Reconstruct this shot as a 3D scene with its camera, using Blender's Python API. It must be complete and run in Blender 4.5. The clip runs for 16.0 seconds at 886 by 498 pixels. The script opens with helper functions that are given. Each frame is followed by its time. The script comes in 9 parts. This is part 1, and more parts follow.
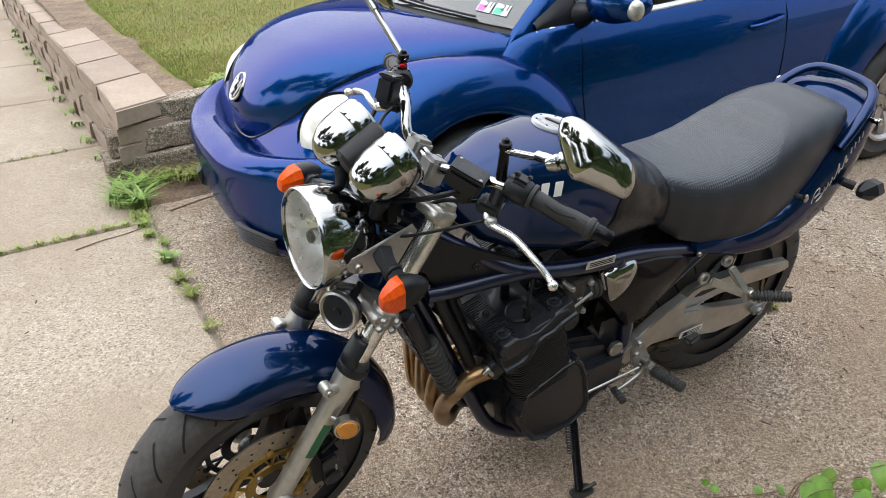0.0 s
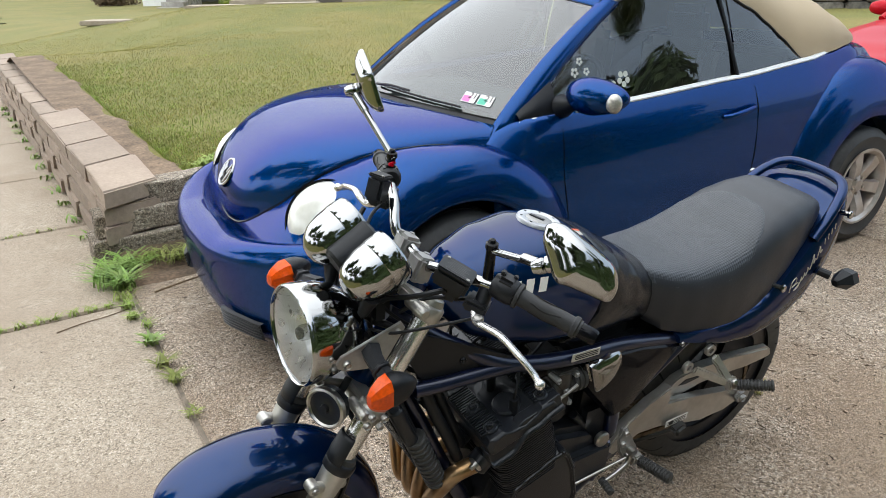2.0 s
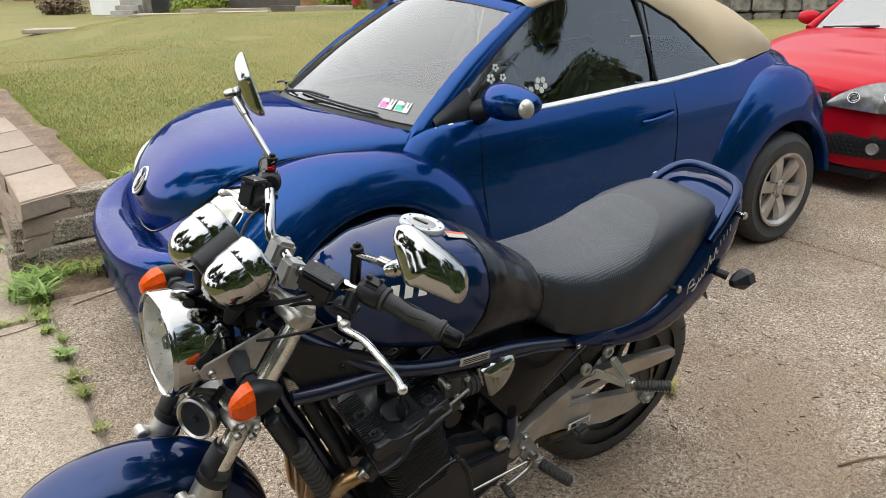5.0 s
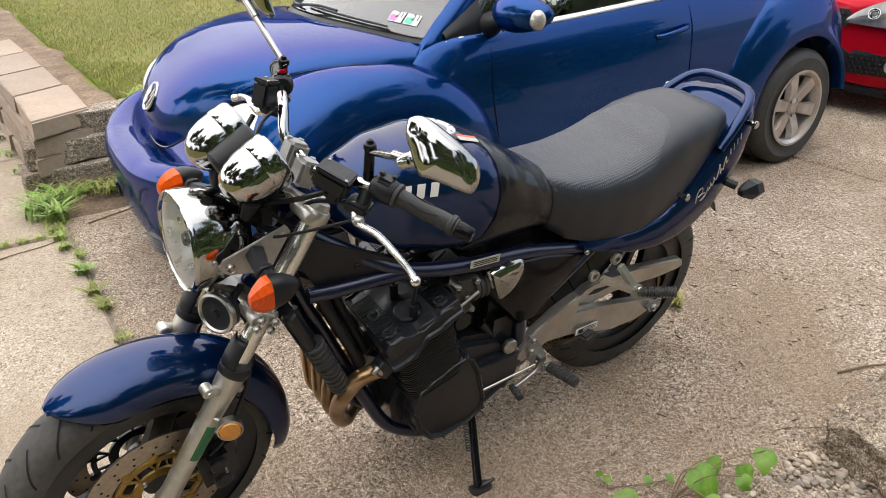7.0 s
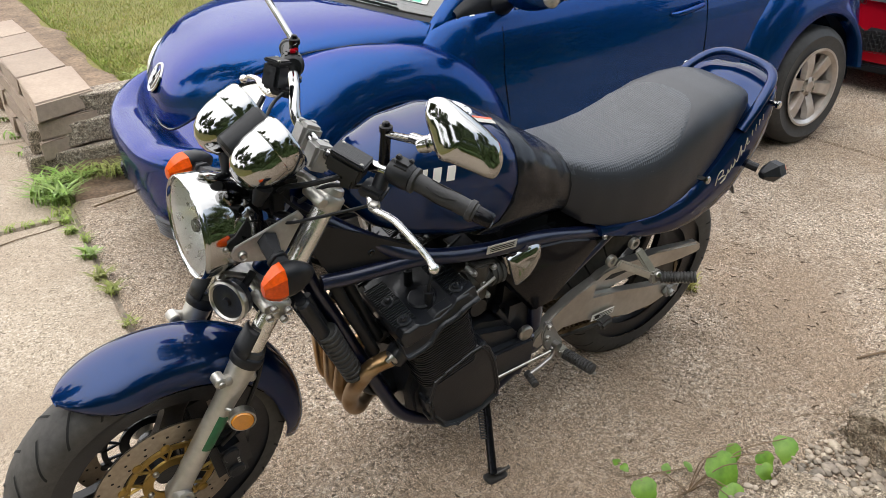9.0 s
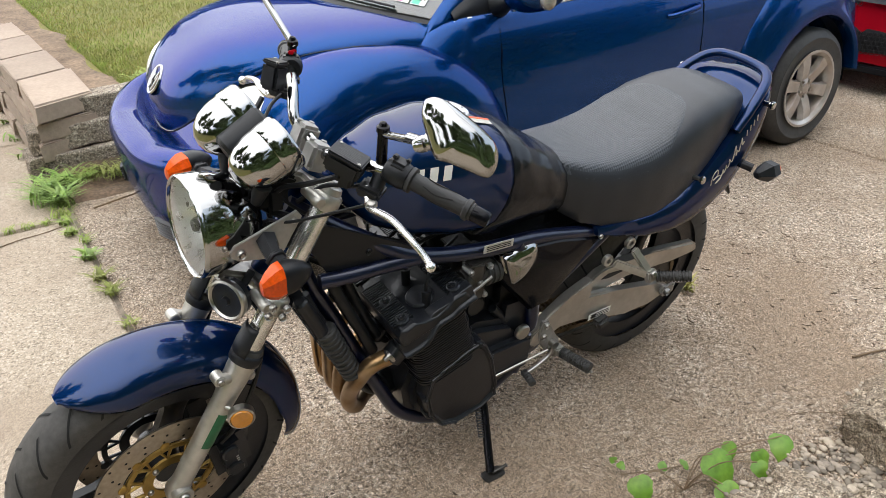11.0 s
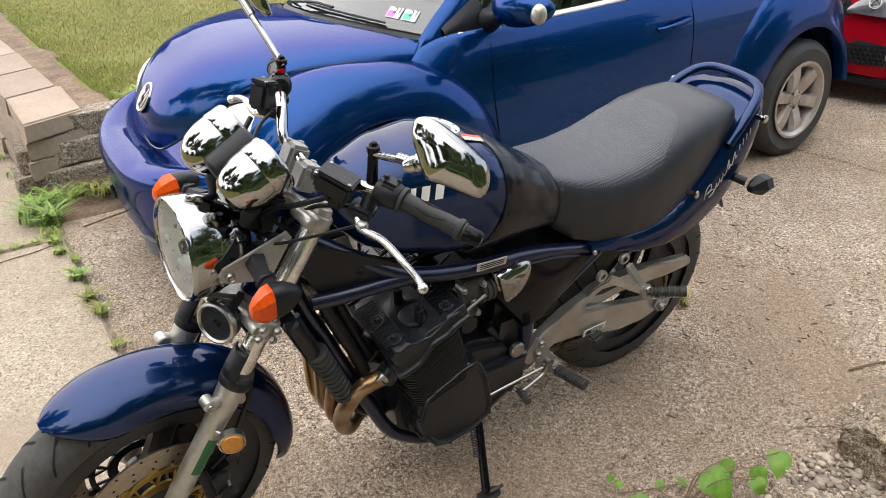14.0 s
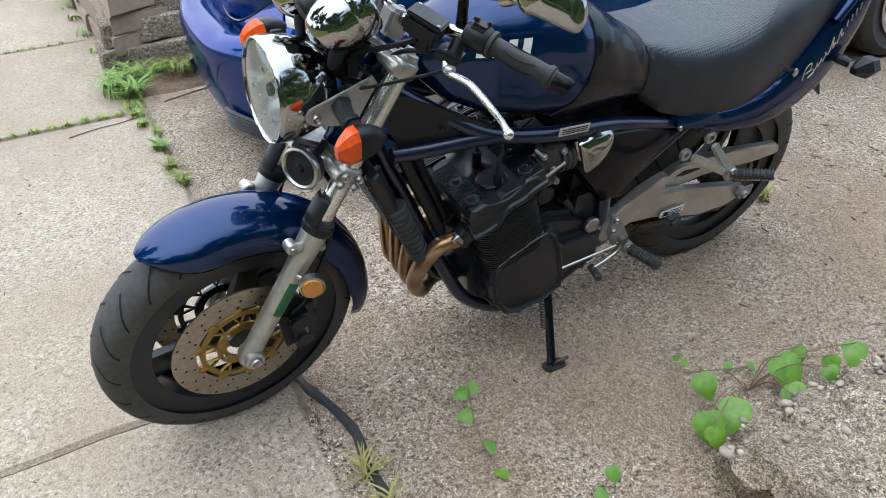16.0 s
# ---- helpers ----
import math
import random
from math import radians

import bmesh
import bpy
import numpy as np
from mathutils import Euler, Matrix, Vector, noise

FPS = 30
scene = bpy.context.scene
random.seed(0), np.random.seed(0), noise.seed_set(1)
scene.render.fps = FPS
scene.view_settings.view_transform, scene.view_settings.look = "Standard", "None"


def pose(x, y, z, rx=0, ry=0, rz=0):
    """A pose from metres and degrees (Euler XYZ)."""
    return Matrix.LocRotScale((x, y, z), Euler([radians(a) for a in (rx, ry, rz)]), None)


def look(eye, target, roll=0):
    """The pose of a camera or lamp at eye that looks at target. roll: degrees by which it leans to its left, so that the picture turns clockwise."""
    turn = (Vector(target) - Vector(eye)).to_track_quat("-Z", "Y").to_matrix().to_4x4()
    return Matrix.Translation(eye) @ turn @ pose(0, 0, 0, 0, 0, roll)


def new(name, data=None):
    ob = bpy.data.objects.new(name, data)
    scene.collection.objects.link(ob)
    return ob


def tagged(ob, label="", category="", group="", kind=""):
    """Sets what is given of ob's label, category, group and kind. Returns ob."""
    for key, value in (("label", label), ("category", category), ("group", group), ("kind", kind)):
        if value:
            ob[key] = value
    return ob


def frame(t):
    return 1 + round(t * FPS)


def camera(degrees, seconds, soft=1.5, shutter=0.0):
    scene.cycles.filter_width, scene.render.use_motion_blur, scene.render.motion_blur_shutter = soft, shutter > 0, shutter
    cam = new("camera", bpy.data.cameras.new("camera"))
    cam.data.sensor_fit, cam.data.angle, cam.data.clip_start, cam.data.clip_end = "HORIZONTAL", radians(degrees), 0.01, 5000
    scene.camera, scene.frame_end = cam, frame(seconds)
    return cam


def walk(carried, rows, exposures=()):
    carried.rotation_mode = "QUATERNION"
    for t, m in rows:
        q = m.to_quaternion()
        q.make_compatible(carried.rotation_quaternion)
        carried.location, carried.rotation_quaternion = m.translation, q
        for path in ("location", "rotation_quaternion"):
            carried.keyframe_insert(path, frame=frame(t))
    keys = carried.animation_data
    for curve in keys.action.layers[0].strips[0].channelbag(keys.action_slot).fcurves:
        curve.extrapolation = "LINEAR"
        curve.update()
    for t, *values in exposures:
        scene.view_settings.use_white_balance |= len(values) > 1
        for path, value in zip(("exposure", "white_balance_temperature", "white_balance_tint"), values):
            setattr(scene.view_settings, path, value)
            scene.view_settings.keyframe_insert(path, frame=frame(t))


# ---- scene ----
cam = camera(62.7, 16.0, soft=0.65)
PATH = [
    (0, (-0.948, -1.297, 1.459), (-0.079, 0.252, 0.539), -2.1),
    (0.5, (-0.957, -1.284, 1.462), (-0.091, 0.273, 0.553), -2.1),
    (1, (-0.959, -1.284, 1.457), (-0.085, 0.28, 0.569), -2.0),
    (1.5, (-0.962, -1.289, 1.463), (-0.065, 0.282, 0.609), -1.9),
    (2, (-0.955, -1.296, 1.513), (-0.001, 0.297, 0.771), -1.4),
    (2.5, (-0.926, -1.306, 1.554), (0.138, 0.286, 0.977), -1.3),
    (3, (-0.873, -1.324, 1.55), (0.252, 0.232, 0.991), -1.2),
    (3.2, (-0.832, -1.326, 1.538), (0.297, 0.223, 0.967), -0.8),
    (5.3, (-0.804, -1.39, 1.489), (0.227, 0.15, 0.738), -1.1),
    (5.5, (-0.811, -1.396, 1.484), (0.211, 0.138, 0.711), -1.1),
    (6, (-0.823, -1.409, 1.469), (0.184, 0.112, 0.647), -1.2),
    (6.5, (-0.833, -1.417, 1.456), (0.16, 0.09, 0.593), -1.3),
    (7, (-0.837, -1.418, 1.448), (0.143, 0.079, 0.555), -1.4),
    (7.5, (-0.838, -1.41, 1.446), (0.136, 0.079, 0.533), -1.5),
    (8, (-0.842, -1.394, 1.446), (0.127, 0.091, 0.521), -1.6),
    (8.5, (-0.838, -1.378, 1.442), (0.126, 0.106, 0.508), -1.7),
    (9, (-0.834, -1.368, 1.437), (0.122, 0.117, 0.498), -1.7),
    (11.5, (-0.842, -1.389, 1.44), (0.121, 0.097, 0.511), -1.8),
    (12, (-0.844, -1.392, 1.443), (0.131, 0.091, 0.522), -1.8),
    (12.5, (-0.843, -1.378, 1.44), (0.143, 0.102, 0.527), -1.9),
    (13, (-0.83, -1.368, 1.443), (0.163, 0.113, 0.538), -2.0),
    (13.5, (-0.82, -1.366, 1.443), (0.174, 0.118, 0.542), -2.1),
    (14, (-0.824, -1.366, 1.443), (0.159, 0.122, 0.538), -2.1),
    (14.5, (-0.844, -1.364, 1.446), (0.114, 0.132, 0.526), -2.1),
    (15, (-0.856, -1.368, 1.443), (0.055, 0.134, 0.487), -1.9),
    (15.5, (-0.889, -1.377, 1.371), (-0.056, 0.113, 0.329), -1.8),
    (16, (-0.885, -1.391, 1.347), (-0.116, 0.085, 0.239), -2.2),
]
EXPOSURES = [(0, 0.49, 6600, 14), (1.6, 0.47, 6600, 12), (2.4, 0.25, 6550, 11), (3.2, 0.25, 6600, 11), (5.6, 0.44, 7000, 15), (6.4, 0.54, 7100, 17), (9.0, 0.55, 6950, 15), (12.0, 0.58, 6820, 14), (14.7, 0.59, 7050, 17), (15.6, 0.6, 6350, 12), (16, 0.57, 5950, 11)]
walk(cam, [(t, look(eye, target, roll)) for t, eye, target, roll in PATH], EXPOSURES)

# ---- daylight: thin bright overcast ----
world = bpy.data.worlds.new("world")
scene.world = world
world.use_nodes = True
wn = world.node_tree.nodes
sky = wn.new("ShaderNodeTexSky")
sky.sky_type = "NISHITA"
sky.sun_disc = False
SUN_UP, SUN_ROT = 56.0, 322.0
sky.sun_elevation, sky.sun_rotation = radians(SUN_UP), radians(SUN_ROT)
sky.air_density, sky.dust_density, sky.ozone_density = 1.0, 3.5, 1.0
soft_cloud = wn.new("ShaderNodeTexNoise")
soft_cloud.inputs["Scale"].default_value = 2.2
soft_cloud.inputs["Detail"].default_value = 6
cloud_ramp = wn.new("ShaderNodeValToRGB")
cloud_ramp.color_ramp.elements[0].position, cloud_ramp.color_ramp.elements[1].position = 0.2, 0.44
cloud_mix = wn.new("ShaderNodeMix")
cloud_mix.data_type = "RGBA"
wl = world.node_tree.links
# the veiled sun brightens the cloud on its side, fading evenly away from it
SUN_DIR = (math.sin(radians(SUN_ROT)) * math.cos(radians(SUN_UP)), math.cos(radians(SUN_ROT)) * math.cos(radians(SUN_UP)), math.sin(radians(SUN_UP)))
sky_dir, toward = wn.new("ShaderNodeTexCoord"), wn.new("ShaderNodeVectorMath")
toward.operation = "DOT_PRODUCT"
toward.inputs[1].default_value = SUN_DIR
veil = wn.new("ShaderNodeMapRange")
veil.interpolation_type = "SMOOTHSTEP"
veil.inputs["From Min"].default_value, veil.inputs["From Max"].default_value = -0.15, 1.0
glow = wn.new("ShaderNodeMix")
glow.data_type = "RGBA"
glow.inputs["A"].default_value, glow.inputs["B"].default_value = (6.2, 7.9, 9.8, 1), (18.0, 19.8, 21.4, 1)
wl.new(sky_dir.outputs["Generated"], toward.inputs[0])
wl.new(toward.outputs["Value"], veil.inputs["Value"])
wl.new(veil.outputs["Result"], glow.inputs["Factor"])
wl.new(glow.outputs["Result"], cloud_mix.inputs["B"])
wl.new(soft_cloud.outputs["Fac"], cloud_ramp.inputs["Fac"])
wl.new(cloud_ramp.outputs["Color"], cloud_mix.inputs["Factor"])
wl.new(sky.outputs["Color"], cloud_mix.inputs["A"])
wl.new(cloud_mix.outputs["Result"], wn["Background"].inputs["Color"])
wn["Background"].inputs["Strength"].default_value = 0.112
sun_data = bpy.data.lights.new("sun", "SUN")
sun_data.energy, sun_data.angle, sun_data.color = 1.1, radians(150), (1.0, 0.86, 0.64)
sun = new("sun", sun_data)
sun.matrix_world = look((math.sin(radians(SUN_ROT)) * 20, math.cos(radians(SUN_ROT)) * 20, 20 * math.tan(radians(SUN_UP))), (0, 0, 0))

# ---- kit ----
V = Vector


def spline(pts, n=6):
    """Points along a smooth curve through pts, n per span."""
    p = [V(q) for q in pts]
    p = [p[0] * 2 - p[1]] + p + [p[-1] * 2 - p[-2]]
    out = []
    for i in range(1, len(p) - 2):
        for k in range(n):
            t = k / n
            a, b, c, d = p[i - 1], p[i], p[i + 1], p[i + 2]
            out.append(0.5 * (2 * b + (c - a) * t + (2 * a - 5 * b + 4 * c - d) * t * t + (3 * b - a - 3 * c + d) * t**3))
    return out + [p[-2]]


def grid(bm, rings, closed=True, caps=True, loop=False):
    """Skin between rings of equal count."""
    vs = [[bm.verts.new(q) for q in r] for r in rings]
    m = len(vs[0])
    pairs = list(zip(vs, vs[1:])) + ([(vs[-1], vs[0])] if loop else [])
    for a, b in pairs:
        for i in range(m if closed else m - 1):
            j = (i + 1) % m
            bm.faces.new((a[i], a[j], b[j], b[i]))
    if caps and closed and not loop:
        bm.faces.new(vs[0][::-1])
        bm.faces.new(vs[-1])
    return vs


def tube(bm, pts, r, seg=10, caps=True, loop=False):
    """A round tube along pts; r is one radius or one per point."""
    p = [V(q) for q in pts]
    rs = r if isinstance(r, (list, tuple)) else [r] * len(p)
    side, rings = None, []
    for i, q in enumerate(p):
        if loop:
            d = (p[(i + 1) % len(p)] - p[i - 1]).normalized()
        else:
            d = (p[min(i + 1, len(p) - 1)] - p[max(i - 1, 0)]).normalized()
        if side is None:
            side = d.orthogonal().normalized()
        side = (side - d * side.dot(d)).normalized()
        up = d.cross(side)
        rings.append([q + (side * math.cos(a) + up * math.sin(a)) * rs[i] for a in (k * math.tau / seg for k in range(seg))])
    grid(bm, rings, True, caps, loop)
    return bm


def lathe(bm, prof, m=None, seg=32, span=math.tau, start=0.0):
    """A turned form about the local z axis: prof is a list of (radius, z)."""
    m = m or Matrix()
    full = abs(span - math.tau) < 1e-6
    n = seg if full else seg + 1
    rings = []
    for k in range(n):
        a = start + span * k / seg
        rings.append([m @ V((max(r, 1e-4) * math.cos(a), max(r, 1e-4) * math.sin(a), z)) for r, z in prof])
    grid(bm, rings, closed=False, loop=full)
    return bm


def axis(p, d, up=(0, 0, 1)):
    """A frame at p whose z axis points along d."""
    z = V(d).normalized()
    x = V(up).cross(z)
    if x.length < 1e-4:
        x = V((1, 0, 0))
    x.normalize()
    y = z.cross(x)
    return Matrix.Translation(V(p)) @ Matrix((x, y, z)).transposed().to_4x4()


def rod(bm, a, b, r, r2=None, seg=14, bev=0.0):
    """A round bar from a to b."""
    a, b = V(a), V(b)
    ln = (b - a).length
    r2 = r if r2 is None else r2
    k = min(bev, ln * 0.3)
    prof = [(0, 0), (r - k, 0), (r, k), (r2, ln - k), (r2 - k, ln), (0, ln)] if k else [(0, 0), (r, 0), (r2, ln), (0, ln)]
    return lathe(bm, prof, axis(a, b - a), seg)


def box(bm, c, size, m=None, bev=0.0):
    """A box with bevelled edges."""
    m = m or Matrix()
    g = bmesh.ops.create_cube(bm, size=1, matrix=m @ Matrix.Translation(V(c)) @ Matrix.Diagonal((*size, 1)))
    if bev:
        es = list({e for v in g["verts"] for e in v.link_edges})
        bmesh.ops.bevel(bm, geom=es, offset=bev, segments=2, affect="EDGES", clamp_overlap=True)
    return bm


def prism(bm, poly, lo, hi, m=None, bev=0.0):
    """A flat plate: the outline poly in local xy, from z lo to hi."""
    m = m or Matrix()
    a = [bm.verts.new(m @ V((x, y, lo))) for x, y in poly]
    b = [bm.verts.new(m @ V((x, y, hi))) for x, y in poly]
    fs = [bm.faces.new(a[::-1]), bm.faces.new(b)]
    n = len(poly)
    for i in range(n):
        fs.append(bm.faces.new((a[i], a[(i + 1) % n], b[(i + 1) % n], b[i])))
    if bev:
        es = [e for e in fs[0].edges] + [e for e in fs[1].edges]
        bmesh.ops.bevel(bm, geom=es, offset=bev, segments=2, affect="EDGES", clamp_overlap=True)
    return bm


def thing(name, label, category, m=None, group="", kind=""):
    """An Empty that carries the parts of one thing."""
    ob = new(name)
    if m is not None:
        ob.matrix_world = m
    return tagged(ob, label, category, group, kind)


def mesh_of(name, bm, material, hard=38):
    bmesh.ops.remove_doubles(bm, verts=bm.verts, dist=1e-5)
    bmesh.ops.recalc_face_normals(bm, faces=bm.faces)
    lim = radians(hard)
    for e in bm.edges:
        if len(e.link_faces) == 2 and e.calc_face_angle(0) > lim:
            e.smooth = False
    for f in bm.faces:
        f.smooth = True
    me = bpy.data.meshes.new(name)
    bm.to_mesh(me)
    bm.free()
    if material:
        me.materials.append(material)
    return me


def part(name, bm, material, parent=None, label="", hard=38, sub=0, solid=0.0, bev=0.0):
    """One mesh object, under a thing or a part."""
    ob = new(name, mesh_of(name, bm, material, hard))
    if parent is not None:
        ob.parent = parent
    if label:
        ob["label"] = label
    if solid:
        md = ob.modifiers.new("solid", "SOLIDIFY")
        md.thickness, md.offset = solid, -1
    if bev:
        md = ob.modifiers.new("bevel", "BEVEL")
        md.width, md.segments, md.limit_method, md.angle_limit = bev, 2, "ANGLE", radians(35)
    if sub:
        md = ob.modifiers.new("sub", "SUBSURF")
        md.levels = md.render_levels = sub
    return ob


def B():
    return bmesh.new()


# ---- materials ----
def mat(name, color, rough=0.5, metal=0.0, vary=0.15, scale=30.0, fine=0.0, bump=0.0, bump_scale=120.0, coat=0.0, second=None, amount=0.5, stain=3.0, spec=0.5, piece=0.0, rough_vary=0.1):
    """A surface with stains and grain at two sizes, relief and, for pieces, a tone of their own."""
    m = bpy.data.materials.new(name)
    m.use_nodes = True
    nd, ln = m.node_tree.nodes, m.node_tree.links
    b = nd["Principled BSDF"]
    geo = nd.new("ShaderNodeTexCoord")
    big, small = nd.new("ShaderNodeTexNoise"), nd.new("ShaderNodeTexNoise")
    big.inputs["Scale"].default_value, big.inputs["Detail"].default_value = stain, 5
    small.inputs["Scale"].default_value, small.inputs["Detail"].default_value = scale, 4
    for n in (big, small):
        ln.new(geo.outputs["Object"], n.inputs["Vector"])
    mix = nd.new("ShaderNodeMix")
    mix.data_type = "RGBA"
    c2 = second or tuple(c * (1 - vary) for c in color)
    mix.inputs["A"].default_value, mix.inputs["B"].default_value = (*color, 1), (*c2, 1)
    ramp = nd.new("ShaderNodeMapRange")
    ramp.inputs["From Min"].default_value, ramp.inputs["From Max"].default_value = 0.5 - 0.35 * amount, 0.8 - 0.3 * amount
    ln.new(big.outputs["Fac"], ramp.inputs["Value"])
    ln.new(ramp.outputs["Result"], mix.inputs["Factor"])
    val = nd.new("ShaderNodeMapRange")
    val.inputs["From Min"].default_value, val.inputs["From Max"].default_value = 0.25, 0.75
    val.inputs["To Min"].default_value, val.inputs["To Max"].default_value = 1 - vary - fine, 1 + vary * 0.6 + fine
    ln.new(small.outputs["Fac"], val.inputs["Value"])
    mul = nd.new("ShaderNodeMix")
    mul.data_type, mul.blend_type = "RGBA", "MULTIPLY"
    mul.inputs["Factor"].default_value = 1
    ln.new(mix.outputs["Result"], mul.inputs["A"])
    ln.new(val.outputs["Result"], mul.inputs["B"])
    out = mul.outputs["Result"]
    if piece:
        info = nd.new("ShaderNodeObjectInfo")
        pv = nd.new("ShaderNodeMapRange")
        pv.inputs["To Min"].default_value, pv.inputs["To Max"].default_value = 1 - piece, 1 + piece
        ln.new(info.outputs["Random"], pv.inputs["Value"])
        m2 = nd.new("ShaderNodeMix")
        m2.data_type, m2.blend_type = "RGBA", "MULTIPLY"
        m2.inputs["Factor"].default_value = 1
        ln.new(out, m2.inputs["A"])
        ln.new(pv.outputs["Result"], m2.inputs["B"])
        out = m2.outputs["Result"]
    ln.new(out, b.inputs["Base Color"])
    rr = nd.new("ShaderNodeMapRange")
    rr.inputs["To Min"].default_value, rr.inputs["To Max"].default_value = max(rough * (1 - rough_vary), 0.005), min(rough * (1 + rough_vary), 1)
    ln.new(small.outputs["Fac"], rr.inputs["Value"])
    ln.new(rr.outputs["Result"], b.inputs["Roughness"])
    b.inputs["Metallic"].default_value = metal
    b.inputs["Coat Weight"].default_value = coat
    b.inputs["Coat Roughness"].default_value = 0.02
    b.inputs["Specular IOR Level"].default_value = spec
    if bump:
        bn, bp = nd.new("ShaderNodeTexNoise"), nd.new("ShaderNodeBump")
        bn.inputs["Scale"].default_value, bn.inputs["Detail"].default_value = bump_scale, 4
        bp.inputs["Strength"].default_value, bp.inputs["Distance"].default_value = min(bump, 1), 0.004
        ln.new(geo.outputs["Object"], bn.inputs["Vector"])
        ln.new(bn.outputs["Fac"], bp.inputs["Height"])
        ln.new(bp.outputs["Normal"], b.inputs["Normal"])
    return m


def aggregate(name, paste, light, dark, scale=90.0, stain_col=(0.28, 0.24, 0.19), bump=0.5, grain=1.0):
    """Worn concrete with pebbles showing: cells of stone in a paste, broad stains and pits."""
    m = bpy.data.materials.new(name)
    m.use_nodes = True
    nd, ln = m.node_tree.nodes, m.node_tree.links
    b = nd["Principled BSDF"]
    co = nd.new("ShaderNodeTexCoord")
    vo = nd.new("ShaderNodeTexVoronoi")
    vo.inputs["Scale"].default_value = scale
    ln.new(co.outputs["Object"], vo.inputs["Vector"])
    sep = nd.new("ShaderNodeSeparateColor")
    ln.new(vo.outputs["Color"], sep.inputs["Color"])
    tone = nd.new("ShaderNodeValToRGB")
    e = tone.color_ramp.elements
    e[0].position, e[0].color = 0.0, (*dark, 1)
    e[1].position, e[1].color = 1.0, (*light, 1)
    for pos, col in ((0.14, tuple(0.6 * d_ + 0.4 * p_ for d_, p_ in zip(dark, paste))), (0.24, paste), (0.68, paste), (0.84, tuple(0.6 * l_ + 0.4 * p_ for l_, p_ in zip(light, paste)))):
        k = e.new(pos)
        k.color = (*col, 1)
    ln.new(sep.outputs["Red"], tone.inputs["Fac"])
    fine = nd.new("ShaderNodeTexNoise")
    fine.inputs["Scale"].default_value, fine.inputs["Detail"].default_value = scale * 3.2, 3
    ln.new(co.outputs["Object"], fine.inputs["Vector"])
    big = nd.new("ShaderNodeTexNoise")
    big.inputs["Scale"].default_value, big.inputs["Detail"].default_value, big.inputs["Roughness"].default_value = 1.1, 8, 0.62
    ln.new(co.outputs["Object"], big.inputs["Vector"])
    grit = nd.new("ShaderNodeTexVoronoi")
    grit.inputs["Scale"].default_value = scale * 2.3
    ln.new(co.outputs["Object"], grit.inputs["Vector"])
    gs = nd.new("ShaderNodeSeparateColor")
    ln.new(grit.outputs["Color"], gs.inputs["Color"])
    gr = nd.new("ShaderNodeMapRange")
    gr.inputs["To Min"].default_value, gr.inputs["To Max"].default_value = 1 - 0.5 * grain, 1 + 0.4 * grain
    ln.new(gs.outputs["Green"], gr.inputs["Value"])
    r1 = nd.new("ShaderNodeMapRange")
    r1.inputs["From Min"].default_value, r1.inputs["From Max"].default_value, r1.inputs["To Max"].default_value = 0.42, 0.6, 0.75
    ln.new(big.outputs["Fac"], r1.inputs["Value"])
    mx = nd.new("ShaderNodeMix")
    mx.data_type = "RGBA"
    mx.inputs["B"].default_value = (*stain_col, 1)
    ln.new(r1.outputs["Result"], mx.inputs["Factor"])
    ln.new(tone.outputs["Color"], mx.inputs["A"])
    r2 = nd.new("ShaderNodeMapRange")
    r2.inputs["From Min"].default_value, r2.inputs["From Max"].default_value, r2.inputs["To Min"].default_value, r2.inputs["To Max"].default_value = 0.32, 0.68, 1 - 0.7 * grain, 1 + 0.6 * grain
    ln.new(fine.outputs["Fac"], r2.inputs["Value"])
    mu = nd.new("ShaderNodeMix")
    mu.data_type, mu.blend_type = "RGBA", "MULTIPLY"
    mu.inputs["Factor"].default_value = 1
    ln.new(mx.outputs["Result"], mu.inputs["A"])
    ln.new(r2.outputs["Result"], mu.inputs["B"])
    mg = nd.new("ShaderNodeMix")
    mg.data_type, mg.blend_type = "RGBA", "MULTIPLY"
    mg.inputs["Factor"].default_value = 1
    ln.new(mu.outputs["Result"], mg.inputs["A"])
    ln.new(gr.outputs["Result"], mg.inputs["B"])
    ln.new(mg.outputs["Result"], b.inputs["Base Color"])
    b.inputs["Roughness"].default_value = 0.9
    b.inputs["Specular IOR Level"].default_value = 0.25
    add = nd.new("ShaderNodeMath")
    add.operation = "MULTIPLY_ADD"
    add.inputs[1].default_value = 0.7
    ln.new(vo.outputs["Distance"], add.inputs[0])
    ln.new(fine.outputs["Fac"], add.inputs[2])
    bp = nd.new("ShaderNodeBump")
    bp.inputs["Strength"].default_value, bp.inputs["Distance"].default_value = bump, 0.006
    bp.invert = True
    ln.new(add.outputs[0], bp.inputs["Height"])
    ln.new(bp.outputs["Normal"], b.inputs["Normal"])
    return m


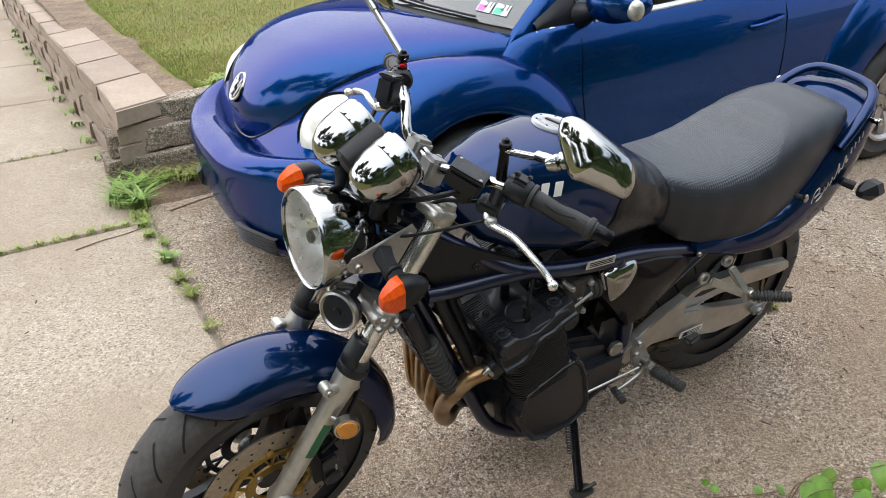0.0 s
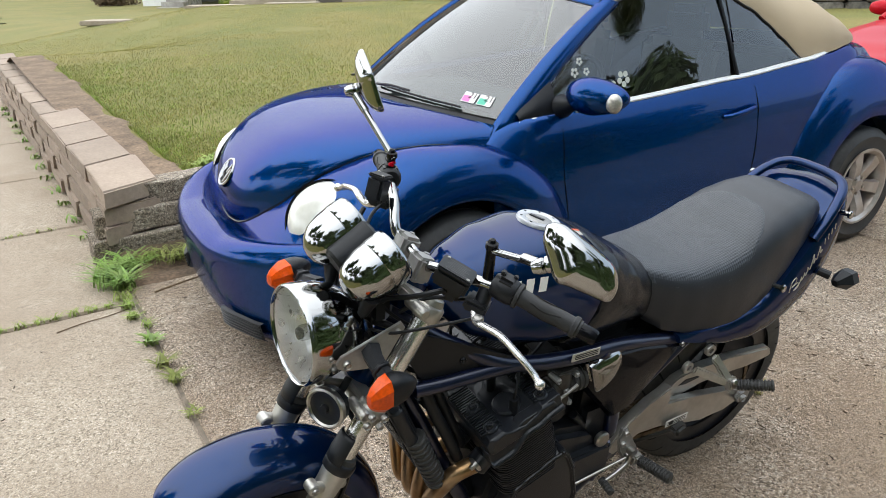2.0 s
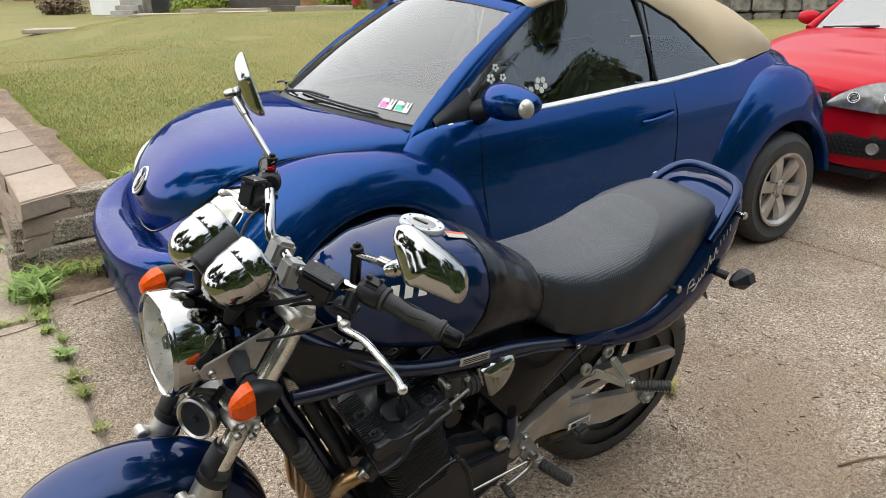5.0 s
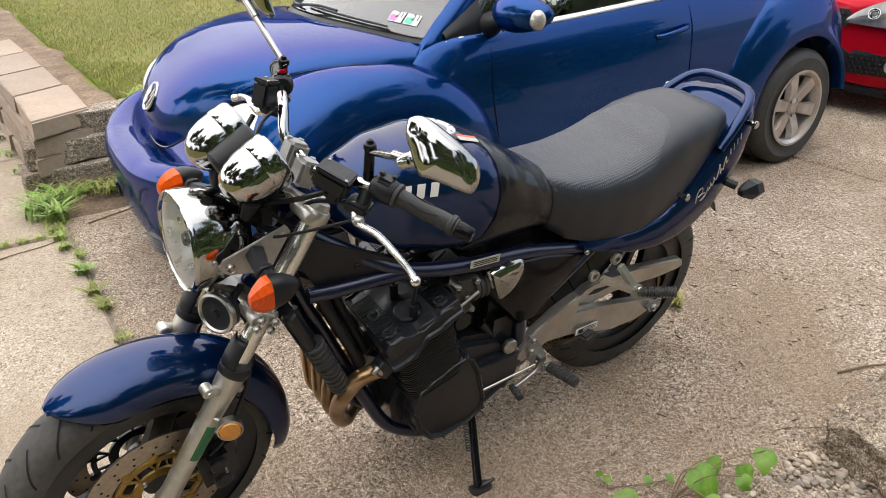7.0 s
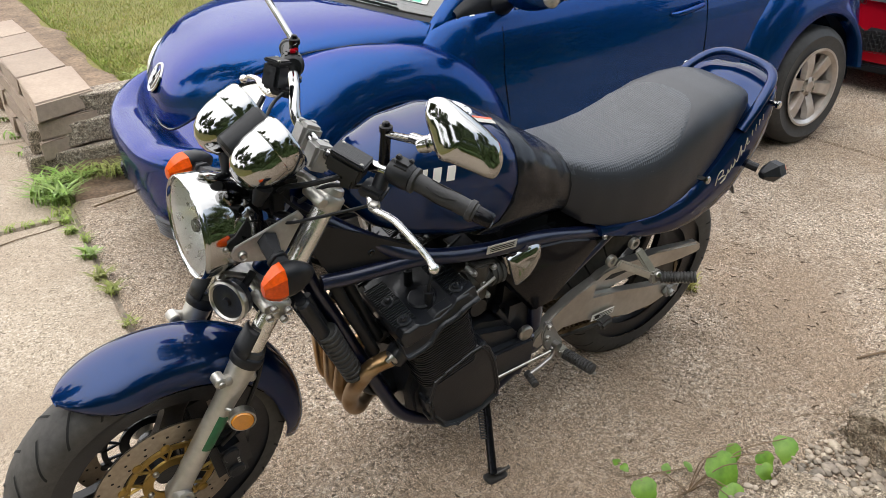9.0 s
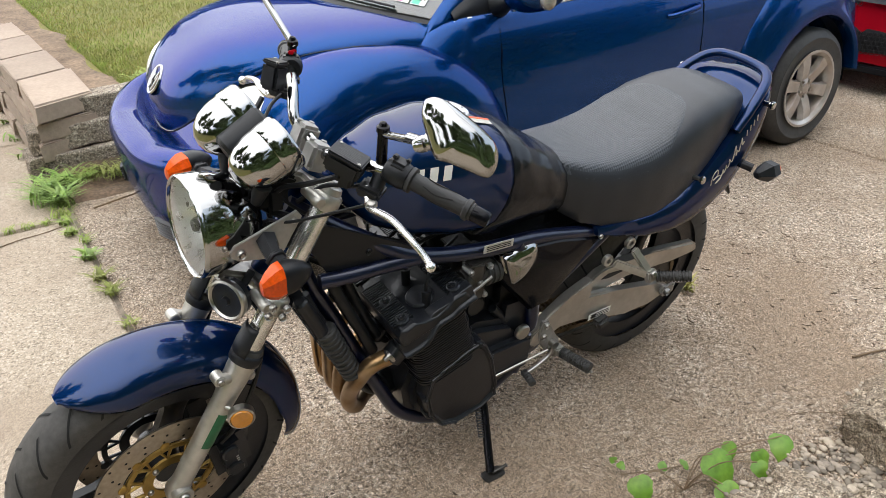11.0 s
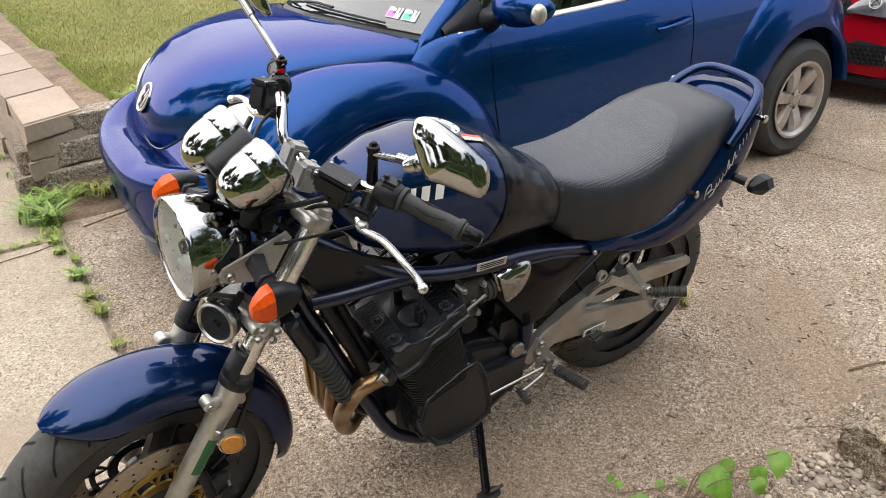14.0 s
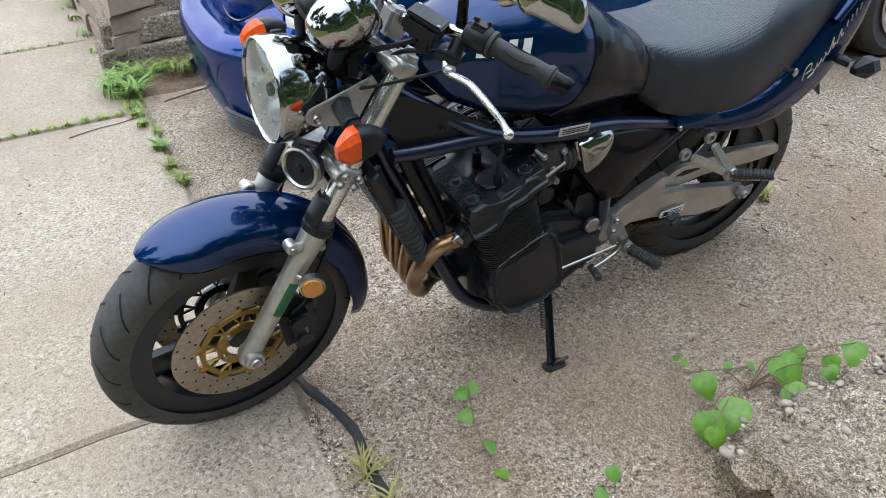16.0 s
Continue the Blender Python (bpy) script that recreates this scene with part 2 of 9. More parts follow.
M_DRIVE = aggregate("driveway_concrete", (0.425, 0.332, 0.25), (0.7, 0.6, 0.495), (0.085, 0.062, 0.045), 140, (0.305, 0.22, 0.15), 0.8, 1.2)
M_WALK = aggregate("sidewalk_concrete", (0.4, 0.328, 0.25), (0.55, 0.47, 0.38), (0.2, 0.165, 0.122), 150, (0.325, 0.255, 0.188), 0.45, 0.55)
M_RUBBLE = aggregate("broken_concrete", (0.4, 0.33, 0.25), (0.62, 0.54, 0.43), (0.12, 0.09, 0.065), 95, (0.27, 0.205, 0.145), 1.0)
M_OLDSTONE = aggregate("old_kerb_stone", (0.33, 0.275, 0.215), (0.48, 0.42, 0.34), (0.15, 0.12, 0.09), 70, (0.17, 0.135, 0.1), 0.7)
M_DIRT = mat("dirt", (0.2, 0.13, 0.08), 0.95, vary=0.35, scale=60, fine=0.15, bump=0.9, bump_scale=70, second=(0.1, 0.07, 0.045), stain=5)
M_LAWN = mat("lawn", (0.13, 0.135, 0.027), 0.95, vary=0.28, scale=38, fine=0.12, bump=0.7, bump_scale=60, second=(0.19, 0.16, 0.04), stain=0.7, amount=0.6)
M_BLOCK = mat("tan_wall_block", (0.36, 0.278, 0.212), 0.9, vary=0.15, scale=50, bump=0.5, bump_scale=110, second=(0.3, 0.228, 0.175), piece=0.12, stain=5)
M_GRASS = mat("grass_blade", (0.25, 0.36, 0.06), 0.7, vary=0.3, scale=12, second=(0.28, 0.3, 0.08), stain=2.5)
M_DRYGRASS = mat("dry_grass", (0.4, 0.345, 0.11), 0.8, vary=0.3, scale=12, second=(0.24, 0.245, 0.06), stain=1.6)
M_WEED = mat("weed_leaf", (0.2, 0.36, 0.06), 0.55, vary=0.3, scale=30, second=(0.24, 0.33, 0.08), stain=14)
M_LEAF = mat("vine_leaf", (0.085, 0.21, 0.014), 0.45, vary=0.3, scale=60, second=(0.15, 0.27, 0.03), stain=12)
M_TWIG = mat("twig", (0.22, 0.15, 0.09), 0.9, vary=0.3)
M_CARBLUE = mat("metallic_blue_paint", (0.0006, 0.042, 0.172), 0.25, 0.75, vary=0.05, scale=900, coat=0.48, rough_vary=0.2, spec=0.0)
M_BIKEBLUE = mat("navy_blue_paint", (0.001, 0.02, 0.085), 0.3, 0.7, vary=0.05, scale=900, coat=0.75, spec=0.0)
for paint, rim in ((M_CARBLUE, (0.02, 0.22, 0.45, 1)), (M_BIKEBLUE, (0.02, 0.07, 0.22, 1))):
    paint.node_tree.nodes["Principled BSDF"].inputs["Specular Tint"].default_value = rim
M_RED = mat("red_paint", (0.4, 0.004, 0.014), 0.45, 0.2, vary=0.05, scale=800, coat=0.25, spec=0.05)
M_CHROME = mat("chrome", (0.375, 0.375, 0.372), 0.07, 1.0, vary=0.03, scale=25)
M_ALU = mat("cast_aluminium", (0.52, 0.5, 0.46), 0.42, 0.85, vary=0.15, scale=60, bump=0.12, bump_scale=300)
M_ALUDARK = mat("grey_painted_metal", (0.34, 0.335, 0.32), 0.4, 0.6, vary=0.15, scale=60, bump=0.1, bump_scale=300)
M_STEEL = mat("steel", (0.45, 0.43, 0.4), 0.32, 1.0, vary=0.15, scale=60)
M_DISC = mat("brake_disc_steel", (0.47, 0.42, 0.36), 0.38, 1.0, vary=0.2, scale=80, second=(0.38, 0.32, 0.25))
M_TUBE = mat("satin_fork_tube", (0.66, 0.65, 0.62), 0.22, 0.85, vary=0.08, scale=40)
M_GOLD = mat("gold_anodised", (0.42, 0.27, 0.075), 0.42, 0.9, vary=0.2, scale=50)
M_EXH = mat("heat_tinted_exhaust", (0.38, 0.225, 0.1), 0.3, 0.9, vary=0.3, scale=18, second=(0.36, 0.28, 0.2), stain=9)
M_ENGINE = mat("black_engine_paint", (0.009, 0.0105, 0.0145), 0.34, 0.0, spec=0.34, vary=0.3, scale=70, bump=0.1, bump_scale=260, second=(0.01, 0.0115, 0.015), stain=12, coat=0.2)
M_BLACK = mat("black_plastic", (0.0095, 0.0105, 0.013), 0.42, vary=0.2, scale=120, bump=0.08, bump_scale=400, spec=0.3)
M_GLOSSBLACK = mat("gloss_black", (0.005, 0.005, 0.007), 0.12, vary=0.2, scale=60, spec=0.18)
M_RUBBER = mat("rubber", (0.032, 0.032, 0.033), 0.55, vary=0.25, scale=60, bump=0.12, bump_scale=220, second=(0.046, 0.045, 0.043), stain=8, spec=0.35)
M_CARBGREY = mat("faded_grey_print", (0.12, 0.12, 0.12), 0.6, vary=0.2)
M_GRIP = mat("grip_rubber", (0.02, 0.02, 0.021), 0.6, vary=0.2, scale=90, bump=0.1, bump_scale=350)
M_ORANGE = mat("orange_lens", (0.86, 0.095, 0.003), 0.3, vary=0.25, scale=160, coat=0.25, spec=0.2)
M_AMBER = mat("amber_reflector", (0.6, 0.22, 0.01), 0.2, vary=0.15, scale=150, coat=0.5)
M_WHITE = mat("white_paint", (0.78, 0.77, 0.74), 0.5, vary=0.06, scale=20)
M_STICKER = mat("worn_label", (0.5, 0.48, 0.43), 0.5, vary=0.15, scale=60)
M_GREEN = mat("green_paint_patch", (0.01, 0.13, 0.05), 0.45, vary=0.25, scale=80)


def thin_glass(name, tint, ior=1.75):
    """A thin pane: tinted and clear, with mirror gloss that grows towards grazing angles."""
    m = bpy.data.materials.new(name)
    m.use_nodes = True
    nd, ln = m.node_tree.nodes, m.node_tree.links
    clear, gloss, mx, fr = nd.new("ShaderNodeBsdfTransparent"), nd.new("ShaderNodeBsdfGlossy"), nd.new("ShaderNodeMixShader"), nd.new("ShaderNodeFresnel")
    clear.inputs["Color"].default_value = (*tint, 1)
    gloss.inputs["Roughness"].default_value = 0.0
    fr.inputs["IOR"].default_value = ior
    ln.new(fr.outputs["Fac"], mx.inputs["Fac"])
    ln.new(clear.outputs[0], mx.inputs[1])
    ln.new(gloss.outputs[0], mx.inputs[2])
    ln.new(mx.outputs[0], nd["Material Output"].inputs["Surface"])
    return m


M_CARGLASS = thin_glass("car_glass", (0.5, 0.57, 0.56), 2.1)
M_SCREEN = thin_glass("screen_glass", (0.5, 0.66, 0.68), 2.2)
M_LENS = thin_glass("lens_glass", (0.93, 0.94, 0.94), 1.5)
M_TRIM = mat("bright_satin_trim", (0.85, 0.85, 0.84), 0.3, 0.3, vary=0.05)
M_TOPCLOTH = mat("tan_canvas", (0.47, 0.37, 0.245), 0.85, vary=0.1, scale=500, bump=0.25, bump_scale=900, second=(0.42, 0.33, 0.22), stain=2)
M_INTERIOR = mat("dark_cabin", (0.05, 0.047, 0.043), 0.7, vary=0.2)

# ---- ground ----
def height_sheet(bm, x0, x1, y0, y1, nx, ny, fz):
    rows = [[V((x0 + (x1 - x0) * i / nx, y0 + (y1 - y0) * j / ny, 0)) for i in range(nx + 1)] for j in range(ny + 1)]
    for r in rows:
        for p in r:
            p.z = fz(p.x, p.y)
    grid(bm, rows, closed=False)
    return bm


def lawn_z(x, y):
    d = math.hypot(x + 0.4, y - 3)
    up = 0.36 + 0.30 * min(max((d - 0.5) / 11, 0), 1) - 0.70 * min(max((d - 13) / 11, 0), 1)
    near = min(1.0, max(0.0, (y - 9) / 3)) * (1 - min(1.0, max(0.0, (x + 0.62) / 4)))
    return up * (1 - near) - 0.03 * near + 0.02 * noise.noise(V((x * 0.9, y * 0.9, 0)))


bm = B()
box(bm, (0, 0, -0.12), (4000, 4000, 0.1))
tagged(part("ground", bm, M_LAWN), "grassy ground reaching to the horizon", "ground", kind="structure")


def slab_mesh(name, x0, x1, y0, y1, material, parent, top=0.0, n=10):
    """A cast slab with a slightly uneven top and rounded edges."""
    b = B()
    xs = [x0, x0 + 0.012] + [x0 + (x1 - x0) * i / n for i in range(1, n)] + [x1 - 0.012, x1]
    ys = [y0, y0 + 0.012] + [y0 + (y1 - y0) * i / n for i in range(1, n)] + [y1 - 0.012, y1]
    rows = []
    for j, y in enumerate(ys):
        row = []
        for i, x in enumerate(xs):
            edge = i in (0, len(xs) - 1) or j in (0, len(ys) - 1)
            row.append(V((x + 0.006 * noise.noise(V((y * 7, x, 1))), y + 0.006 * noise.noise(V((x * 7, y, 5))), top - (0.011 if edge else 0) + 0.0015 * noise.noise(V((x * 3, y * 3, 0))))))
        rows.append(row)
    grid(b, rows, closed=False)
    low = [[V((p.x, p.y, top - 0.1)) for p in r] for r in rows]
    for side in ([rows[0], low[0]], [rows[-1], low[-1]], [[r[0] for r in rows], [r[0] for r in low]], [[r[-1] for r in rows], [r[-1] for r in low]]):
        grid(b, side, closed=False)
    return part(name, b, material, parent)


driveway = thing("driveway", "worn pebbly concrete driveway with stained slabs", "driveway", kind="structure")
for x0, x1, y0, y1 in ((-0.592, 3.05, -3.0, 2.42), (3.065, 7.2, -3.0, 2.42), (7.215, 12.5, -3.0, 2.42), (-0.592, 12.5, -6.0, -3.015), (0.55, 3.05, 2.435, 4.1), (3.065, 12.5, 2.435, 4.1)):
    slab_mesh("slab", x0, x1, y0, y1, M_DRIVE, driveway, n=26)

sidewalk = thing("sidewalk", "cracked pale concrete sidewalk with grassy joints", "sidewalk", kind="structure")
for y0, y1 in ((-6.0, -3.0), (-2.99, 0.1075), (0.112, 2.205), (2.225, 3.585), (3.6, 5.0), (5.015, 6.5), (6.515, 8.0), (8.015, 9.6), (9.615, 11.5), (11.515, 14)):
    slab_mesh("slab", -2.2, -0.603, y0, y1, M_WALK, sidewalk, top=0.002, n=14)

bm = B()
height_sheet(bm, -0.66, 0.62, 2.36, 2.8, 40, 14, lambda x, y: 0.012 + 0.012 * noise.noise(V((x * 9, y * 9, 2))) - 0.03 * max(0, (2.42 - y) / 0.06) - 0.03 * max(0, (-0.6 - x) / 0.06))
tagged(part("flower_bed", bm, M_DIRT), "strip of bare damp soil along the stone edge", "soil", kind="structure")

bm = B()
height_sheet(bm, -0.62, 7.0, 2.85, 12.0, 90, 100, lambda x, y: lawn_z(x, y) - (0.2 if x < -0.4 - 0.047 * (y - 3) else 0.0))
height_sheet(bm, 7.0, 40.0, 2.85, 12.0, 40, 20, lawn_z)
height_sheet(bm, -0.62, 40.0, 12.0, 45.0, 60, 50, lawn_z)
height_sheet(bm, -40.0, -0.62, 12.0, 45.0, 50, 40, lambda x, y: -0.03 + (lawn_z(x, y) + 0.03) * min(1.0, max(0.0, (y - 14) / 8)))
tagged(part("lawn", bm, M_LAWN), "dry yellow-green mown lawn sloping up behind the wall", "lawn", kind="structure")

# bare earth strip behind the wall
bm = B()
rows = []
for k in range(60):
    y = 2.95 + k * 0.12
    xw = -0.36 - 0.047 * (y - 3)
    w = 0.3 + 0.12 * noise.noise(V((y * 2, 0, 7)))
    rows.append([V((xw - 0.1 + (w + 0.1) * i / 6, y, lawn_z(xw, y) + 0.016 - (0.045 if i == 6 else 0) + 0.008 * noise.noise(V((i, y * 8, 0))))) for i in range(7)])
grid(bm, rows, closed=False)
M_EARTH = mat("dry_earth", (0.23, 0.155, 0.098), 0.95, vary=0.35, scale=50, fine=0.15, bump=0.9, bump_scale=60, second=(0.14, 0.092, 0.056), stain=7)
tagged(part("earth_strip", bm, M_EARTH), "bare dry earth between the block wall and the lawn", "soil", kind="structure")


def blade_field(name, label, count, place, material, lo, hi, width, seed, lean=0.5):
    """Many thin blades as one mesh."""
    rnd = random.Random(seed)
    vs, fs = [], []
    for _ in range(count):
        x, y, z = place(rnd)
        a, h, w = rnd.uniform(0, math.tau), rnd.uniform(lo, hi), width * rnd.uniform(0.6, 1.3)
        dx, dy = math.cos(a), math.sin(a)
        b = rnd.uniform(0, math.tau)
        l = h * lean * rnd.random()
        mx, my = x + math.cos(b) * l * 0.4, y + math.sin(b) * l * 0.4
        n = len(vs)
        vs += [(x - dx * w, y - dy * w, z), (x + dx * w, y + dy * w, z), (mx + dx * w * 0.7, my + dy * w * 0.7, z + h * 0.6), (mx - dx * w * 0.7, my - dy * w * 0.7, z + h * 0.6), (x + math.cos(b) * l, y + math.sin(b) * l, z + h)]
        fs += [(n, n + 1, n + 2, n + 3), (n + 3, n + 2, n + 4)]
    me = bpy.data.meshes.new(name)
    me.from_pydata(vs, [], fs)
    me.materials.append(material)
    return tagged(new(name, me), label, "grass", kind="stuff")


def on_lawn(rnd):
    while True:
        y = 3.0 + 15 * rnd.random() ** 1.8
        x = -0.1 - 0.047 * (y - 3) + (7 + 0.35 * (y - 3)) * rnd.random() ** 1.2
        if noise.noise(V((x * 0.8, y * 0.8, 3))) > -0.35 - 0.2 * rnd.random():
            return x, y, lawn_z(x, y) - 0.005


def near_wall(rnd):
    """Where the lawn stays greener: along the wall and the stones."""
    y = 3.0 + 5 * rnd.random() ** 1.8
    x = -0.1 - 0.047 * (y - 3) + 2.6 * rnd.random() ** 1.7
    return x, y, lawn_z(x, y) - 0.006


blade_field("lawn_grass", "short yellow-green lawn grass", 190000, on_lawn, M_DRYGRASS, 0.012, 0.032, 0.0022, 3, 1.0)
blade_field("green_grass", "greener lawn grass along the wall", 34000, near_wall, M_GRASS, 0.012, 0.036, 0.0022, 4, 1.0)

# ---- block wall along the sidewalk ----
block_wall = thing("block_wall", "low retaining wall of stacked tan concrete blocks", "wall", kind="structure")


def block_shape(rnd):
    b = B()
    k = 0.012
    prism(b, [(-0.255, -0.165), (0.395, -0.175), (0.255, 0.13), (-0.395, 0.14)], 0, 0.098, bev=0.008)
    for v in b.verts:
        v.co += V((rnd.uniform(-k, k), rnd.uniform(-k, k), rnd.uniform(-0.004, 0.004))) * 0.5
    return mesh_of("block", b, M_BLOCK, 50)


rnd = random.Random(5)
shapes = [block_shape(rnd) for _ in range(6)]
for course in range(4):
    for k in range(12):
        y = 2.86 + 0.66 * k + (0 if course % 2 or k == 0 else -0.33)
        x = -0.475 - 0.047 * (y - 3)
        ob = new("block", rnd.choice(shapes))
        ob.parent = block_wall
        ob.matrix_world = Matrix.Translation((x - 0.012 * (3 - course), y + 0.26, 0.02 + 0.102 * course + 0.004 * k * 0)) @ Euler((0, 0, radians(90 + 2.7 + rnd.uniform(-1.5, 1.5)))).to_matrix().to_4x4()
        if k == 0 and course % 2 == 0:
            ob.matrix_world = ob.matrix_world @ Matrix.Translation((-0.165, 0, 0)) @ Matrix.Scale(0.49, 4, (1, 0, 0))

# ---- old stone edging at the corner ----
def rough_block(bm, x0, x1, y0, y1, z0, z1, seed, amp=0.012, step=0.05):
    """A weathered stone: a box whose faces and edges are worn uneven."""
    nx, ny, nz = [max(2, int((b - a) / step)) for a, b in ((x0, x1), (y0, y1), (z0, z1))]
    tmp = B()
    bmesh.ops.create_cube(tmp, size=1)
    bmesh.ops.subdivide_edges(tmp, edges=tmp.edges[:], cuts=max(2, min(14, max(nx, ny, nz) // 1)), use_grid_fill=True)
    for v in tmp.verts:
        p = V((x0 + (v.co.x + 0.5) * (x1 - x0), y0 + (v.co.y + 0.5) * (y1 - y0), z0 + (v.co.z + 0.5) * (z1 - z0)))
        on = sum(abs(abs(c) - 0.5) < 1e-4 for c in v.co)
        c = V(((x0 + x1) / 2, (y0 + y1) / 2, (z0 + z1) / 2))
        n = noise.noise_vector(p * 9 + V((seed * 7, 0, 0))) * amp + noise.noise_vector(p * 28 + V((seed, 3, 0))) * amp * 0.45
        pull = (p - c).normalized() * (-amp * 0.9 * max(0, on - 1))
        v.co = p + n + pull
    me = bpy.data.meshes.new("t")
    tmp.to_mesh(me)
    tmp.free()
    bm.from_mesh(me)
    bpy.data.meshes.remove(me)
    return bm


for k, (x0, x1, y0, y1, z0, z1) in enumerate(((-0.44, 0.75, 2.83, 3.0, 0.285, 0.41), (-0.66, 0.45, 2.79, 2.985, 0.155, 0.28), (-0.70, 0.6, 2.75, 2.985, -0.02, 0.15))):
    bm = B()
    rough_block(bm, x0, x1, y0, y1, z0, z1, k + 1, 0.014, 0.07)
    tagged(part("edging_stone", bm, M_OLDSTONE, hard=60), "weathered dark stone block stacked at the lawn corner", "stone", group="stacked edging stones")

# damp earth banked against the stones
b = B()
rows = []
for i in range(15):
    y = 2.47 + 0.025 * i
    rows.append([V((x, y, 0.006 + 0.085 * max(0.0, min(1.0, (y - 2.5) / 0.28)) ** 1.3 * min(1.0, max(0.0, (x + 0.69) / 0.12)) + 0.012 * noise.noise(V((x * 9, y * 9, 2))) * (1 if 0 < i else 0))) for x in [-0.69 + 0.035 * j for j in range(42)]])
grid(b, rows, closed=False)
tagged(part("soil_bank", b, M_DIRT, hard=80), "damp brown earth banked against the edging stones", "soil", kind="structure")

# ---- broken concrete and gravel at the edge of the drive ----
def pebble_bed(name, label, count, place, lo, hi, seed, category="gravel", parent=None):
    """Rounded stones, joined, each a squashed uneven ball."""
    rnd = random.Random(seed)
    ico = B()
    bmesh.ops.create_icosphere(ico, subdivisions=2, radius=1)
    iv, fi = [v.co.copy() for v in ico.verts], [tuple(v.index for v in f.verts) for f in ico.faces]
    ico.free()
    vs, fs = [], []
    for k in range(count):
        p, r = V(place(rnd)), lo * (hi / lo) ** (rnd.random() ** 1.6)
        m = Matrix.Rotation(rnd.uniform(0, 6.3), 3, "Z") @ Matrix.Diagonal((r * rnd.uniform(1.0, 1.5), r, r * rnd.uniform(0.5, 0.75)))
        n = len(vs)
        o = V((k * 1.7, 0, 0))
        vs += [tuple(p + m @ (v * (1 + 0.25 * noise.noise(v * 1.3 + o)))) for v in iv]
        fs += [tuple(n + i for i in f) for f in fi]
    me = bpy.data.meshes.new(name)
    me.from_pydata(vs, [], fs)
    me.polygons.foreach_set("use_smooth", [True] * len(fs))
    me.materials.append(M_PEBBLE)
    ob = new(name, me)
    if parent:
        ob.parent = parent
        return tagged(ob, kind="stuff")
    return tagged(ob, label, category, kind="stuff")


M_PEBBLE = mat("river_pebble", (0.46, 0.385, 0.295), 0.75, vary=0.2, scale=60, second=(0.24, 0.2, 0.16), stain=9)


def chunk(label, x0, x1, y0, y1, z1, seed, stones):
    """A broken piece of pebbly concrete with stones showing along its edges."""
    bm = B()
    rough_block(bm, x0, x1, y0, y1, -0.08, z1, seed, 0.035, 0.06)
    bmesh.ops.subdivide_edges(bm, edges=bm.edges[:], cuts=2, use_grid_fill=True)
    for v in bm.verts:
        p = v.co.copy()
        v.co += noise.noise_vector(p * 24) * 0.014 + noise.noise_vector(p * 60) * 0.007
    ob = tagged(part("broken_concrete", bm, M_RUBBLE, hard=80), label, "concrete")

    def on_chunk(rnd):
        e = rnd.random()
        if e < 0.45:
            return rnd.uniform(x0, x1), y1 + rnd.uniform(-0.05, 0.012), z1 * rnd.uniform(0.3, 1.0)
        return rnd.uniform(x0, x1), rnd.uniform(y0, y1), z1 - 0.012 + rnd.uniform(-0.008, 0.004)

    pebble_bed("pebble", "", stones, on_chunk, 0.004, 0.014, seed, parent=ob)


chunk("rough broken slab of old pebbly concrete beside the drive", 0.12, 0.62, -1.5, -0.71, 0.12, 11, 220)
chunk("broken lump of pebbly concrete with a dirty face", 0.87, 1.9, -1.4, -0.665, 0.14, 12, 200)
chunk("small broken lump of concrete in the gravel", 0.58, 0.78, -1.3, -0.84, 0.07, 13, 70)
pebble_bed("gravel", "loose rounded grey and tan gravel by the broken concrete", 1500, lambda r: (r.uniform(0.6, 1.1), -0.68 - 0.5 * r.random() ** 0.9 + 0.03 * math.sin(r.random() * 6), 0.002 + 0.006 * r.random()), 0.005, 0.014, 21)

# leaf crumbs and twig bits blown over the drive
rnd = random.Random(31)
vs, fs = [], []
for k in range(420):
    x, y = rnd.uniform(-1.4, 2.6), rnd.uniform(-0.8, 2.0)
    if rnd.random() < 0.35:
        x, y = rnd.uniform(0.6, 1.9), rnd.uniform(-0.6, 0.3)
    ln_, w, a = rnd.choice((0.003, 0.004, 0.005, 0.008, 0.014)) * rnd.uniform(0.7, 1.2), rnd.uniform(0.0012, 0.003), rnd.uniform(0, 3.14)
    d, q = V((math.cos(a), math.sin(a), 0)), V((-math.sin(a), math.cos(a), 0))
    bend = q * ln_ * rnd.uniform(-0.25, 0.25)
    c = V((x, y, 0.0025))
    n = len(vs)
    for p, hw in ((c - d * ln_, w * 0.5), (c + bend, w), (c + d * ln_, w * 0.4)):
        vs += [tuple(p - q * hw), tuple(p + V((0, 0, w * 1.2))), tuple(p + q * hw)]
    fs += [(n, n + 1, n + 4, n + 3), (n + 1, n + 2, n + 5, n + 4), (n + 3, n + 4, n + 7, n + 6), (n + 4, n + 5, n + 8, n + 7)]
me = bpy.data.meshes.new("leaf_litter")
me.from_pydata(vs, [], fs)
me.materials.append(mat("dark_litter", (0.05, 0.034, 0.022), 0.9, vary=0.4, scale=8, second=(0.1, 0.065, 0.035)))
tagged(new("leaf_litter", me), "dark leaf crumbs and twig bits on the drive", "litter", kind="stuff")
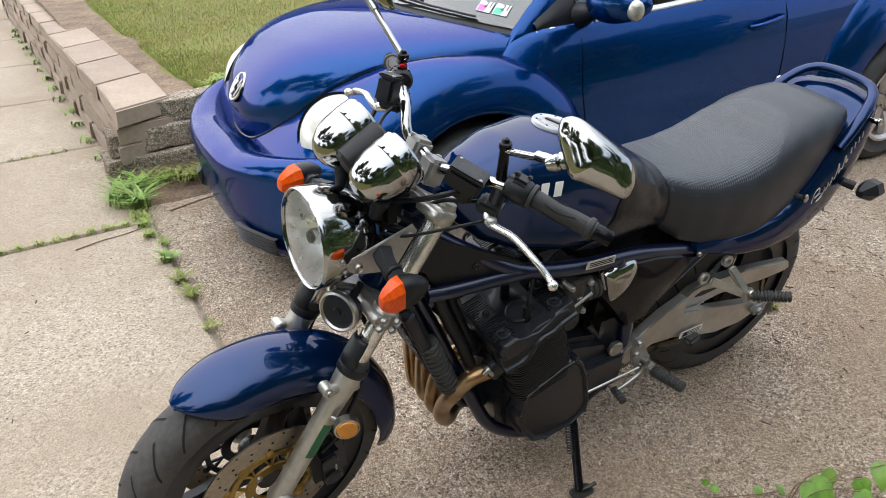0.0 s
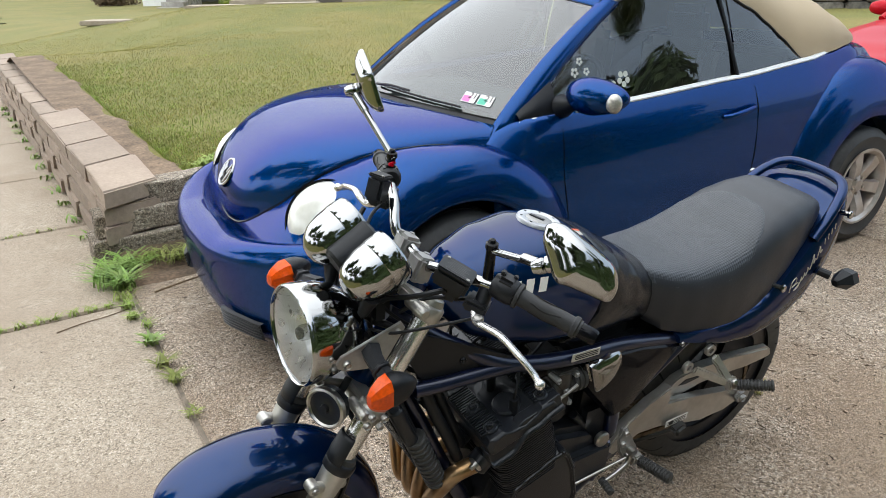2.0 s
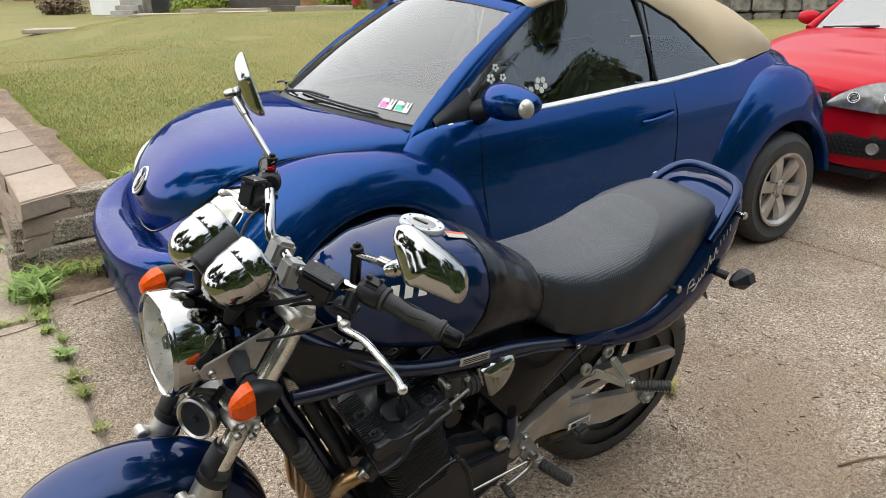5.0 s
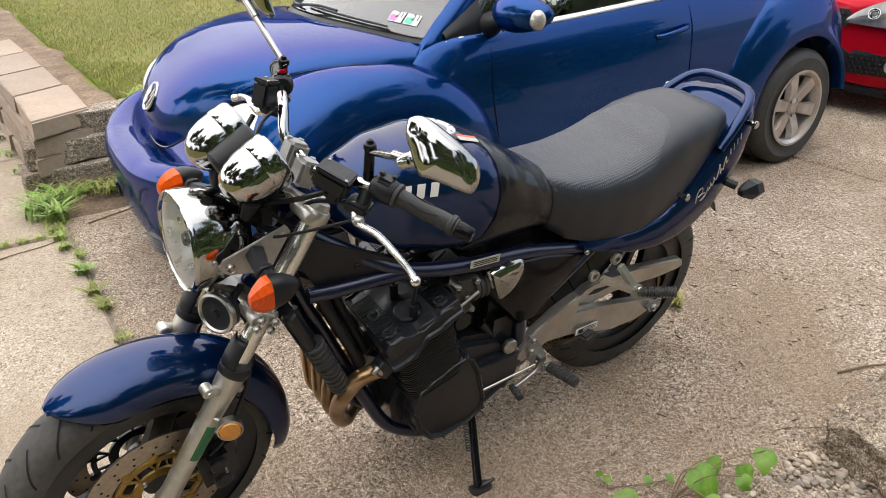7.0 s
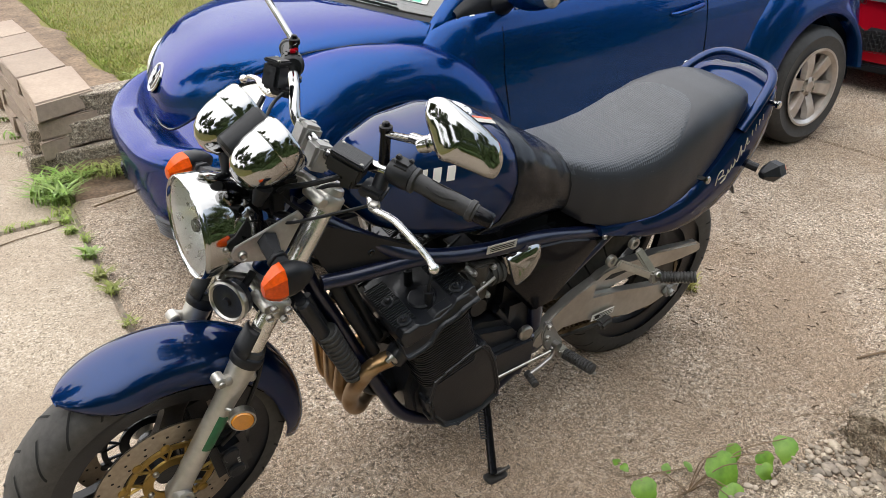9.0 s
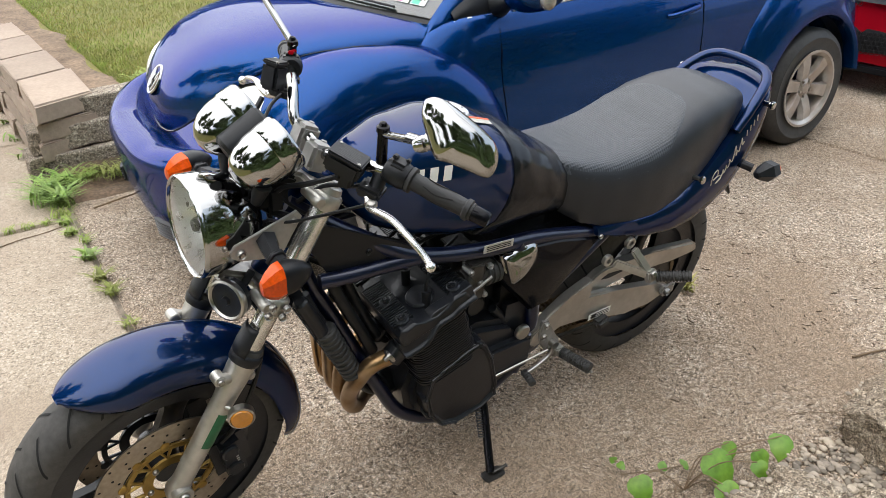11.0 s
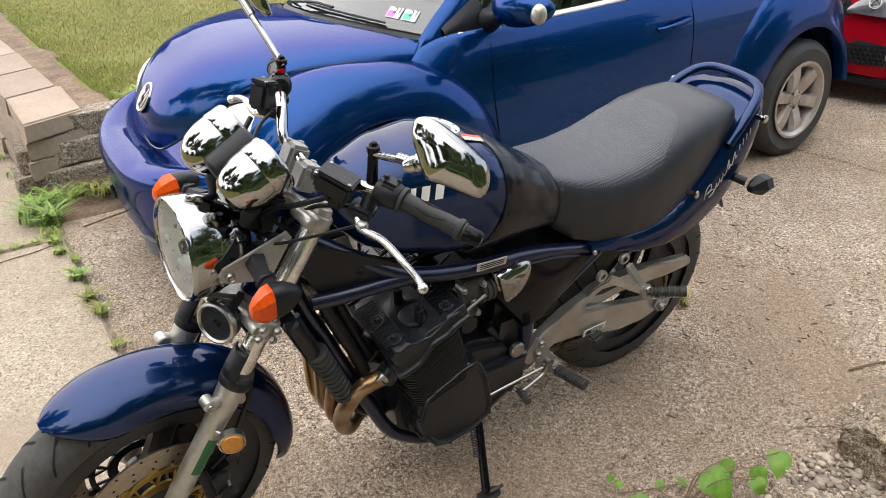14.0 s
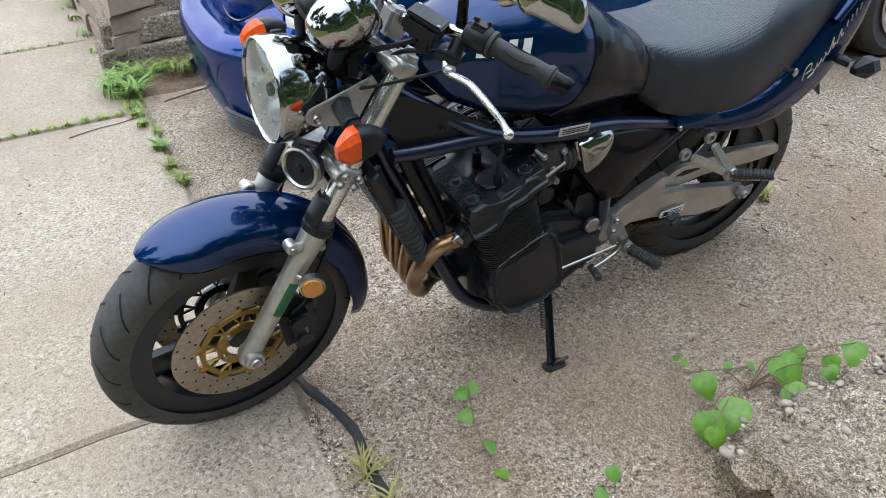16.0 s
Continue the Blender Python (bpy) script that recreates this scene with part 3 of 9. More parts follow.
for p, ln_, a, r in (((1.42, -0.56, 0.006), 0.15, -20, 0.004), ((-0.8, 2.1, 0.006), 0.16, 14, 0.003), ((0.95, -0.6, 0.004), 0.09, -28, 0.0014), ((-0.25, 2.3, 0.02), 0.26, 15, 0.005)):
    b = B()
    c, d = V(p), V((math.cos(radians(a)), math.sin(radians(a)), 0))
    tube(b, spline([c - d * ln_, c - d * ln_ * 0.3 + V((0, 0.006, 0.001)), c + d * ln_ * 0.4 + V((0, -0.005, 0)), c + d * ln_], 4), [r * (1 - 0.035 * i) for i in range(13)], 7)
    tagged(part("twig", b, M_TWIG), "dry brown twig lying on the ground", "twig", group="fallen twigs")


# ---- weeds ----
def weed_clump(name, label, spots, n, lo, hi, leaf, material, seed):
    """A clump of arching strap leaves, with a fold along each."""
    rnd = random.Random(seed)
    for cx, cy, cz, rad in spots:
        b = B()
        for _ in range(n):
            a, h = rnd.uniform(0, math.tau), rnd.uniform(lo, hi)
            r0 = rad * rnd.random()
            p0 = V((cx + r0 * math.cos(a * 3.1), cy + r0 * math.sin(a * 3.1), cz))
            out = V((math.cos(a), math.sin(a), 0))
            sidev = V((-out.y, out.x, 0))
            w = leaf * rnd.uniform(0.6, 1.3)
            pts = [p0 + out * (h * 0.75 * t * t) + V((0, 0, h * (t - 0.45 * t * t))) for t in (0, 0.3, 0.6, 0.85, 1)]
            ws = [0.35 * w, 0.9 * w, w, 0.6 * w, 0.05 * w]
            rings = [[p - sidev * k, p + V((0, 0, -0.25 * k)), p + sidev * k] for p, k in zip(pts, ws)]
            grid(b, rings, closed=False)
        tagged(part(name, b, material, hard=60), label, "weed", group=label if len(spots) > 1 else "")


weed_clump("weed", "tall leafy green weed growing beside the edging stones", [(-0.67, 2.5, 0, 0.09), (-0.56, 2.6, 0.01, 0.09), (-0.62, 2.4, 0, 0.06), (-0.66, 2.6, 0, 0.08)], 130, 0.05, 0.19, 0.0042, M_WEED, 1)
weed_clump("weed", "low green weeds on the damp soil", [(-0.45 + 0.07 * k, 2.63 + 0.06 * math.sin(k * 2), 0.03, 0.09) for k in range(16)], 120, 0.03, 0.1, 0.003, M_GRASS, 2)
weed_clump("weed", "grassy weeds in the driveway joint", [(-0.645, 2.27, 0, 0.05), (-0.64, 2.15, 0, 0.04), (-0.64, 2.02, 0, 0.03)], 60, 0.03, 0.08, 0.0028, M_GRASS, 3)
weed_clump("weed", "flat weed rosette in the driveway joint", [(-0.62, 1.72, 0, 0.03)], 34, 0.04, 0.09, 0.007, M_WEED, 4)
weed_clump("weed", "grass tuft in the driveway joint", [(-0.615, 1.5, 0, 0.03), (-0.6, 1.36, 0, 0.03)], 80, 0.03, 0.09, 0.0026, M_GRASS, 5)
weed_clump("weed", "small grass tuft in the driveway joint", [(-0.6, 1.08, 0, 0.03), (-0.6, 1.9, 0, 0.03)], 30, 0.02, 0.06, 0.003, M_GRASS, 6)
weed_clump("weed", "short grass in the sidewalk joint", [(-0.72 - 0.075 * k, 2.215, 0, 0.03) for k in range(11)], 34, 0.015, 0.05, 0.0026, M_GRASS, 7)
weed_clump("weed", "short grass in a far sidewalk joint", [(-0.85 - 0.08 * k, 3.595, 0, 0.03) for k in range(5)], 10, 0.015, 0.04, 0.004, M_GRASS, 17)
weed_clump("weed", "dry grass tuft by the front wheel", [(-0.55, -0.33, 0, 0.03), (-0.54, -0.45, 0, 0.03)], 30, 0.04, 0.1, 0.003, M_DRYGRASS, 8)
weed_clump("weed", "flattened grass tuft by the rear wheel", [(1.19, 0.08, 0, 0.03)], 26, 0.03, 0.1, 0.004, M_DRYGRASS, 9)
weed_clump("weed", "weeds along the foot of the block wall", [(-0.68 - 0.047 * k * 0.4, 3.3 + 0.4 * k, 0, 0.06) for k in range(14)], 12, 0.03, 0.1, 0.007, M_WEED, 10)
weed_clump("weed", "green grass clump at the lawn corner", [(0.0 + 0.06 * k, 3.1 + 0.05 * k, 0.37, 0.08) for k in range(5)], 34, 0.04, 0.11, 0.006, M_GRASS, 12)

# dark crack lines
M_CRACK = mat("dark_joint", (0.12, 0.095, 0.07), 0.95, vary=0.5, scale=30, second=(0.26, 0.21, 0.16), stain=5)
bm = B()
rows = []
for k in range(66):
    y = -0.08 + 0.0385 * k
    c = -0.5975 + 0.004 * noise.noise(V((y * 6, 0, 0)))
    rows.append([V((c - 0.02, y, -0.006)), V((c, y, -0.009)), V((c + 0.02, y, -0.006))])
grid(bm, rows, closed=False)
tagged(part("joint_fill", bm, M_CRACK), "dark earth filling the concrete joint", "joint", kind="structure")

bm = B()
height_sheet(bm, -0.615, -0.58, -3.0, -0.08, 3, 60, lambda x, y: -0.001 + 0.002 * noise.noise(V((x * 40, y * 40, 0))))
tagged(part("joint_mortar", bm, M_DRIVE), "concrete patched joint between drive and sidewalk", "joint", kind="structure")

# tar strip by the front wheel
bm = B()
pts = spline([(-0.585, 0.09, 0.004), (-0.565, 0.0, 0.005), (-0.535, -0.1, 0.005), (-0.52, -0.2, 0.004), (-0.535, -0.3, 0.003), (-0.53, -0.42, 0.003)], 6)
rings = []
for i, p in enumerate(pts):
    w = 0.017 * (0.8 + 0.4 * noise.noise(V((i * 0.4, 1, 0))))
    rings.append([p + V((-w, 0, -0.004)), p + V((-w * 0.6, 0, 0.006)), p + V((w * 0.6, 0, 0.006)), p + V((w, 0, -0.004))])
grid(bm, rings, closed=False)
tagged(part("tar_strip", bm, M_RUBBER), "worn black tar strip sealing a crack", "tar", kind="structure")


# ---- climbing shoots by the broken kerb ----
def leaf_mesh(b, p, d, up, size, rnd):
    """A lobed leaf with a folded midrib."""
    d, up = V(d).normalized(), V(up).normalized()
    s = d.cross(up).normalized()
    outline = [(0, 0.04), (-0.06, 0.25), (0.1, 0.42), (0.3, 0.47), (0.5, 0.36), (0.62, 0.34), (0.8, 0.17), (1.0, 0.0)]
    mid = [p + d * (t * size) + up * (size * 0.12 * math.sin(t * 3.0)) for t, _ in outline]
    for sg in (-1, 1):
        edge = [m + s * (sg * w * size) - up * (size * 0.10 * w / 0.47) + up * rnd.uniform(-0.02, 0.02) * size for m, (t, w) in zip(mid, outline)]
        grid(b, [mid, edge], closed=False)


def shoot(label, base, stems, seed):
    rnd = random.Random(seed)
    root = thing("vine_shoot", label, "plant")
    b = B()
    lv = []
    for pts, leaves in stems:
        c = spline([tuple(V(base) + V(p)) for p in pts], 5)
        tube(b, c, 0.0016, 6)
        for t, size, yaw in leaves:
            p = c[min(int(t * (len(c) - 1)), len(c) - 1)]
            lv.append((p, size, yaw))
    part("stem", b, M_TWIG, root)
    for p, size, yaw in lv:
        b = B()
        d = V((math.cos(radians(yaw)), math.sin(radians(yaw)), rnd.uniform(-0.5, 0.2)))
        leaf_mesh(b, p, d, (rnd.uniform(-0.5, 0.1), rnd.uniform(-0.7, -0.2), 0.9), size, rnd)
        part("leaf", b, M_LEAF, root, hard=80)


vine = thing("vine_shoot", "young vine with bright green lobed leaves by broken concrete", "plant")
rnd = random.Random(6)
ROOT = V((0.40, -0.57, 0.0))
for x, y, size in ((0.26, -0.53, 0.07), (0.18, -0.63, 0.085), (0.165, -0.665, 0.06), (0.27, -0.635, 0.085), (0.48, -0.58, 0.1), (0.42, -0.66, 0.07), (0.555, -0.575, 0.05), (0.545, -0.665, 0.05), (0.60, -0.635, 0.06), (0.675, -0.645, 0.07), (0.40, -0.7, 0.045)):
    tip = V((x, y, 0.075 + 0.02 * rnd.random()))
    b = B()
    tube(b, spline([ROOT, ROOT.lerp(tip, 0.5) + V((0, 0.01, 0.035)), tip], 5), 0.0015, 6)
    part("stem", b, M_TWIG, vine)
    b = B()
    leaf_mesh(b, tip, (rnd.uniform(-0.5, 0.1), -0.45 + rnd.uniform(-0.2, 0.2), -0.55), (-0.4 + rnd.uniform(-0.3, 0.3), -0.55, 0.75), size, rnd)
    part("leaf", b, M_LEAF, vine, hard=80)
shoot("small seedling with pale green leaves on the driveway", (-0.28, -0.46, 0.0), [
    ([(0, 0, 0), (0.0, 0.08, 0.03), (0.02, 0.15, 0.045), (0.05, 0.22, 0.05)], [(0.05, 0.04, -90), (0.25, 0.045, 30), (0.6, 0.045, 160), (0.95, 0.045, 170), (1.0, 0.035, -30)])], 2)
shoot("small seedling with pale green leaves by the kerb", (-0.12, -0.66, 0.0), [
    ([(0, 0, 0), (0.0, 0.02, 0.03), (0.02, 0.03, 0.04)], [(0.4, 0.035, -170), (1.0, 0.04, 20)])], 3)
shoot("sparse brownish seedling on the driveway", (0.31, -0.44, 0.0), [
    ([(0, 0, 0), (0.0, 0.01, 0.03), (-0.01, 0.02, 0.04)], [(0.6, 0.025, -90), (0.9, 0.025, 90)]),
    ([(0, 0, 0), (0.06, -0.06, 0.03), (0.13, -0.09, 0.03)], [(0.6, 0.03, 30), (1.0, 0.035, 20)])], 4)

# ---- blue convertible ----
CAR = Matrix.Translation((-0.388, 1.695, 0)) @ Euler((0, 0, radians(-1.5))).to_matrix().to_4x4()


def lerp_table(tab, x):
    xs = [r[0] for r in tab]
    if x <= xs[0]:
        return list(tab[0][1:])
    for a, b in zip(tab, tab[1:]):
        if x <= b[0]:
            t = (x - a[0]) / (b[0] - a[0])
            t = t * t * (3 - 2 * t) * 0.4 + t * 0.6
            return [p + (q - p) * t for p, q in zip(a[1:], b[1:])]
    return list(tab[-1][1:])


def alloy_wheel(parent, center, side, radius, width, rim_r, spokes=6):
    """A car wheel: tyre with tread grooves and shoulder, and a spoked alloy rim."""
    m = axis(center, (0, side, 0), (1, 0, 0))
    hub = B()
    w = width / 2
    lathe(hub, [(rim_r - 0.012, -w), (rim_r + 0.012, -w + 0.01), (radius - 0.045, -w * 1.02), (radius - 0.014, -w * 0.86), (radius, -w * 0.62), (radius, -w * 0.22), (radius - 0.007, -w * 0.2), (radius - 0.007, -w * 0.14), (radius, -w * 0.12), (radius, w * 0.12), (radius - 0.007, w * 0.14), (radius - 0.007, w * 0.2), (radius, w * 0.22), (radius, w * 0.62), (radius - 0.014, w * 0.86), (radius - 0.045, w * 1.02), (rim_r + 0.012, w - 0.01), (rim_r - 0.012, w - 0.004)], m, 48)
    wheel = part("wheel", hub, M_RUBBER, parent, "black tyre on an alloy rim")
    b = B()
    lathe(b, [(rim_r - 0.03, -w), (rim_r - 0.035, w * 0.3), (rim_r - 0.016, w - 0.012), (rim_r + 0.004, w - 0.002), (rim_r + 0.006, w + 0.004), (rim_r - 0.006, w + 0.004), (rim_r - 0.022, w - 0.012)], m, 48)
    for k in range(spokes):
        a = math.tau * k / spokes + 0.3
        r = m @ Matrix.Rotation(a, 4, "Z")
        rings = []
        for rr, hw, z in ((0.03, 0.034, w - 0.035), (0.07, 0.035, w - 0.022), (0.13, 0.036, w - 0.011), (rim_r - 0.02, 0.046, w - 0.012)):
            rings.append([r @ V((rr, -hw, z - 0.03)), r @ V((rr, -hw * 0.75, z)), r @ V((rr, hw * 0.75, z)), r @ V((rr, hw, z - 0.03))])
        grid(b, rings, True, True)
    lathe(b, [(0.0, w - 0.018), (0.028, w - 0.018), (0.034, w - 0.024), (0.06, w - 0.032), (0.066, w - 0.06), (0.0, w - 0.06)], m, 24)
    part("rim", b, mat("brushed_alloy", (0.5, 0.475, 0.45), 0.35, 0.6, vary=0.2, scale=40, second=(0.36, 0.31, 0.27), stain=10) if "brushed_alloy" not in bpy.data.materials else bpy.data.materials["brushed_alloy"], wheel, "silver six-spoke alloy rim")
    b = B()
    for k in range(5):
        a = math.tau * k / 5
        c = m @ V((0.045 * math.cos(a), 0.045 * math.sin(a), w - 0.028))
        rod(b, c, c + V((0, side * 0.012, 0)), 0.008, seg=8)
    lathe(b, [(0.0, -w * 0.4), (rim_r - 0.05, -w * 0.4), (rim_r - 0.05, -w * 0.3), (0, -w * 0.3)], m, 24)
    part("wheel_bolt", b, M_STEEL, wheel)
    return wheel


def arch_sweep(b, cs, ch, prof, a0, a1, n, sg, end=None):
    """A fender skin swept round a wheel centre: prof is (radius, half width)."""
    rings = []
    for k in range(n + 1):
        t = k / n
        a = radians(a0 + (a1 - a0) * t)
        ring = []
        for j, (r, q) in enumerate(prof):
            rr, qq = end(t, j, r, q) if end else (r, q)
            ring.append(V((cs + rr * math.cos(a), sg * qq, ch + rr * math.sin(a))))
        rings.append(spline(ring, 3))
    grid(b, rings, closed=False)


convertible = thing("convertible_car", "blue rounded compact convertible with a tan canvas top, parked", "car", CAR)

HOOD_SEAM = [(0.165, 0.0, 0.512), (0.172, 0.12, 0.525), (0.195, 0.22, 0.56), (0.235, 0.31, 0.61), (0.285, 0.385, 0.66), (0.347, 0.45, 0.722), (0.409, 0.50, 0.772), (0.503, 0.55, 0.817), (0.60, 0.59, 0.848), (0.701, 0.62, 0.858), (0.79, 0.645, 0.862), (0.891, 0.67, 0.853), (1.011, 0.69, 0.834)]
HOOD_MID = [(0.165, 0.512), (0.155, 0.545), (0.152, 0.60), (0.160, 0.65), (0.185, 0.715), (0.23, 0.775), (0.295, 0.83), (0.375, 0.875), (0.465, 0.905), (0.56, 0.928), (0.66, 0.943), (0.76, 0.952), (0.86, 0.957)]
seam = spline(HOOD_SEAM, 4)
mid = spline([(s, 0, h) for s, h in HOOD_MID], 4)
b = B()
rings = []
for i, (S, C) in enumerate(zip(seam, mid)):
    flank = max(0.0, (i / (len(seam) - 1) - 0.6) / 0.4) ** 1.5
    ring = []
    for k in range(33):
        f = math.pi * k / 32
        cx, sx = math.cos(f), math.sin(f)
        kx = math.copysign(abs(cx) ** 0.66, cx)
        ks = abs(sx) ** 0.85
        back = (C.x - S.x) * ks**2.5 + 0.32 * flank * ks * (1 - ks)
        ring.append(V((S.x + back, S.y * -kx, S.z + (C.z - S.z) * ks)))
    rings.append(ring)
# the rear edge runs on to the foot of the screen and the pillars
rear = []
for p in rings[-1]:
    k = max(-0.99, min(0.99, p.y / 0.69))
    rear.append(V((1.083 - 0.205 * (1 - k * k), 0.665 * k, 0.904 + 0.043 * (1 - k * k))))
rear[0], rear[-1] = rings[-1][0] + V((0.003, 0, 0.004)), rings[-1][-1] + V((0.003, 0, 0.004))
rings.append([p.lerp(q, 0.5) + V((0, 0, 0.003 * (1 - abs(p.y) / 0.7))) for p, q in zip(rings[-1], rear)])
rings.append(rear)
grid(b, rings, closed=False)
hood = part("hood", b, M_CARBLUE, convertible, "domed metallic blue hood", hard=60, sub=1)
b = B()
for sg in (-1, 1):
    tube(b, [V((p.x - 0.001, (p.y + 0.002) * sg, p.z - 0.001)) for p in seam], 0.0045, 6)
part("hood_gap", b, M_GLOSSBLACK, convertible)

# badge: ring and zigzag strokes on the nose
bm_ = axis((0.181, 0, 0.707), (-0.82, 0, 0.57), (0, 0, 1)) @ Matrix.Diagonal((1.12, 1.12, 1, 1))
b = B()
lathe(b, [(0.046, 0.0), (0.05, 0.006), (0.055, 0.006), (0.058, 0.0)], bm_, 32)
for poly in ([(-0.03, 0.034), (-0.012, 0.0), (0.0, 0.02), (0.012, 0.0), (0.03, 0.034)], [(-0.04, 0.018), (-0.018, -0.036), (0.0, -0.008), (0.018, -0.036), (0.04, 0.018)]):
    tube(b, [bm_ @ V((x, y, 0.004)) for x, y in poly], 0.005, 6)
part("badge", b, M_CHROME, convertible, "round chrome nose badge")
b = B()
lathe(b, [(0, 0.001), (0.05, 0.001), (0.057, -0.004), (0.057, -0.02)], bm_, 24)
part("badge_disc", b, M_GLOSSBLACK, convertible)

# front bumper, wrapped round the nose
BUMP_PLAN = [(-0.02, 0.0), (-0.012, 0.2), (0.02, 0.38), (0.085, 0.55), (0.18, 0.68), (0.30, 0.775), (0.44, 0.835), (0.50, 0.85)]
BUMP_PROF = [(0.19, 0.49), (0.15, 0.525), (0.10, 0.54), (0.055, 0.535), (0.02, 0.517), (0.004, 0.49), (0.0, 0.465), (0.005, 0.43), (0.013, 0.37), (0.022, 0.28), (0.04, 0.20), (0.08, 0.15), (0.2, 0.14)]
plan = spline([(s, q, 0) for s, q in BUMP_PLAN], 4)
b = B()
rings = []
for P in [V((p.x, -p.y, 0)) for p in reversed(plan)] + [V((p.x, p.y, 0)) for p in plan[1:]]:
    t = abs(P.y) / 0.85
    ring = []
    for off, h in BUMP_PROF:
        back = off * (1 - 0.65 * t * t)
        inw = off * 0.5 * t * math.copysign(1, P.y)
        lift = 0.09 * max(0, t - 0.35) * (h - 0.15) / 0.36
        ring.append(V((P.x + back, P.y - inw, h + lift)))
    rings.append(ring)
grid(b, rings, closed=False)
part("front_bumper", b, M_CARBLUE, convertible, "smooth blue front bumper", hard=60, sub=1)


def bump_s(q):
    return float(np.interp(abs(q), [a[1] for a in BUMP_PLAN], [a[0] for a in BUMP_PLAN]))


for sg in (-1, 1):
    b = B()
    rings = [[V((bump_s(q) + dx, sg * q, h)) for dx, h in ((0.03, 0.185), (0.012, 0.192), (0.004, 0.225), (-0.002, 0.262), (0.012, 0.268))] for q in [0.33 + 0.24 * k / 10 for k in range(11)]]
    grid(b, rings, closed=False)
    gp = part("grille_panel", b, M_BLACK, convertible, "dark slatted lower grille")
    for h in [0.2 + 0.013 * k for k in range(5)]:
        b = B()
        tube(b, [(bump_s(q) + 0.006 - 0.13 * (h - 0.2), sg * q, h) for q in [0.335 + 0.23 * k / 8 for k in range(9)]], 0.004, 6)
        part("grille_slat", b, M_ENGINE, gp)
# fender and nose skin: radius and half width about the wheel centre, from the arch lip inwards
WHEEL_F = (0.83, 0.316)
FENDER = [
    (-16, 0.365, 0.79, 0.368, 0.835, 0.385, 0.848, 0.43, 0.845, 0.48, 0.832, 0.52, 0.81, 0.545, 0.785, 0.55, 0.74),
    (5, 0.365, 0.80, 0.368, 0.848, 0.385, 0.862, 0.43, 0.86, 0.485, 0.846, 0.53, 0.82, 0.556, 0.79, 0.56, 0.74),
    (40, 0.365, 0.80, 0.368, 0.848, 0.385, 0.864, 0.43, 0.862, 0.49, 0.848, 0.537, 0.82, 0.562, 0.785, 0.565, 0.74),
    (66, 0.365, 0.80, 0.368, 0.848, 0.385, 0.864, 0.43, 0.86, 0.49, 0.842, 0.537, 0.806, 0.557, 0.76),
    (90, 0.365, 0.80, 0.368, 0.848, 0.385, 0.862, 0.43, 0.856, 0.49, 0.832, 0.535, 0.785, 0.553, 0.72),
    (115, 0.367, 0.80, 0.37, 0.846, 0.387, 0.86, 0.44, 0.852, 0.51, 0.82, 0.56, 0.755, 0.585, 0.665),
    (140, 0.372, 0.80, 0.375, 0.843, 0.395, 0.856, 0.46, 0.842, 0.535, 0.795, 0.592, 0.70, 0.62, 0.58),
    (155, 0.375, 0.79, 0.38, 0.835, 0.40, 0.848, 0.48, 0.828, 0.56, 0.775, 0.62, 0.68, 0.655, 0.53),
    (168, 0.375, 0.78, 0.38, 0.825, 0.40, 0.838, 0.49, 0.815, 0.575, 0.75, 0.64, 0.64, 0.685, 0.46),
    (186, 0.375, 0.77, 0.38, 0.815, 0.40, 0.825, 0.48, 0.80, 0.56, 0.74, 0.62, 0.63, 0.66, 0.46)]
SEAM_POLAR = sorted((math.degrees(math.atan2(p.z - WHEEL_F[1], p.x - WHEEL_F[0])), math.hypot(p.z - WHEEL_F[1], p.x - WHEEL_F[0]), p.y) for p in seam)


def skin_ring(th, sg):
    """One cross-section of the fender skin at the angle th, ending on the hood seam where there is one."""
    row = lerp_table([(r[0], *r[1:15]) for r in FENDER], th)
    pts = [(row[2 * i], row[2 * i + 1]) for i in range(7)]
    angs = [a for a, _, _ in SEAM_POLAR]
    if th < angs[0]:
        pts.append((pts[-1][0] + 0.004, 0.745 - 0.055 * max(0.0, (th - 40) / (angs[0] - 40))))
    elif th > angs[-1]:
        pts.append((SEAM_POLAR[-1][1] - 0.001 * (th - angs[-1]), 0.0))
    else:
        pts.append((float(np.interp(th, angs, [r for _, r, _ in SEAM_POLAR])), float(np.interp(th, angs, [q for _, _, q in SEAM_POLAR])) + 0.004))
    a = radians(th)
    return spline([V((WHEEL_F[0] + r * math.cos(a), sg * q, WHEEL_F[1] + r * math.sin(a))) for r, q in pts], 4)


FENDER_ANGLES = sorted({round(-16 + 202 * k / 80, 3) for k in range(81)} | {round(a, 3) for a, _, _ in SEAM_POLAR[::2]})
for sg in (-1, 1):
    b = B()
    grid(b, [skin_ring(t, sg) for t in FENDER_ANGLES], closed=False)
    part("front_fender", b, M_CARBLUE, convertible, "bulging blue front fender", hard=70)
REAR_PROF = [(0.375, 0.79), (0.38, 0.845), (0.40, 0.862), (0.47, 0.855), (0.55, 0.835), (0.61, 0.80), (0.655, 0.745), (0.672, 0.67)]
for sg in (-1, 1):
    b = B()
    arch_sweep(b, 3.338, 0.316, REAR_PROF, 8, 188, 40, sg, lambda t, j, r, q: (r * (1 - 0.1 * max(0, 0.35 - t) / 0.35 * (j > 3)), q - 0.10 * max(0, 0.4 - t) / 0.4 * (j > 2)))
    part("rear_fender", b, M_CARBLUE, convertible, "bulging blue rear fender", hard=70)

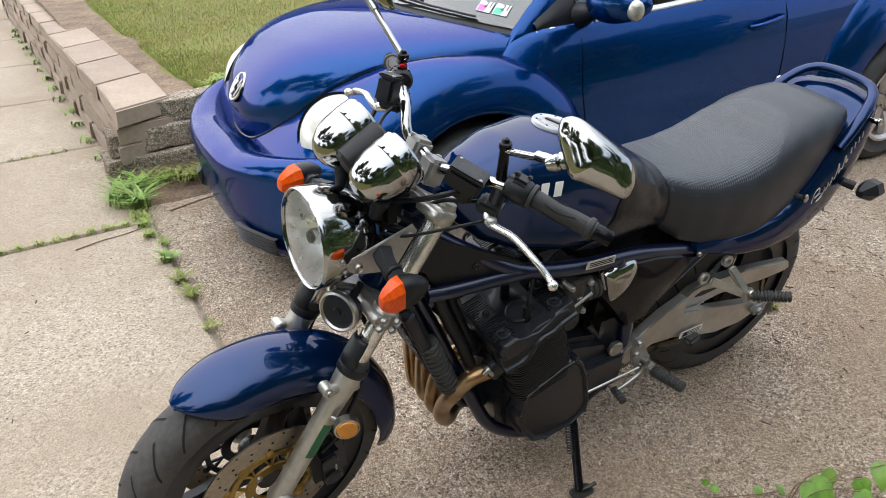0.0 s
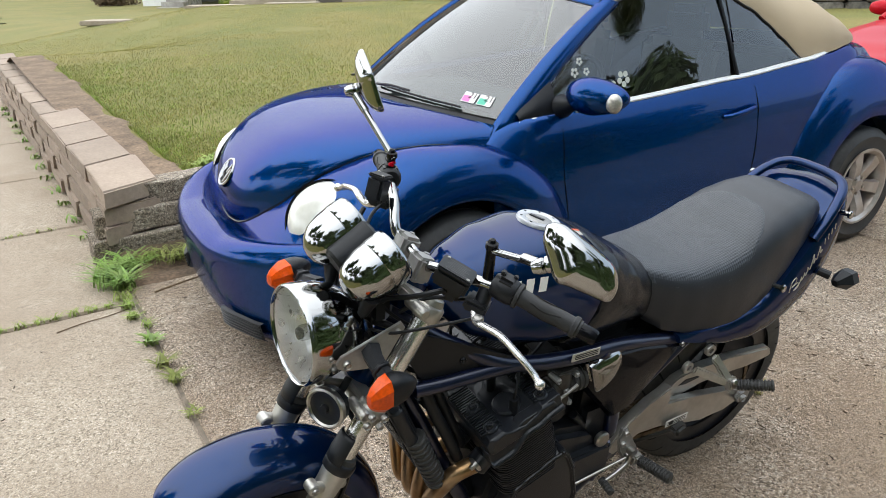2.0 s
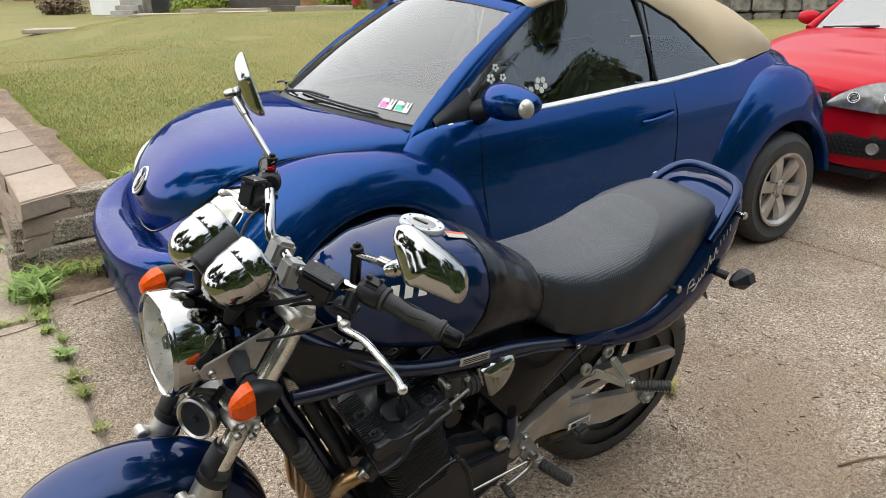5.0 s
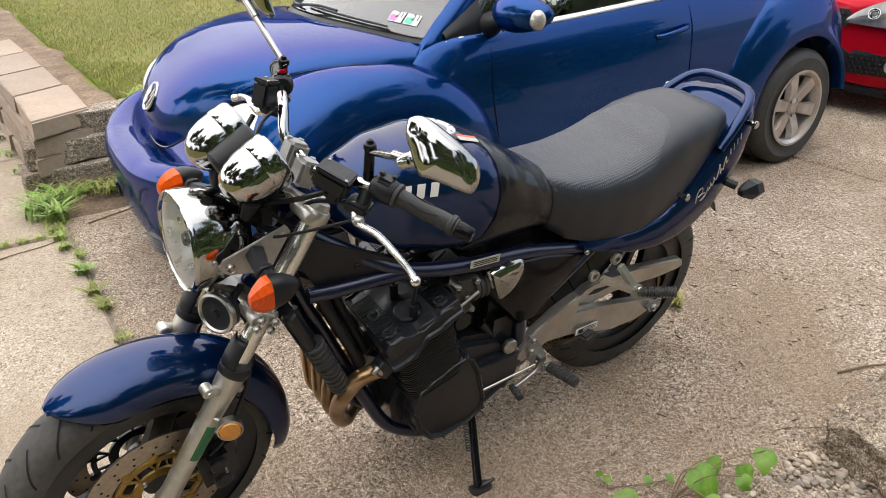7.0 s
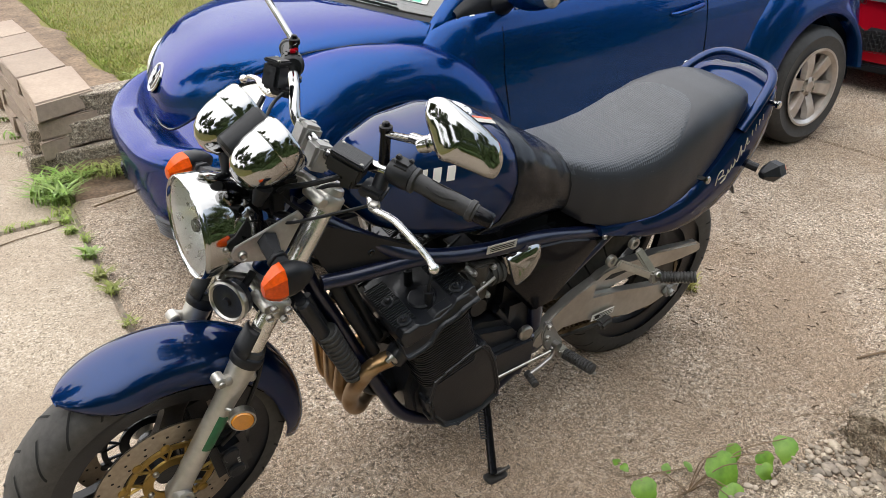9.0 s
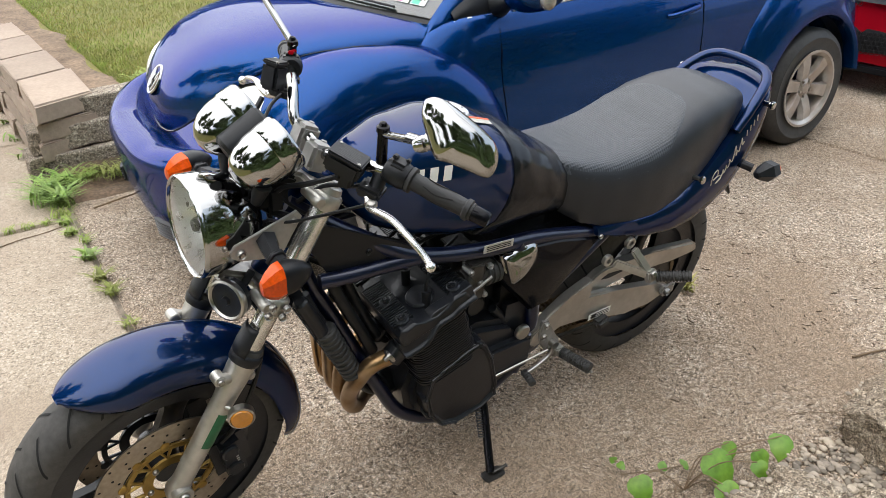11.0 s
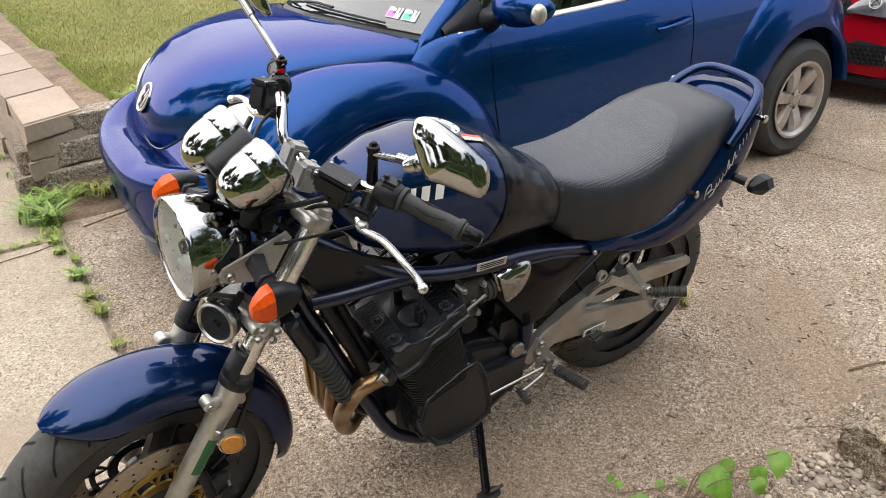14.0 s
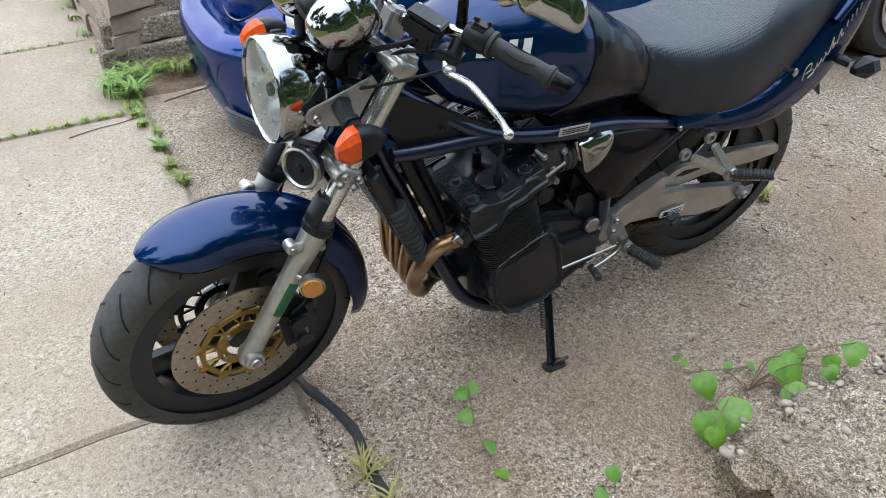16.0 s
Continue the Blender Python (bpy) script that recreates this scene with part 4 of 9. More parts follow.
# body sides and tail
SIDE = [  # s, then half width and height, from the sill upwards
    (1.01, 0.70, 0.17, 0.74, 0.22, 0.765, 0.40, 0.765, 0.58, 0.745, 0.72, 0.71, 0.80, 0.685, 0.832),
    (1.09, 0.71, 0.17, 0.75, 0.22, 0.775, 0.40, 0.775, 0.60, 0.76, 0.75, 0.715, 0.86, 0.69, 0.90),
    (1.20, 0.72, 0.17, 0.76, 0.22, 0.785, 0.40, 0.79, 0.60, 0.775, 0.78, 0.745, 0.885, 0.72, 0.925),
    (1.60, 0.72, 0.17, 0.765, 0.22, 0.795, 0.40, 0.80, 0.60, 0.785, 0.80, 0.755, 0.905, 0.73, 0.94),
    (2.40, 0.72, 0.17, 0.765, 0.22, 0.795, 0.40, 0.80, 0.62, 0.785, 0.84, 0.755, 0.945, 0.735, 0.98),
    (2.90, 0.72, 0.19, 0.765, 0.24, 0.79, 0.42, 0.79, 0.64, 0.775, 0.86, 0.74, 0.98, 0.72, 1.015),
    (3.30, 0.70, 0.22, 0.74, 0.27, 0.76, 0.45, 0.755, 0.66, 0.735, 0.88, 0.68, 1.02, 0.63, 1.055),
    (3.60, 0.66, 0.25, 0.70, 0.30, 0.72, 0.47, 0.705, 0.66, 0.66, 0.87, 0.56, 1.0, 0.48, 1.03),
    (3.85, 0.58, 0.27, 0.62, 0.32, 0.64, 0.48, 0.61, 0.64, 0.54, 0.80, 0.43, 0.9, 0.36, 0.92),
    (4.02, 0.42, 0.29, 0.46, 0.33, 0.47, 0.47, 0.44, 0.60, 0.37, 0.70, 0.28, 0.77, 0.2, 0.79),
    (4.08, 0.05, 0.31, 0.06, 0.35, 0.06, 0.47, 0.06, 0.56, 0.05, 0.62, 0.04, 0.66, 0.02, 0.67)]
for sg in (-1, 1):
    b = B()
    rings = []
    for k in range(54):
        s = 1.01 + (4.08 - 1.01) * k / 53
        r = lerp_table(SIDE, s)
        ring = [V((s, sg * r[2 * i], r[2 * i + 1])) for i in range(7)]
        rings.append(spline(ring, 2) + [V((s, sg * (r[12] - 0.05), r[13] - 0.005))])
    grid(b, rings, closed=False)
    part("side_panel", b, M_CARBLUE, convertible, "smooth blue door and body side", hard=70)
b = B()
rings = []
for k in range(16):
    s = 3.42 + 0.66 * k / 15
    r = lerp_table(SIDE, s)
    rings.append([V((s, q * (r[12] - 0.045), r[13] + 0.03 * (1 - q * q) * (1 - k / 15) - 0.004)) for q in (-1, -0.66, -0.33, 0, 0.33, 0.66, 1)])
grid(b, rings, closed=False)
part("trunk_lid", b, M_CARBLUE, convertible, hard=70, sub=1)

# panel gaps
b = B()
for path in ([(1.34, 0.875), (1.335, 0.80), (1.33, 0.70), (1.345, 0.58), (1.37, 0.42), (1.38, 0.25)], [(2.46, 0.93), (2.475, 0.80), (2.47, 0.6), (2.44, 0.42), (2.40, 0.26)]):
    for sg in (-1, 1):
        pts = []
        for s, h in spline([(s, 0, h) for s, h in path], 4) and [(p.x, p.z) for p in spline([(s, 0, h) for s, h in path], 4)]:
            r = lerp_table(SIDE, s)
            hs, qs = r[1::2], r[0::2]
            q = np.interp(h, hs, qs)
            pts.append((s, sg * (float(q) + 0.0015), h))
        b = B()
        tube(b, pts, 0.0024, 6)
        part("door_gap", b, M_GLOSSBLACK, convertible)

# wheel wells
b = B()
for cs in (0.83, 3.338):
    for sg in (-1, 1):
        rings = []
        for k in range(25):
            a = radians(-4 + 188 * k / 24)
            rings.append([V((cs + 0.38 * math.cos(a), sg * q, 0.316 + 0.38 * math.sin(a))) for q in (0.8, 0.5)])
        grid(b, rings, closed=False)
        lathe(b, [(0, 0), (0.385, 0)], axis((cs, sg * 0.5, 0.316), (0, sg, 0), (1, 0, 0)), 24)
box(b, (2.0, 0, 0.2), (3.2, 1.3, 0.06))
part("underbody", b, M_BLACK, convertible)

for cs in (0.83, 3.338):
    for sg in (-1, 1):
        alloy_wheel(convertible, (cs, sg * 0.745, 0.316), sg, 0.316, 0.205, 0.203)

# headlamps: tilted ovals with a clear cover
M_LAMPGLASS = mat("lamp_cover", (0.7, 0.69, 0.62), 0.12, 0.0, vary=0.08, scale=40, coat=1.0)
for sg in (-1, 1):
    at, out = V((0.352, sg * 0.63, 0.652)), V((-0.66, sg * 0.56, 0.5)).normalized()
    m = axis(at, out, (0, 0, 1)) @ Matrix.Rotation(radians(-12 * sg), 4, "Z") @ Matrix.Diagonal((0.152, 0.145, 1, 1))
    b = B()
    lathe(b, [(0, 0.05), (0.35, 0.045), (0.65, 0.031), (0.88, 0.008), (0.97, -0.01), (1.0, -0.05)], m, 48)
    hl = part("headlamp", b, M_LAMPGLASS, convertible, "large oval cream headlamp", hard=60)
    b = B()
    lathe(b, [(0.985, -0.05), (1.0, -0.008), (1.02, -0.006), (1.035, -0.06)], m, 48)
    part("headlamp_trim", b, M_GLOSSBLACK, hl)

# windscreen, pillars and header
def screen_pt(t, k, lift=0.0):
    """t up the screen, k across from -1 to 1."""
    lo = V((1.095 - 0.205 * (1 - k * k), 0.665 * k, 0.912 + 0.043 * (1 - k * k)))
    hi = V((1.69 - 0.065 * (1 - k * k), 0.555 * k, 1.322 + 0.055 * (1 - k * k)))
    p = lo.lerp(hi, t)
    bow = math.sin(math.pi * t) * 0.022
    return p + V((-0.55, 0, 0.83)) * (bow + lift)


b = B()
grid(b, [[screen_pt(0.02 + 0.95 * i / 10, -0.985 + 1.97 * j / 20) for j in range(21)] for i in range(11)], closed=False)
ws = part("windscreen", b, M_SCREEN, convertible, "curved windscreen reflecting the sky", hard=70)
ws.visible_shadow = False
b = B()
grid(b, [[screen_pt(0.955 + 0.035 * i / 3, -0.97 + 1.94 * j / 20, 0.002) for j in range(21)] for i in range(4)], closed=False)
part("sun_band", b, M_GLOSSBLACK, ws)
for sg in (-1, 1):
    b = B()
    pts = [screen_pt(t, sg * 1.0) for t in [-0.17 + 1.17 * i / 12 for i in range(13)]]
    rings = []
    for i, p in enumerate(pts):
        w = 0.135 - 0.065 * i / 12
        p = p + V((0.02, -sg * 0.016, -0.012)) * max(0.0, 1 - i / 2.5)
        rings.append([p + V((-0.008, -sg * 0.012, 0.014)), p + V((0.0, -sg * 0.034, -0.012)), p + V((w * 0.9, -sg * 0.012, -0.03)), p + V((w, sg * 0.018, -0.01)), p + V((w * 0.85, sg * 0.03, 0.004)), p + V((w * 0.4, sg * 0.028, 0.014)), p + V((0.006, sg * 0.014, 0.018))])
    grid(b, rings)
    part("windscreen_pillar", b, M_CARBLUE, convertible, hard=50)
b = B()
rings = []
for j in range(25):
    k = -1 + 2 * j / 24
    p = screen_pt(1.0, k)
    rings.append([p + V(o) for o in ((-0.03, 0, -0.015), (-0.02, 0, 0.012), (0.03, 0, 0.03), (0.06, 0, 0.015), (0.05, 0, -0.02))])
grid(b, rings)
part("windscreen_header", b, M_CARBLUE, convertible, hard=50)
b = B()
rings = []
for j in range(25):
    k = -0.99 + 1.98 * j / 24
    p = screen_pt(0.0, k)
    rings.append([p + V(o) for o in ((-0.02, 0, -0.024), (-0.004, 0, -0.01), (0.014, 0, 0.002), (0.03, 0, -0.03))])
grid(b, rings, closed=False)
part("cowl", b, M_BLACK, convertible)
for q0, q1 in ((-0.5, 0.06), (0.1, 0.56)):
    b = B()
    blade = [screen_pt(0.035 + 0.02 * i / 8, (q0 + (q1 - q0) * i / 8) / 0.665, 0.012) for i in range(9)]
    tube(b, blade, 0.005, 6)
    arm = [blade[4] + V((0, 0, 0.012)), blade[6] + V((-0.01, 0, 0.014)), blade[8] + V((-0.045, 0.03, 0.0))]
    tube(b, spline(arm, 5), 0.006, 6)
    part("wiper", b, M_BLACK, convertible, "black windscreen wiper at rest")

# canvas top
TOP = [(1.725, 0.57, 1.325, 1.405), (1.83, 0.59, 1.362, 1.46), (1.98, 0.605, 1.383, 1.492), (2.16, 0.605, 1.38, 1.502), (2.35, 0.605, 1.346, 1.502), (2.54, 0.62, 1.266, 1.493), (2.65, 0.635, 1.195, 1.485), (2.735, 0.65, 1.132, 1.473), (2.88, 0.69, 1.01, 1.445), (3.0, 0.70, 1.02, 1.41), (3.12, 0.695, 1.035, 1.365), (3.28, 0.66, 1.05, 1.275), (3.42, 0.60, 1.055, 1.18), (3.54, 0.5, 1.05, 1.09), (3.59, 0.42, 1.045, 1.05)]
b = B()
rings = []
for k in range(44):
    s = 1.725 + (3.59 - 1.725) * k / 43
    w, e, c = lerp_table(TOP, s)
    ring = []
    for j in range(29):
        f = -1 + 2 * j / 28
        ring.append(V((s - 0.07 * (1 - f * f) * max(0, 1 - k / 12), w * math.sin(f * math.pi / 2) * (1 + 0.0 * f), e + (c - e) * abs(math.cos(f * math.pi / 2)) ** 0.8 + 0.003 * noise.noise(V((s * 5, f * 4, 2))))))
    rings.append(ring)
grid(b, rings, closed=False)
part("canvas_top", b, M_TOPCLOTH, convertible, "tan canvas folding top, closed", hard=80)
for sg in (-1, 1):
    b = B()
    tube(b, [(s, sg * (lerp_table(TOP, s)[0] + 0.004), lerp_table(TOP, s)[1] - 0.006) for s in [1.74 + 1.14 * k / 30 for k in range(31)]], 0.0055, 6)
    part("window_seal", b, M_BLACK, convertible)

# side glass, belt trim
for sg in (-1, 1):
    for s0, s1, nm in ((1.16, 2.36, "door_window"), (2.37, 2.875, "quarter_window")):
        b = B()
        rows = []
        for k in range(21):
            s = s0 + (s1 - s0) * k / 20
            r = lerp_table(SIDE, s)
            lo = V((s, sg * (r[12] - 0.012), r[13] - 0.01))
            if s < 1.725:
                t = max(0.0, min(1, (s - 1.14) / (1.725 - 1.14)))
                hi = V((s, sg * (0.685 - 0.115 * t), 0.93 + 0.395 * t))
            else:
                w, e, c = lerp_table(TOP, s)
                hi = V((s, sg * w, e - 0.004))
            rows.append([lo.lerp(hi, i / 6) + V((0, sg * 0.012 * math.sin(math.pi * i / 6), 0)) for i in range(7)])
        grid(b, rows, closed=False)
        g = part(nm, b, M_CARGLASS, convertible, "tinted side window reflecting trees", hard=70)
        g.visible_shadow = False
        if nm == "door_window":
            b = B()
            grid(b, [[p + V((0, sg * 0.006, 0)) for p in row] for row in rows[:4]], closed=False)
            part("mirror_patch", b, M_BLACK, convertible, "black triangular panel at the mirror foot", hard=60)
            b = B()
            tube(b, [row[0] + V((0, sg * 0.01, 0.006)) for row in rows[:4]], 0.004, 6)
            part("patch_trim", b, M_TRIM, convertible)
    b = B()
    pts = []
    for k in range(40):
        s = 1.42 + (3.45 - 1.42) * k / 39
        r = lerp_table(SIDE, s)
        pts.append([V((s, sg * (r[12] + dq), r[13] + dh)) for dq, dh in ((-0.012, 0.0), (-0.008, 0.009), (0.006, 0.008), (0.013, -0.002), (0.01, -0.009))])
    grid(b, pts)
    part("belt_trim", b, M_TRIM, convertible, "bright chrome belt strip")
    b = B()
    rod(b, (2.365, sg * 0.735, 0.985), (2.31, sg * 0.612, 1.352), 0.008, seg=8)
    part("window_divider", b, M_BLACK, convertible)

# white flower stickers on the door glass
M_VINYLW = mat("white_vinyl", (0.55, 0.58, 0.52), 0.5)
for s, h, r in ((1.6, 1.0, 0.04), (1.67, 1.035, 0.038), (1.42, 1.08, 0.022), (1.45, 1.12, 0.018), (1.48, 1.08, 0.018)):
    q = -0.745 + (h - 0.94) * 0.27
    m = axis((s, q - 0.008, h), (0, -1, 0.27), (1, 0, 0))
    b = B()
    for k in range(5):
        a = math.tau * k / 5
        lathe(b, [(0, 0.001), (r * 0.34, 0.001)], m @ Matrix.Translation((r * 0.6 * math.cos(a), r * 0.6 * math.sin(a), 0)), 10)
    part("flower_sticker", b, M_VINYLW, convertible, "white flower sticker on the glass")

# inspection stickers
def screen_sticker(k0, t0, col, nm):
    p, px, py = screen_pt(t0, k0, 0.003), screen_pt(t0, k0 + 0.05, 0.003), screen_pt(t0 + 0.05, k0, 0.003)
    x = (px - p).normalized()
    y = (py - p)
    y = (y - x * y.dot(x)).normalized()
    x = -x
    m = Matrix((x, y, x.cross(y))).transposed().to_4x4()
    return Matrix.Translation(p) @ m


for k0, col, nm in ((-0.745, (0.75, 0.2, 0.5), "pink"), (-0.85, (0.1, 0.62, 0.42), "teal")):
    m = screen_sticker(k0, 0.115, col, nm)
    b = B()
    box(b, (0, 0, 0.0), (0.066, 0.052, 0.001), m)
    st = part("sticker", b, M_WHITE, convertible, "white and %s inspection sticker" % nm)
    b = B()
    box(b, (-0.012, -0.008, 0.001), (0.036, 0.03, 0.0012), m)
    part("sticker_patch", b, mat(nm + "_ink", col, 0.5), st)
    fc = bpy.data.curves.new("figure", "FONT")
    fc.body, fc.size, fc.align_x, fc.align_y = "21", 0.042, "CENTER", "CENTER"
    fc.materials.append(M_BLACK)
    ft = new("figure", fc)
    ft.parent = st
    ft.matrix_local = m @ Matrix.Translation((0.013, 0.008, 0.0025))

# door mirror and handle
for sg in (-1,):
    b = B()
    rings = []
    for k in range(15):
        t = k / 14
        q = 0.785 + 0.275 * t
        rad = (math.sin(math.pi * min(1, 0.12 + 0.86 * t)) ** 0.55)
        rings.append([V((1.375 + 0.075 * rad * math.cos(a) - 0.03 * math.cos(math.pi * (t - 0.4)), sg * q, 1.02 + 0.072 * rad * math.sin(a) + 0.005 * t)) for a in (math.tau * i / 16 for i in range(16))])
    grid(b, rings)
    mr = part("door_mirror", b, M_CARBLUE, convertible, "blue door mirror", hard=60, sub=1)
    b = B()
    tube(b, spline([(1.36, sg * 0.72, 0.955), (1.36, sg * 0.79, 0.975), (1.375, sg * 0.86, 1.0)], 5), [0.05, 0.045, 0.04, 0.035, 0.03, 0.03, 0.028, 0.028, 0.028, 0.028, 0.028], 10)
    part("mirror_arm", b, M_BLACK, mr)
    b = B()
    m = axis((1.34, sg * 1.045, 1.012), (-0.45, sg * 0.85, 0), (0, 0, 1)) @ Matrix.Diagonal((0.03, 0.038, 1, 1))
    lathe(b, [(0, 0.014), (0.6, 0.01), (0.9, 0.0), (1, -0.02)], m, 20)
    part("mirror_lamp", b, mat("clear_ribbed_lens", (0.55, 0.52, 0.45), 0.15, 0.4, vary=0.3, scale=120, coat=1) if "clear_ribbed_lens" not in bpy.data.materials else bpy.data.materials["clear_ribbed_lens"], mr)
    # door handle
    b = B()
    tube(b, spline([(2.245, sg * 0.785, 0.815), (2.27, sg * 0.812, 0.822), (2.33, sg * 0.818, 0.832), (2.40, sg * 0.812, 0.842), (2.43, sg * 0.79, 0.846)], 5), 0.012, 10)
    lathe(b, [(0.0, 0.002), (0.034, 0.0), (0.04, -0.004)], axis((2.335, sg * 0.787, 0.80), (0, sg, 0.1), (1, 0, 0)) @ Matrix.Diagonal((1.5, 1, 1, 1)), 20)
    part("door_handle", b, M_CARBLUE, convertible)

# cabin
b = B()
box(b, (1.42, 0, 0.84), (0.5, 1.3, 0.12), bev=0.04)
part("dashboard", b, M_INTERIOR, convertible)
M_SEATCLOTH = mat("grey_seat_cloth", (0.16, 0.155, 0.145), 0.8, vary=0.15)
for sg in (-1, 1):
    b = B()
    box(b, (2.05, sg * 0.36, 0.5), (0.5, 0.48, 0.16), bev=0.05)
    box(b, (2.33, sg * 0.36, 0.82), (0.14, 0.46, 0.62), Matrix.Translation((2.33, 0, 0.82)) @ Matrix.Rotation(radians(12), 4, "Y") @ Matrix.Translation((-2.33, 0, -0.82)), 0.05)
    box(b, (2.42, sg * 0.36, 1.2), (0.1, 0.26, 0.16), bev=0.04)
    part("car_seat", b, M_SEATCLOTH, convertible)
b = B()
box(b, (2.85, 0, 0.5), (0.45, 1.1, 0.15), bev=0.04)
box(b, (3.05, 0, 0.78), (0.14, 1.1, 0.5), bev=0.04)
box(b, (2.2, 0, 0.27), (2.2, 1.4, 0.04))
part("rear_bench", b, M_INTERIOR, convertible)
b = B()
tube(b, [V((1.72 + 0.0 * k, -0.36 + 0.18 * math.cos(a), 0.92 + 0.16 * math.sin(a))) + V((0.06 * math.sin(a), 0, 0)) for k, a in enumerate(math.tau * i / 24 for i in range(24))], 0.015, 8, loop=True)
rod(b, (1.55, -0.36, 0.85), (1.73, -0.36, 0.92), 0.03)
part("steering_wheel", b, M_BLACK, convertible)
b = B()
box(b, (1.72, 0.0, 1.3), (0.02, 0.22, 0.07), bev=0.01)
part("inside_mirror", b, M_BLACK, convertible)


# ---- red hatchback ----
RED = Matrix.Translation((4.1, 1.49, 0)) @ Euler((0, 0, radians(-2))).to_matrix().to_4x4()
hatch = thing("red_hatchback", "glossy red hatchback with a black honeycomb grille, parked behind", "car", RED)
HSIDE = [
    (0.0, 0.30, 0.22, 0.32, 0.3, 0.34, 0.42, 0.34, 0.52, 0.34, 0.60, 0.33, 0.66, 0.30, 0.69),
    (0.06, 0.55, 0.20, 0.58, 0.28, 0.60, 0.42, 0.60, 0.54, 0.59, 0.63, 0.56, 0.70, 0.50, 0.735),
    (0.18, 0.72, 0.19, 0.76, 0.27, 0.78, 0.42, 0.78, 0.55, 0.77, 0.65, 0.72, 0.73, 0.64, 0.775),
    (0.45, 0.82, 0.18, 0.855, 0.26, 0.875, 0.42, 0.875, 0.58, 0.86, 0.71, 0.81, 0.79, 0.72, 0.84),
    (1.0, 0.84, 0.18, 0.865, 0.26, 0.88, 0.42, 0.88, 0.62, 0.865, 0.79, 0.82, 0.88, 0.74, 0.93),
    (1.35, 0.84, 0.18, 0.865, 0.26, 0.88, 0.42, 0.88, 0.64, 0.865, 0.82, 0.83, 0.92, 0.76, 0.965),
    (2.8, 0.84, 0.18, 0.865, 0.26, 0.88, 0.42, 0.88, 0.66, 0.865, 0.86, 0.83, 0.95, 0.79, 0.99),
    (3.9, 0.80, 0.2, 0.82, 0.28, 0.83, 0.45, 0.83, 0.68, 0.81, 0.9, 0.77, 1.0, 0.72, 1.03),
    (4.15, 0.6, 0.25, 0.65, 0.3, 0.66, 0.45, 0.66, 0.65, 0.64, 0.85, 0.6, 0.98, 0.55, 1.0)]
b = B()
rings = []
for k in range(50):
    s = 4.15 * (k / 49) ** 1.6
    r = lerp_table(HSIDE, s)
    left = [V((s, -r[2 * i], r[2 * i + 1])) for i in range(7)]
    left = spline(left, 2)
    top = []
    if s < 1.36:
        for f in (-0.8, -0.4, 0, 0.4, 0.8):
            top.append(V((s, f * r[12], r[13] + (0.035 + 0.02 * min(1, s)) * (1 - f * f))))
    else:
        for f in (-0.8, -0.4, 0, 0.4, 0.8):
            top.append(V((s, f * r[12], r[13] + 0.055 * (1 - f * f) * max(0, 1.7 - s) / 0.35 if s < 1.7 else r[13])))
    rings.append(left + top + [V((p.x, -p.y, p.z)) for p in reversed(left)])
grid(b, rings, closed=False)
front = [V((-0.0, v.y, v.z)) for v in rings[0]]
b.faces.new([b.verts.new(p) for p in front])
part("body", b, M_RED, hatch, hard=50)


def red_s(q, off=0.012):
    return float(np.interp(abs(q), [0, 0.33, 0.59, 0.77, 0.865], [0, 0, 0.06, 0.18, 0.45])) - off


HC = mat("honeycomb_black", (0.01, 0.01, 0.01), 0.5, vary=0.2)
b = B()
for z, w, hh in ((0.625, 0.29, 0.05), (0.355, 0.74, 0.075)):
    rings = [[V((red_s(f * w, 0.0), f * w, z - hh)), V((red_s(f * w, 0.012), f * w, z)), V((red_s(f * w, 0.0), f * w, z + hh))] for f in [-1 + k / 10 for k in range(21)]]
    grid(b, rings, closed=False)
part("grille", b, HC, hatch, "black honeycomb grille")
for z, w, hh in ((0.625, 0.30, 0.045), (0.355, 0.72, 0.068)):
    b = B()
    pitch = 0.032
    for j in range(int(2 * hh / (pitch * 0.87)) + 1):
        for i in range(int(2 * w / pitch)):
            y = -w + i * pitch + (pitch / 2 if j % 2 else 0)
            zz = z - hh + j * pitch * 0.87
            x = red_s(y, 0.017)
            tube(b, [V((x, y + 0.016 * math.cos(a), zz + 0.016 * math.sin(a))) for a in (math.tau * k / 6 for k in range(6))], 0.0028, 4, loop=True)
    tagged(part("honeycomb", b, M_BLACK, hatch), kind="stuff")
